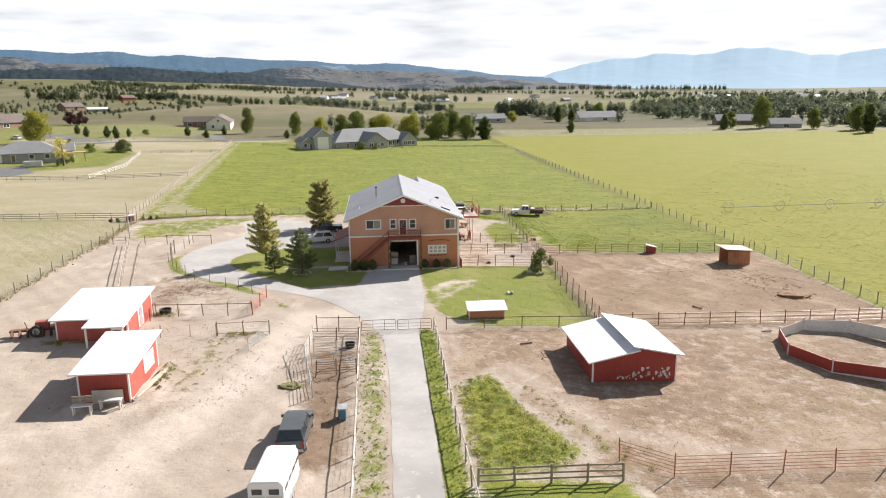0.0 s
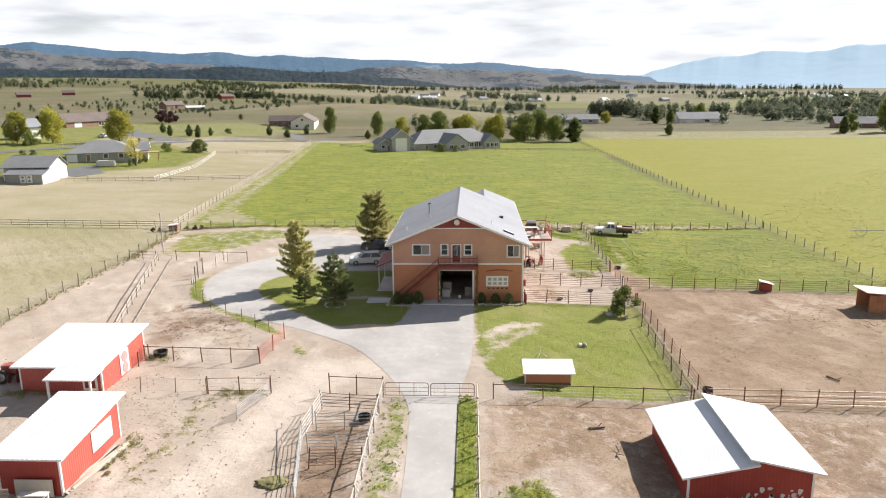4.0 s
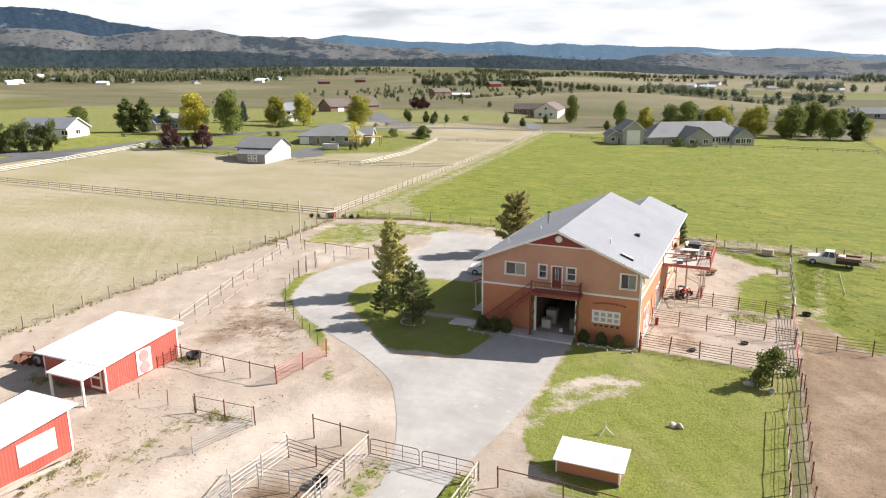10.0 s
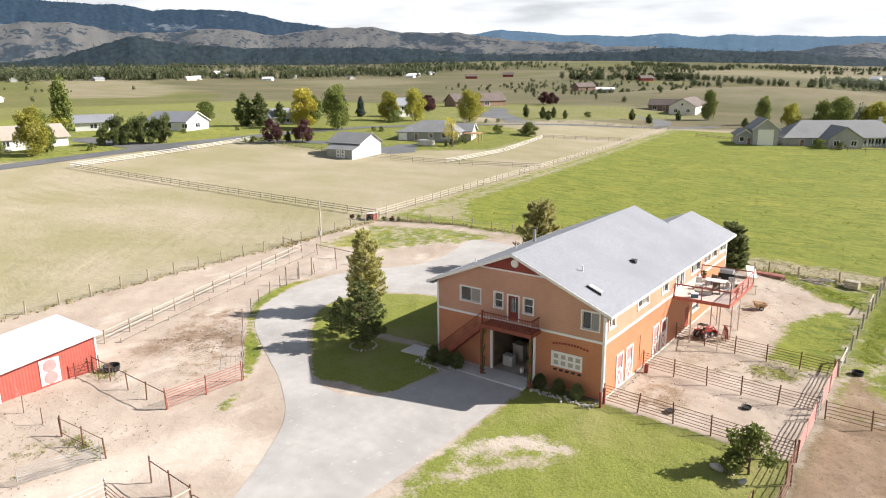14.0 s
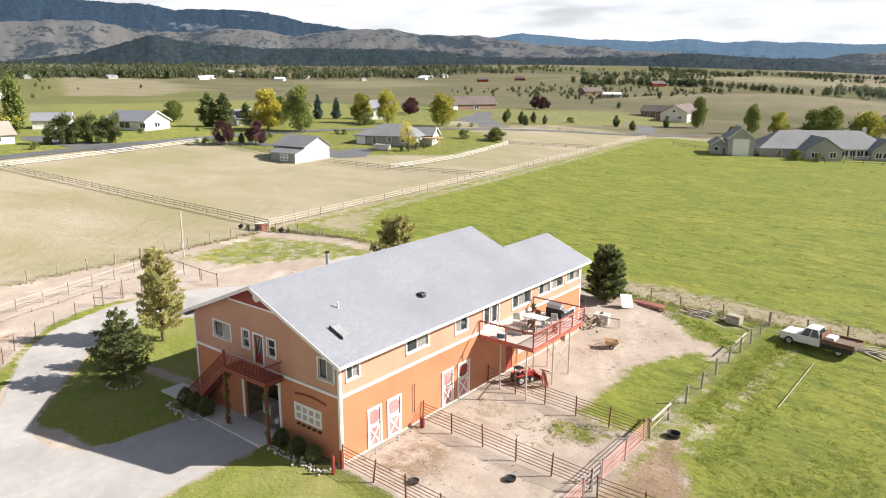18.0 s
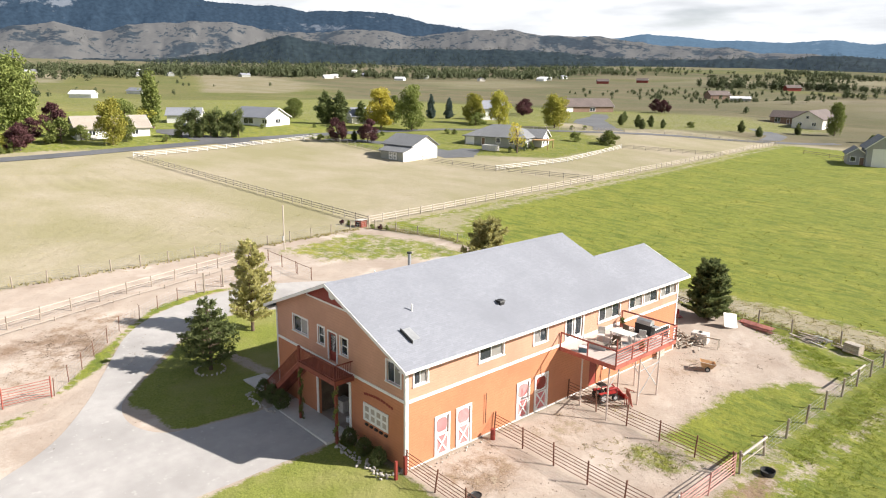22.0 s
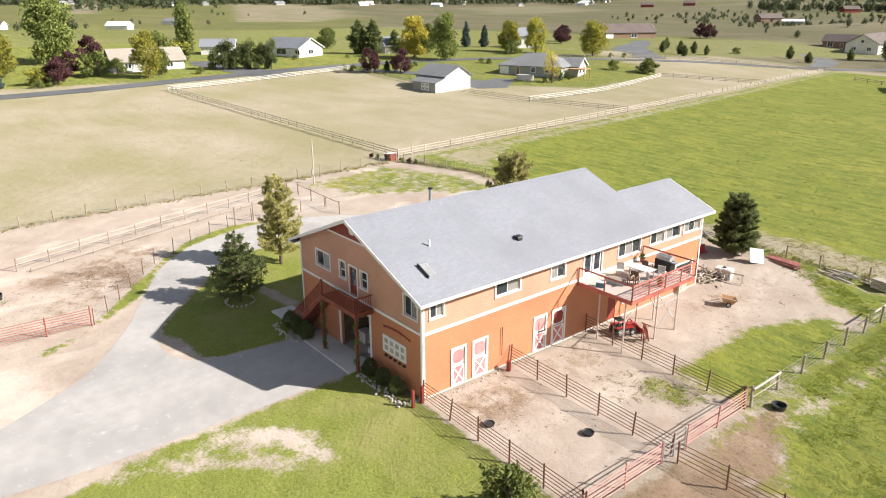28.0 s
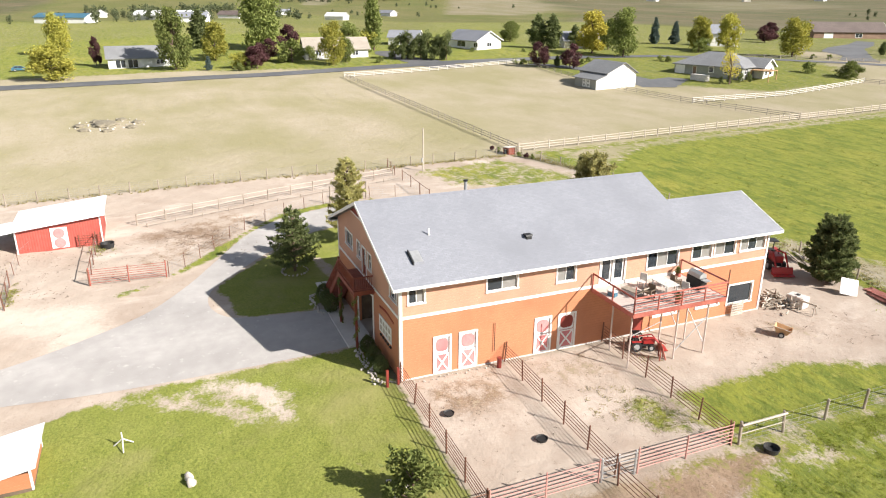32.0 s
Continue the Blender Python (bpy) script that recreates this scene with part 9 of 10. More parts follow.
# lawn sprinkler stand and the white pole lying in the grass
o = thing("sprinkler", "white tripod sprinkler on the lawn", "sprinkler", (0.5, -16.6, gz(0.5, -16.6)))
for a in (0, 2.1, 4.2):
    part("leg", rods(((0, 0, 0.55), (0.6 * math.cos(a), 0.6 * math.sin(a), 0), 0.035)), "white", o)
part("riser", rods(((0, 0, 0.5), (0, 0, 0.95), 0.04)), "white", o)
o = thing("white_pole", "long white pipe lying across the grass", "pipe", (18.7, 26.3, gz(18.7, 26.3) + 0.08))
part("pole", rods(((0, 0, 0.05), (0.2, 11.0, 0.02), 0.028)), "rail_white", o)
o = thing("utility_pole", "bare pale utility pole at the yard corner", "pole", (-51.4, 21.3, gz(-51.4, 21.3)))
part("shaft", rods(((0, 0, -0.3), (0, 0, 5.9), 0.1), n=8), "rail_white", o)
part("meter_box", boxes((-0.15, 0.15, -0.25, -0.1, 1.2, 1.8)), "galv", o)
hut = thing("garden_hut", "small red hut with a white roof at the fence corner", "hut", (-56.6, 37.4, gz(-56, 37.4)), 12, scale=(0.6, 0.7, 0.66))
part("wall", boxes((-1.1, 1.1, -0.9, 0.9, -0.1, 1.5)), "stain_red", hut)
# Flat black panel on the solid wall, painted as the hut's shaded inside.
part("black_opening_panel", boxes((-0.7, 0.4, -0.93, -0.905, 0.0, 1.2)), "black", hut)
part("roof", prism(bmesh.new(), [(-1.3, 1.5), (1.3, 1.72), (1.3, 1.8), (-1.3, 1.58)], -1.1, 1.1), "dirty_white", hut)
for k, (x, y) in enumerate(((-58.6, 36.6), (-59.6, 36.0), (-54.6, 38.0), (-53.4, 38.6), (-52.4, 39.0))):
    s = thing("garden_shrub", "ragged shrub beside the red hut", "shrub", (x, y, gz(x, y)), 40 * k, "shrubs at the hut", (1.0, 1.0, 0.8))
    link("stem", TREES["bush"][0], s)
    link("foliage", TREES["burgundy" if k in (1, 3) else "bush"][1], s)

# ---- yard behind the barn ----
def tractor(x, y, rz, label, s=1.0):
    t = thing("tractor", label, "tractor", (x, y, gz(x, y)), rz, scale=(s, s, s))
    part("hood", boxes((0.2, 1.7, -0.42, 0.42, 0.85, 1.5), bevel=0.08), "tractor_red", t)
    part("chassis", boxes((-1.1, 1.6, -0.3, 0.3, 0.5, 0.85)), "black", t)
    part("seat", boxes((-0.8, -0.3, -0.28, 0.28, 1.0, 1.5), bevel=0.06), "black", t)
    for sy in (-1, 1):
        part("fender", boxes((-1.4, -0.1, sy * 0.72 - 0.2, sy * 0.72 + 0.2, 1.28, 1.4), bevel=0.04), "tractor_red", t)
        wheel(t, -0.75, sy * 0.75, 0.68, 0.36)
        wheel(t, 1.2, sy * 0.65, 0.42, 0.26)
        part("roll_bar", rods(((-0.95, sy * 0.5, 1.0), (-0.95, sy * 0.5, 2.3), 0.05)), "black", t)
        part("loader_arm", rods(((-0.1, sy * 0.55, 1.55), (1.5, sy * 0.55, 1.75), 0.09), ((1.5, sy * 0.55, 1.75), (2.6, sy * 0.55, 0.55), 0.09)), "tractor_red", t)
    part("canopy", boxes((-1.2, -0.1, -0.6, 0.6, 2.3, 2.36)), "black", t)
    part("steering_wheel", rods(((0.05, 0, 1.45), (0.0, 0, 1.5), 0.2), n=12), "black", t)
    part("exhaust", rods(((0.9, 0.2, 1.5), (0.9, 0.2, 2.1), 0.04)), "black", t)
    part("bucket", prism(bmesh.new(), [(2.5, 0.75), (2.6, 0.1), (3.3, 0.08), (3.3, 0.14), (2.72, 0.2), (2.62, 0.75)], -0.95, 0.95), "tractor_red", t)
    return t


tractor(-6.9, 38.9, -24, "red loader tractor parked behind the barn", 0.98)
tractor(2.0, 17.4, 70, "small red tractor parked under the deck", 0.56)
o = thing("hose_rack", "red hoses coiled on a rack under the deck", "hose rack", (3.9, 17.9, gz(3.9, 17.9)))
for k in range(7):
    a = k / 7 * math.pi
    part("hose", rods(((0.05 * k - 0.2, -0.3, 1.5 - 0.05 * k), (0.1 * k - 0.5, 0.3 * math.sin(a), 0.02), 0.035)), "rust_red", o)
part("rack", rods(((-0.4, -0.3, 1.5), (0.4, -0.3, 1.5), 0.04), ((0, -0.3, 0), (0, -0.3, 1.5), 0.04)), "rust_red", o)
o = thing("dump_cart", "tan wooden dump cart tipped on the dirt", "cart", (4.1, 28.6, gz(4.1, 28.6)), 35, scale=(0.78, 0.78, 0.78))
tub_ = bmesh.new()
for z, k in ((0.3, 0.62), (0.95, 1.0), (0.93, 0.93), (0.36, 0.55)):
    for x, y in ((-0.8, -0.55), (0.8, -0.55), (0.8, 0.55), (-0.8, 0.55)):
        tub_.verts.new((x * k, y * k, z))
tub_.verts.ensure_lookup_table()
for q in range(3):
    for e in range(4):
        tub_.faces.new([tub_.verts[4 * q + e], tub_.verts[4 * q + (e + 1) % 4], tub_.verts[4 * q + 4 + (e + 1) % 4], tub_.verts[4 * q + 4 + e]])
tub_.faces.new([tub_.verts[k] for k in (3, 2, 1, 0)])
tub_.faces.new([tub_.verts[k] for k in (12, 13, 14, 15)])
tray = part("tray", tub_, "new_wood", o)
tray.matrix_basis = pose(0, 0, 0.02, 0, 9, 0)
part("rim", rods(((-0.8, -0.56, 1.08), (0.8, -0.56, 0.84), 0.035), ((-0.8, 0.56, 1.08), (0.8, 0.56, 0.84), 0.035)), "plank", o)
for sy in (-0.6, 0.6):
    wheel(o, 0.1, sy, 0.28, 0.1)
part("handle", rods(((-0.8, -0.3, 0.5), (-1.7, -0.3, 0.2), 0.03), ((-0.8, 0.3, 0.5), (-1.7, 0.3, 0.2), 0.03)), "post_wood", o)
o = thing("woodpile", "untidy heap of split logs and boards at the barn corner", "woodpile", (-0.3, 32.2, gz(0, 32)))
r = random.Random(9)
logm = [mesh_of("log", rods(((-0.3, 0, 0), (0.3, 0, 0), 0.06), n=7), "plank"), mesh_of("log", rods(((-0.35, 0, 0), (0.35, 0, 0), 0.075), n=7), "post_wood")]
for k in range(90):
    ob = link("log", logm[k % 2], o)
    z = abs(r.gauss(0, 0.4))
    ob.matrix_basis = pose(r.gauss(0, 0.85 - 0.3 * z), r.gauss(0, 0.7 - 0.25 * z), 0.08 + z, r.uniform(-20, 20), r.uniform(-25, 25), r.uniform(0, 180))
o = thing("white_tank", "white boxed tank beside the woodpile", "tank", (0.7, 33.9, gz(0.7, 33.9)), 12)
part("tank", boxes((-0.75, 0.75, -0.5, 0.5, 0, 0.95), bevel=0.12), "dirty_white", o)
part("cap", rods(((0, 0, 0.95), (0, 0, 1.03), 0.16), n=12), "black", o)
o = thing("sawhorse", "pale wooden sawhorse on the dirt", "sawhorse", (2.0, 33.6, gz(2, 33.6)), 15)
part("beam", boxes((-0.7, 0.7, -0.06, 0.06, 0.8, 0.92)), "rail_white", o)
for sx in (-0.55, 0.55):
    for sy in (-1, 1):
        part("leg", rods(((sx, sy * 0.04, 0.85), (sx * 1.1, sy * 0.32, 0), 0.045)), "rail_white", o)
o = thing("white_board", "large white board propped up on the dirt", "board", (0.5, 39.8, gz(0.5, 39.8)), 62, scale=(0.82, 0.82, 0.82))
tilted = part("sheet", prism(bmesh.new(), [(-0.5, 0), (0.35, 1.5), (0.41, 1.48), (-0.44, 0)], -0.9, 0.9, Matrix(((0, 1, 0, 0), (1, 0, 0, 0), (0, 0, 1, 0), (0, 0, 0, 1)))), "white", o)
tilted.matrix_basis = pose(0, 0, 0.1, 0, 11, 0)
part("prop", rods(((0.4, 0.3, 1.3), (0.4, 0.9, 0), 0.04)), "post_wood", o)
def ribbed_sheet(name, label, x, y, rz, w, d, lift, tip, material):
    """A corrugated roofing sheet lying on the ground, one long side raised."""
    o = thing(name, label, "roofing sheet", (x, y, gz(x, y)), rz, "roofing sheets")
    bm = bmesh.new()
    n = int(d / 0.06)
    rows = [[bm.verts.new((sx * w / 2, -d / 2 + d * q / n, lift + tip * q / n + 0.006 * (1 if q % 4 < 2 else -1))) for q in range(n + 1)] for sx in (-1, 1)]
    for q in range(n):
        bm.faces.new((rows[0][q], rows[1][q], rows[1][q + 1], rows[0][q + 1]))
    bmesh.ops.solidify(bm, geom=bm.faces[:], thickness=0.012)
    bmesh.ops.recalc_face_normals(bm, faces=bm.faces[:])
    part("sheet", bm, material, o)
    for bx_ in (-w / 2 + 0.24, w / 2 - 0.24):
        part("batten", boxes((bx_ - 0.04, bx_ + 0.04, -d / 2, d / 2, -0.05, lift - 0.03)), "post_wood", o)


M["faded_sheet"] = surf("faded_red_roof_sheet", (0.52, 0.2, 0.165), (0.6, 0.3, 0.25), 5, 0.6, wear=((0.6, 0.42, 0.36), 0.5))
ribbed_sheet("roofing_sheet", "faded red ribbed roofing sheet lying by the fence", 2.1, 42.3, -6, 3.4, 1.0, 0.16, 0.02, "faded_sheet")
ribbed_sheet("roofing_sheet", "faded red ribbed roofing sheet lying by the fence", 2.6, 41.5, -9, 3.2, 0.6, 0.1, 0.0, "faded_sheet")
o = thing("metal_rack", "pale blue-grey metal rack tipped over in the weeds", "rack", (8.0, 42.5, gz(8, 42.5)), -20)
for q in range(4):
    part("hoop", rods(((-0.7 + 0.45 * q, -0.5, 0.05), (-0.6 + 0.45 * q, -0.2, 0.7), 0.03), ((-0.6 + 0.45 * q, -0.2, 0.7), (-0.6 + 0.45 * q, 0.5, 0.55), 0.03), ((-0.6 + 0.45 * q, 0.5, 0.55), (-0.7 + 0.45 * q, 0.5, 0.05), 0.03)), "galv", o)
part("side_rail", rods(((-0.7, -0.5, 0.06), (0.65, -0.5, 0.06), 0.03), ((-0.6, -0.2, 0.7), (0.75, -0.2, 0.7), 0.03), ((-0.6, 0.5, 0.55), (0.75, 0.5, 0.55), 0.03)), "galv", o)
o = thing("crate", "weathered slatted crate by the back fence", "crate", (10.6, 42.8, gz(10.6, 42.8)), -12)
for q in range(4):
    part("slat", boxes((-0.7, 0.7, -0.42, -0.38, 0.05 + 0.2 * q, 0.19 + 0.2 * q)), "plank", o)
    part("slat", boxes((-0.7, 0.7, 0.38, 0.42, 0.05 + 0.2 * q, 0.19 + 0.2 * q)), "post_wood", o)
    part("slat", boxes((-0.7, 0.7, -0.38 + 0.2 * q, -0.22 + 0.2 * q, 0.84, 0.87)), "plank", o)
for sx in (-1, 1):
    part("end_panel", boxes((sx * 0.68 - 0.03, sx * 0.68 + 0.03, -0.38, 0.38, 0, 0.84)), "post_wood", o)
r = random.Random(31)
for cx, cy, n in ((6.8, 42.6, 9), (10.0, 43.4, 5), (-7.0, 43.0, 12), (22.6, 43.6, 10), (16.2, 43.2, 6)):
    o = thing("lumber_pile", "loose pile of grey boards and poles by the fence", "lumber", (cx, cy, gz(cx, cy)), -10, "lumber piles")
    for k in range(n):
        ln = r.uniform(0.7, 1.9)
        ob = link("board", unit("board", "post_wood" if k % 3 else "plank"), o)
        ob.matrix_basis = Matrix.LocRotScale((r.gauss(-ln, 0.3), r.gauss(0, 0.55), 0.06 + 0.05 * (k // 2)), Euler((0, r.gauss(0, 0.04), r.gauss(0, 0.25))), (2 * ln, 0.16, 0.06))
o = thing("pallet", "wooden pallet leaning on the barn wall", "pallet", (0.25, 27.9, gz(0.3, 27.9)))
for k in range(6):
    part("slat", boxes((0.05, 0.1, -0.6, 0.6, 0.05 + 0.2 * k, 0.17 + 0.2 * k)), "plank", o)
for yy in (-0.55, 0, 0.5):
    part("runner", boxes((0.0, 0.05, yy, yy + 0.06, 0, 1.2)), "plank", o)
# old implement beside the stable
o = thing("farm_implement", "rusty red farm implement in the dirt", "implement", (-45.6, -24.2, gz(-45.6, -24.2)), 10)
part("beam", boxes((-2.2, 2.0, -0.3, 0.3, 0.45, 0.65)), "rust", o)
for k in range(6):
    part("disc", rods(((-1.8 + 0.7 * k, -0.9, 0.45), (-1.75 + 0.7 * k, -0.9, 0.45), 0.42), n=14), "rust", o)
for sy in (-1, 1):
    wheel(o, 0.4, sy * 0.9, 0.6, 0.22)
part("engine", boxes((0.2, 1.4, -0.4, 0.4, 0.65, 1.4), bevel=0.1), "rust_red", o)
part("seat_post", rods(((-0.6, 0, 0.6), (-0.8, 0, 1.4), 0.05)), "rust", o)
# manure and earth heaps
def heap(x, y, rr, h, label, mat):
    bm = bmesh.new()
    bmesh.ops.create_icosphere(bm, subdivisions=4, radius=1)
    for v in bm.verts:
        v.co *= 1 + 0.28 * noise.noise(v.co * 2.3 + Vector((x, y, 0))) + 0.12 * noise.noise(v.co * 7)
        v.co.x, v.co.y, v.co.z = v.co.x * rr, v.co.y * rr * 0.75, max(v.co.z, -0.2) * h
    o = thing("dirt_heap", label, "heap", (x, y, gz(x, y)))
    part("mound", bm, mat, o, smooth=True)


M["manure"] = surf("dark_manure", (0.16, 0.115, 0.085), (0.24, 0.18, 0.135), 5, 0.95, bump=1.0, bscale=9)
M["hay"] = surf("spilt_hay", (0.2, 0.185, 0.075), (0.13, 0.12, 0.05), 6, 0.95, bump=1.0, bscale=12)
M["brush"] = surf("grey_brush_and_stones", (0.27, 0.235, 0.17), (0.16, 0.14, 0.095), 3, 0.95, bump=1.0, bscale=4)
rk = random.Random(31)
stones("rock_pile", "ring of field stones and brush in the dry pasture", [(-103 + 6.2 * math.cos(a_) * rk.uniform(0.5, 1.1), -20 + 6.0 * math.sin(a_) * rk.uniform(0.5, 1.1)) for a_ in [0.16 * q for q in range(40)]], 0.5)
BRUSH_RING = [(-103 + 5.6 * math.cos(0.3 * q), -20 + 5.0 * math.sin(0.3 * q)) for q in range(21)]
for hx, hy in BRUSH_RING[::3]:
    heap(hx, hy, 1.3, 0.35, "low clump of grey brush in the dry pasture", "brush")
heap(-104, -20.5, 3.0, 0.6, "grey mound of brush in the dry pasture", "brush")
M["old_straw"] = surf("rusty_old_straw", (0.24, 0.14, 0.07), (0.17, 0.095, 0.05), 5, 0.95, bump=1.0, bscale=9)
heap(40.6, -14.2, 1.9, 0.4, "low heap of rusty old straw in the paddock", "old_straw")
heap(-18.6, -38.4, 1.0, 0.2, "green hay dropped beside the pen", "hay")
for k, (x, y) in enumerate(((3.4, -30.1), (4.4, -33.5), (26, -19), (30, -27))):
    o = thing("fallen_branch", "broken grey branch on the dirt", "branch", (x, y, gz(x, y)), 60 * k)
    part("wood", rods(((-0.6, 0, 0.08), (0.6, 0.1, 0.1), 0.07), ((0, 0, 0.1), (0.4, 0.4, 0.3), 0.04), ((-0.3, 0, 0.1), (-0.5, -0.4, 0.25), 0.03)), "post_dark", o)

# ---- deck furniture ----
DZ = 4.3
o = thing("grill", "black barbecue grill with a steel lid on the deck", "grill", (2.6, 21.2, DZ))
part("cabinet", boxes((-0.7, 0.7, -0.3, 0.3, 0.05, 0.85), bevel=0.03), "black", o)
part("lid", prism(bmesh.new(), [(-0.3, 0.86), (0.3, 0.86), (0.26, 1.15), (0, 1.28), (-0.26, 1.15)], -0.6, 0.6, RIGHT), "galv", o)
part("side_shelf", boxes((0.7, 1.15, -0.25, 0.25, 0.8, 0.85)), "galv", o)
o = thing("patio_table", "pale patio table on the deck", "table", (2.4, 18.6, DZ))
part("top", boxes((-0.9, 0.9, -0.55, 0.55, 0.7, 0.75), bevel=0.02), "dirty_white", o)
for sx in (-0.75, 0.75):
    for sy in (-0.42, 0.42):
        part("leg", boxes((sx - 0.03, sx + 0.03, sy - 0.03, sy + 0.03, 0, 0.7)), "galv", o)
ch = thing("patio_chair", "pale patio chair on the deck", "chair", (1.2, 17.6, DZ), 30, "patio chairs")
part("seat", boxes((-0.26, 0.26, -0.26, 0.26, 0.42, 0.47)), "dirty_white", ch)
part("backrest", boxes((-0.26, 0.26, 0.22, 0.27, 0.5, 1.0)), "dirty_white", ch)
for sx in (-0.23, 0.23):
    for sy in (-0.23, 0.23):
        part("leg", boxes((sx - 0.02, sx + 0.02, sy - 0.02, sy + 0.02, 0, 0.42)), "galv", ch)
for x, y, rz in ((3.5, 17.4, -40), (3.4, 19.7, 200)):
    copy_thing(ch, pose(x, y, DZ, 0, 0, rz))
bc = thing("patio_chair", "brown wicker patio chair on the deck", "chair", (2.0, 19.9, DZ), 170, "patio chairs")
part("seat", boxes((-0.3, 0.3, -0.28, 0.28, 0.36, 0.46), bevel=0.03), "post_dark", bc)
part("backrest", boxes((-0.3, 0.3, 0.24, 0.3, 0.46, 0.95), bevel=0.025), "post_dark", bc)
for sx in (-1, 1):
    part("armrest", boxes((sx * 0.3 - 0.04, sx * 0.3 + 0.04, -0.26, 0.26, 0.6, 0.65), (sx * 0.3 - 0.03, sx * 0.3 + 0.03, -0.25, -0.19, 0, 0.6), (sx * 0.3 - 0.03, sx * 0.3 + 0.03, 0.2, 0.26, 0, 0.6)), "post_dark", bc)
copy_thing(bc, pose(2.9, 16.9, DZ, 0, 0, 15))
o = thing("cool_box", "blue and white cool box on the deck", "cool box", (1.7, 14.8, DZ), 20)
part("body", boxes((-0.3, 0.3, -0.2, 0.2, 0, 0.32), bevel=0.03), "car_blue", o)
part("lid", boxes((-0.31, 0.31, -0.21, 0.21, 0.32, 0.4), bevel=0.025), "white", o)
for k, (x, y) in enumerate(((0.5, 21.4), (4.3, 18.2))):
    o = thing("planter", "clay planter with a leafy plant on the deck", "planter", (x, y, DZ), group="deck planters")
    part("pot", rods(((0, 0, 0), (0, 0, 0.35), 0.2), n=12), "rust_red", o)
    c = link("plant", TREES["bush"][1], o)
    c.matrix_basis = Matrix.LocRotScale((0, 0, 0.3), None, (0.6, 0.6, 0.5))
o = thing("lounger", "low pale lounger on the deck", "lounger", (2.2, 16.2, DZ), 15)
part("seat", boxes((-0.9, 0.5, -0.32, 0.32, 0.3, 0.38)), "post_wood", o)
part("backrest", prism(bmesh.new(), [(0.5, 0.32), (1.0, 0.8), (0.95, 0.84), (0.45, 0.38)], -0.32, 0.32), "post_wood", o)
part("frame", boxes((-0.85, 0.45, -0.3, -0.26, 0, 0.3), (-0.85, 0.45, 0.26, 0.3, 0, 0.3)), "galv", o)

# wheel line for watering in the hayfield
o = thing("wheel_line", "irrigation pipe on spoked wheels across the hayfield", "irrigation line", (60, 45, gz(60, 45)))
part("pipe", rods(((0, 0, 1.0), (130, 6, 0.9), 0.07)), "galv", o)
for k in range(12):
    x = 2 + 11.5 * k
    bm = bmesh.new()
    n = 14
    for j in range(n):
        a, c = 2 * math.pi * j / n, 2 * math.pi * (j + 1) / n
        rod(bm, (x + math.cos(a), x * 0.046, 1 + math.sin(a)), (x + math.cos(c), x * 0.046, 1 + math.sin(c)), 0.05, 4)
        if j % 2:
            rod(bm, (x, x * 0.046, 1), (x + math.cos(a), x * 0.046, 1 + math.sin(a)), 0.025, 3)
    part("spoked_wheel", bm, "galv", o)


# ---- rough grass and weeds, too many to count ----
def tufts(name, label, spots, mat, size, blades=7, seed=0):
    rng_ = np.random.RandomState(seed)
    s = np.repeat(np.asarray(spots, float), blades, 0)
    n = len(s)
    z = ground_z(s[:, 0], s[:, 1])
    base = np.stack([s[:, 0], s[:, 1], z - 0.02], 1) + rng_.normal(0, size * 0.35, (n, 3)) * (1, 1, 0)
    lean = rng_.normal(0, 0.45, (n, 2))
    h = size * rng_.uniform(0.5, 1.3, n)
    tip = base + np.stack([lean[:, 0] * h, lean[:, 1] * h, h], 1)
    az = rng_.uniform(0, 6.28, n)
    side = np.stack([np.cos(az), np.sin(az), 0 * az], 1) * (h * 0.16)[:, None]
    mid = (base + tip) / 2 + side * 0.4
    v = np.stack([base - side, base + side, mid + side * 0.9, tip, mid - side * 0.9], 1).reshape(-1, 3)
    f = np.arange(n * 5).reshape(-1, 5)
    me = raw_mesh(name, v.tolist(), f.tolist(), mat)
    return tagged(new(name, me), label, "grass", kind="stuff")


M["blade"] = foliage("grass_blades", (0.15, 0.19, 0.035), (0.25, 0.28, 0.06), (0.2, 0.235, 0.045))
M["blade_dry"] = foliage("dry_grass_blades", (0.3, 0.25, 0.11), (0.38, 0.33, 0.17), (0.24, 0.22, 0.09))
M["weed"] = foliage("weedy_green_clumps", (0.2, 0.21, 0.06), (0.36, 0.34, 0.12), (0.26, 0.26, 0.075), 0.4)
rg = np.random.RandomState(8)


def in_poly(pts, n):
    xs, ys = [p[0] for p in pts], [p[1] for p in pts]
    out = []
    while len(out) < n:
        x, y = rg.uniform(min(xs), max(xs)), rg.uniform(min(ys), max(ys))
        ok = False
        for (ax, ay), (bx_, by_) in zip(pts, pts[1:] + pts[:1]):
            if (ay > y) != (by_ > y) and x < (bx_ - ax) * (y - ay) / (by_ - ay) + ax:
                ok = not ok
        if ok:
            out.append((x, y))
    return out


def along(path, n, spread):
    out = []
    for _ in range(n):
        k = rg.randint(len(path) - 1)
        t = rg.rand()
        out.append((path[k][0] + (path[k + 1][0] - path[k][0]) * t + rg.normal(0, spread), path[k][1] + (path[k + 1][1] - path[k][1]) * t + rg.normal(0, spread)))
    return out


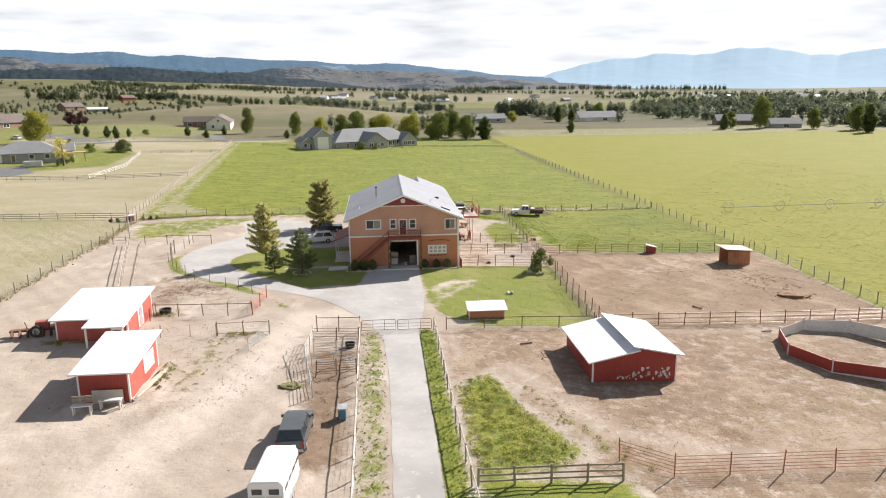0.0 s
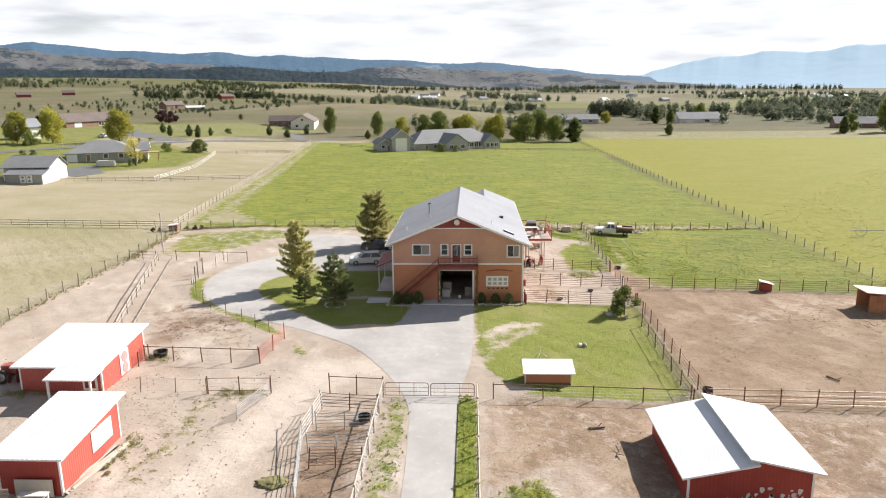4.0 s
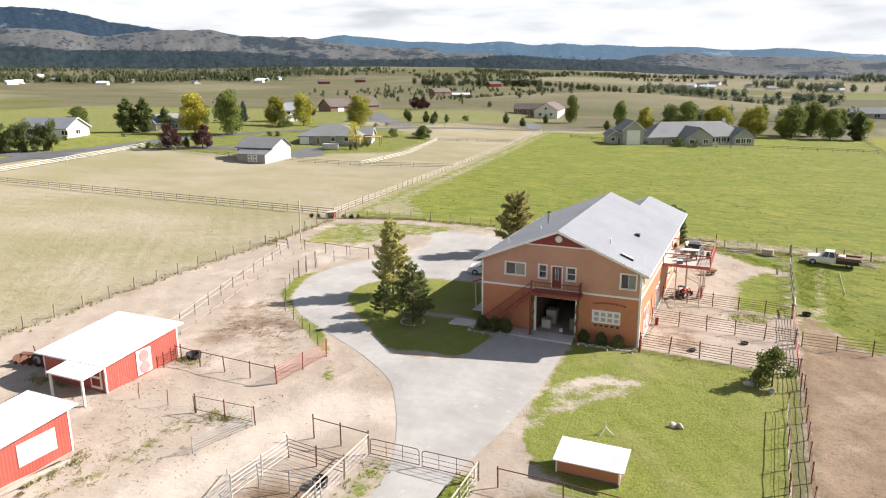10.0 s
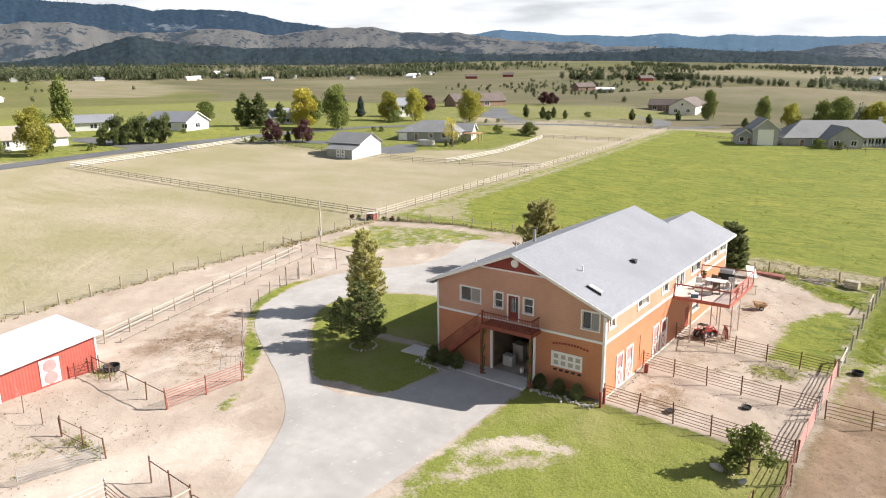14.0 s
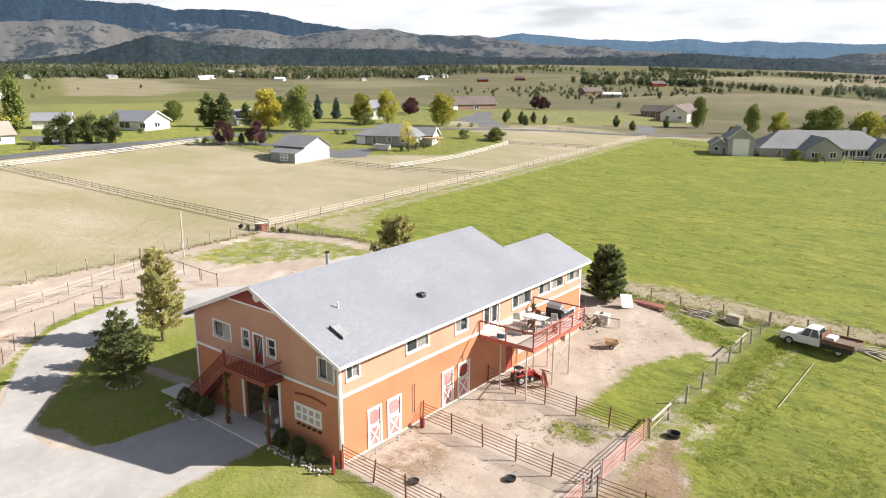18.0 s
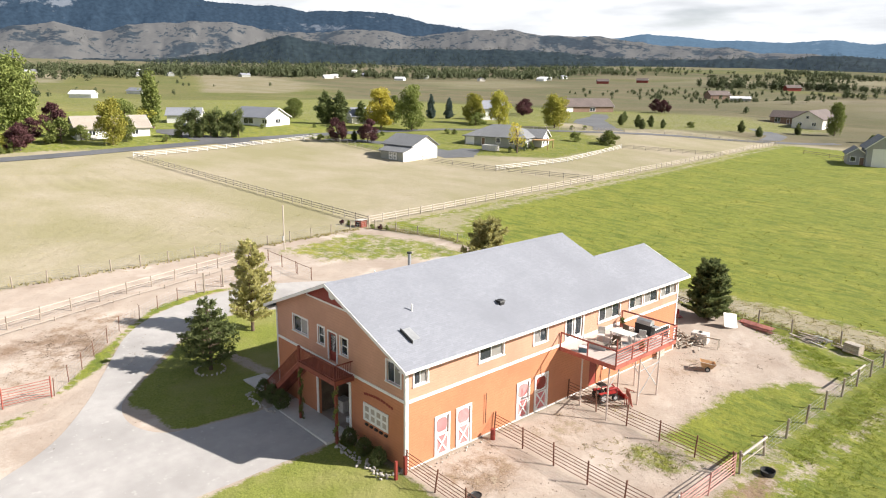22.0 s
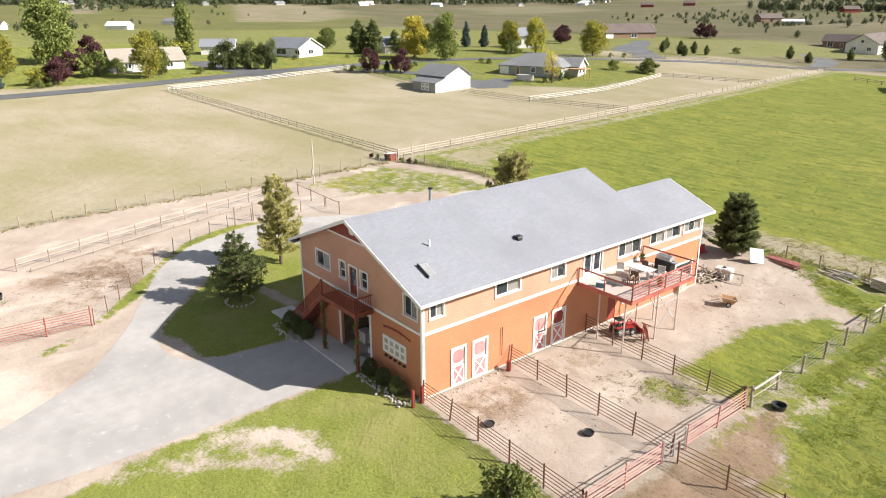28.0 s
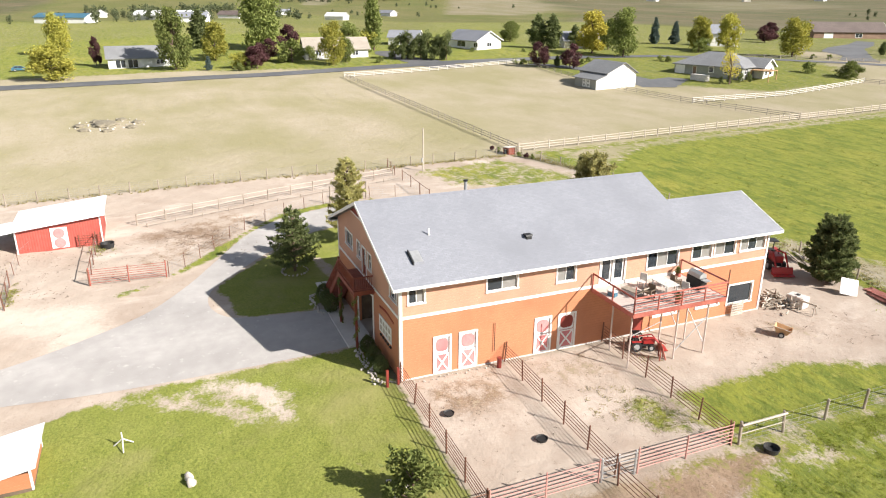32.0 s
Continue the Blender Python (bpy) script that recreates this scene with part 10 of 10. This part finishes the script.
def mounds(name, label, spots, mat, size, per, seed, flat=0.6):
    """Low leafy clumps lying on the ground."""
    rm = np.random.RandomState(seed)
    s_ = np.asarray(spots, float)
    rr = size * rm.uniform(0.5, 1.4, len(s_))
    d = rm.normal(size=(len(s_), per, 3))
    d /= np.linalg.norm(d, axis=2)[..., None]
    d[..., 2] = np.abs(d[..., 2]) * flat
    c = np.concatenate([s_, ground_z(s_[:, 0], s_[:, 1])[:, None] - 0.02], 1)[:, None] + d * rr[:, None, None]
    v, f = leaf_cards(c.reshape(-1, 3), size * 0.22, rm, droop=0.0, squash=0.5)
    return tagged(new(name, raw_mesh(name, v.tolist(), f.tolist(), mat)), label, "weeds", kind="stuff")


PATCH = [(-4.6, -39.0), (-1.4, -36.8), (0.2, -43.7), (3.2, -50.8), (1.3, -53), (-4.6, -53.5)]
M["weed_patch"] = foliage("bright_weed_leaves", (0.3, 0.31, 0.07), (0.54, 0.52, 0.17), (0.4, 0.39, 0.1), 0.55)
mounds("weed_patch", "leafy green weeds growing on the dirt", in_poly(PATCH, 230), "weed_patch", 0.3, 30, 1, 0.22)
mounds("weed_patch", "bright low weeds at the edge of the lane", in_poly(PATCH, 200), "blade", 0.26, 30, 11, 0.3)
mounds("weed_patch", "dead brown stalks among the weeds", in_poly(PATCH, 130), "blade_dry", 0.24, 24, 13, 0.35)
mounds("weed_patch", "outlying weed clumps on the bare dirt", along([(0.6, -40), (2.4, -45), (5.4, -50), (8, -52)], 42, 0.8) + along([(-28, -39), (-27, -33), (-27, -27)], 26, 1.0), "weed", 0.24, 24, 12)
tufts("verge_grass", "ragged grass beside the lane", in_poly([(-12.9, -26), (-10.5, -26), (-10.5, -62), (-12.9, -62)], 360) + in_poly([(-6.9, -25), (-5.3, -25), (-5.3, -62), (-6.9, -62)], 520), "blade", 0.14, 6, 2)
tufts("field_edge_grass", "tall rank grass along the field fence", along([(-55, 38.8), (-44, 42.4), (-30, 43.2), (-8, 44.4), (5, 44), (13.4, 45), (30, 47.6), (47, 51)], 900, 0.4), "blade_dry", 0.24, 6, 3)
tufts("pasture_tufts", "tufts of dry grass along the yard fence", along([(-54.3, -40), (-54.5, 17), (-55.6, 37)], 420, 0.4), "blade_dry", 0.24, 6, 6)
mounds("yard_weeds", "dark weeds along the shed walls", along([(-43, -27), (-40, -26.6)], 30, 0.4) + along([(-27, -25.6), (-23, -25.6)], 34, 0.4) + along([(-36, -18.6), (-33, -19)], 30, 0.4), "weed", 0.28, 22, 7)
tufts("lawn_grass", "mown lawn grass", in_poly([(1.6, -1.5), (11.8, -1.5), (11.4, -23.5), (-1, -24), (0.6, -14), (2.2, -7)], 2600) + in_poly([(-14, -4), (-17, -9), (-24, -5), (-31, 2), (-30, 8), (-16, 12), (-16, 2)], 2000), "blade", 0.045, 5, 8)
mounds("pen_weeds", "sparse weeds in the dirt pens", in_poly([(8, 16), (12.6, 16), (12.6, 32), (9, 30)], 40) + in_poly([(8.6, 11), (10.2, 15), (12, 13.5)], 60), "weed", 0.14, 12, 9, 0.3)
clods = []
for x0, x1, y0, y1, n in ((-50, -14, -70, 14, 420), (-38, -22, -42, -21, 700), (-36, -26, -20, -4, 200), (14, 47, -24, 8, 260), (-4, 46, -52, -27, 260), (1, 12.5, 0.5, 14.5, 60)):
    clods += [(rg.uniform(x0, x1), rg.uniform(y0, y1)) for _ in range(n)]
tufts("dung_and_clods", "scattered clods and droppings on the dirt", clods, "manure", 0.075, 6, 10)
M["sward"] = foliage("field_grass_clumps", (0.18, 0.2, 0.04), (0.29, 0.3, 0.07), (0.22, 0.24, 0.05), 0.45)
M["sward_dark"] = foliage("dark_field_grass", (0.16, 0.186, 0.04), (0.25, 0.265, 0.065), (0.2, 0.22, 0.048), 0.5)
M["sward_yellow"] = foliage("yellowing_field_grass", (0.2, 0.195, 0.035), (0.32, 0.3, 0.07), (0.24, 0.23, 0.045), 0.4)
GREEN_FIELD = [(-50, 46), (46, 53), (44, 190), (-68, 190)]
mounds("pasture_grass", "clumps of longer grass in the green field", in_poly(GREEN_FIELD, 2600), "sward", 0.3, 12, 21, 0.12)
mounds("pasture_grass", "darker grass clumps in the green field", in_poly(GREEN_FIELD, 900), "sward_dark", 0.26, 12, 22, 0.14)
mounds("hayfield_grass", "clumps of grass in the hayfield", in_poly([(49, -60), (49, 60), (120, 150), (140, 60), (90, -60)], 3200), "sward_yellow", 0.34, 10, 23, 0.25)
mounds("paddock_grass", "grazed grass clumps in the small paddock", in_poly([(20, 12), (47, 11), (47, 45), (15, 43), (15, 28)], 1300), "sward", 0.17, 12, 24, 0.25)
mounds("paddock_grass", "darker grass clumps in the small paddock", in_poly([(22, 12), (47, 11), (47, 45), (15, 43), (15, 30)], 700), "sward_dark", 0.2, 12, 25, 0.25)
mounds("pasture_grass", "low tussocks in the dry pasture", in_poly([(-56, -60), (-57, 36), (-150, 36), (-150, -60)], 1300), "blade_dry", 0.2, 9, 26, 0.25)
mounds("yard_brush", "dry brush beside the plank pile", in_poly([(-30.6, -38.4), (-29.4, -38.4), (-29.2, -33), (-30.2, -33)], 18), "blade_dry", 0.3, 34, 31, 0.4)
mounds("yard_brush", "green weeds in the dry brush", in_poly([(-30.6, -37.4), (-29.2, -37.4), (-29.0, -33), (-30.0, -33)], 10), "weed", 0.3, 30, 32, 0.4)
mounds("yard_weeds", "low weeds dotted over the trodden yard", in_poly([(-33, -35), (-27, -39), (-24.5, -33), (-25, -26.5), (-34, -26.5)], 150), "weed", 0.13, 12, 33, 0.2)
mounds("bedding_litter", "dark straw litter trodden into the dirt", in_poly([(-37, -14), (-31, -12), (-30, -7), (-34, -5.5), (-37.5, -9)], 120), "manure", 0.2, 12, 34, 0.12)
mounds("bedding_litter", "droppings and litter over the brown paddock", in_poly([(15, -22), (46, -21), (46, -2), (30, 4), (15, -4)], 170), "manure", 0.15, 12, 35, 0.12)
mounds("bedding_litter", "straw litter in the stock pen", in_poly([(-17, -46), (-13.4, -46), (-13.4, -31), (-17, -31)], 110), "manure", 0.18, 12, 36, 0.12)
mounds("paddock_weeds", "sparse low weeds over the front paddock", in_poly([(7, -53), (24, -52), (44, -44), (40, -37), (22, -40), (12, -46)], 1100), "weed", 0.1, 10, 37, 0.2)
mounds("paddock_weeds", "dusty clumps of grass on the front paddock", in_poly([(2, -52), (8, -53), (14, -48), (4, -40), (0.5, -40)], 120) + in_poly([(20, -50), (44, -48), (44, -40), (28, -41)], 160), "blade_dry", 0.15, 12, 38, 0.25)

mounds("bedding_litter", "rusty straw strewn round the loafing stall", in_poly([(36, -2), (44, -2), (44, -13), (38, -12)], 150) + along([(38, -15), (43, -13.5)], 130, 0.8) + along([(26, -4), (33, -2), (40, -6)], 60, 1.6), "old_straw", 0.2, 12, 51, 0.15)

PEN_1, PEN_2 = [(0.8, 0.6), (0.8, 7), (12.4, 7), (12.4, 0.6)], [(0.8, 8.2), (0.8, 14.6), (12.4, 14.6), (12.4, 8.2)]
mounds("bedding_litter", "hay scraps and droppings trodden into the pens", in_poly(PEN_1, 70) + in_poly(PEN_2, 60) + in_poly([(1, 1), (1, 6.5), (5.5, 6), (5, 1)], 110) + in_poly([(1, 9), (1, 14), (4.5, 14), (4.5, 9)], 90), "manure", 0.11, 10, 41, 0.1)
mounds("bedding_litter", "bark and wood scraps on the barn yard", in_poly([(1, 24), (7, 23), (7, 36), (1, 37)], 130), "manure", 0.13, 10, 42, 0.12)
mounds("pen_weeds", "patch of low weeds in the second pen", in_poly([(6.6, 12.2), (7.4, 14.9), (11.8, 15.0), (10.4, 12.0), (8.6, 11.4)], 200), "weed", 0.13, 12, 43, 0.3)
mounds("paddock_grass", "ranker green strip along the paddock fence", in_poly([(14.0, 20), (15.6, 20), (17.6, 34), (18.5, 43), (14.2, 43)], 420), "sward_dark", 0.2, 14, 44, 0.3)
M["lush"] = foliage("lush_weed_leaves", (0.19, 0.24, 0.035), (0.32, 0.37, 0.075), (0.24, 0.29, 0.045), 0.5)
mounds("paddock_weeds", "lush green weeds along the wire fence", in_poly([(13.7, 20), (15.3, 19.5), (15.9, 33), (16.4, 42), (13.9, 43)], 620), "lush", 0.15, 16, 45, 0.4)
mounds("paddock_weeds", "rank bright weeds in the small paddock", along([(17.5, 14.5), (17.6, 19), (17.4, 25), (17.6, 32)], 380, 0.75) + along([(20, 13), (23, 17), (25, 22)], 420, 1.3) + along([(22, 11), (27, 14), (33, 18)], 260, 1.6), "lush", 0.15, 16, 46, 0.35)
mounds("pen_weeds", "stringy grass left beside the barn pens", in_poly([(0.9, 16.2), (6.4, 16.4), (5.0, 18.0), (1.0, 17.6)], 40) + in_poly([(4.5, 10.5), (8.5, 9.6), (9, 13.5), (6, 14)], 70), "blade_dry", 0.16, 14, 47, 0.3)
mounds("yard_weeds", "green weeds growing through the scrap at the back fence", along([(4.5, 41), (8.5, 39.4), (12.6, 36.5)], 260, 0.8), "lush", 0.22, 16, 48, 0.45)
mounds("field_edge_grass", "dry grass clumps beyond the back fence", in_poly([(-10, 44), (13, 45.4), (46, 52), (46, 54.5), (13, 50.5), (-10, 48)], 900), "blade_dry", 0.26, 12, 49, 0.3)
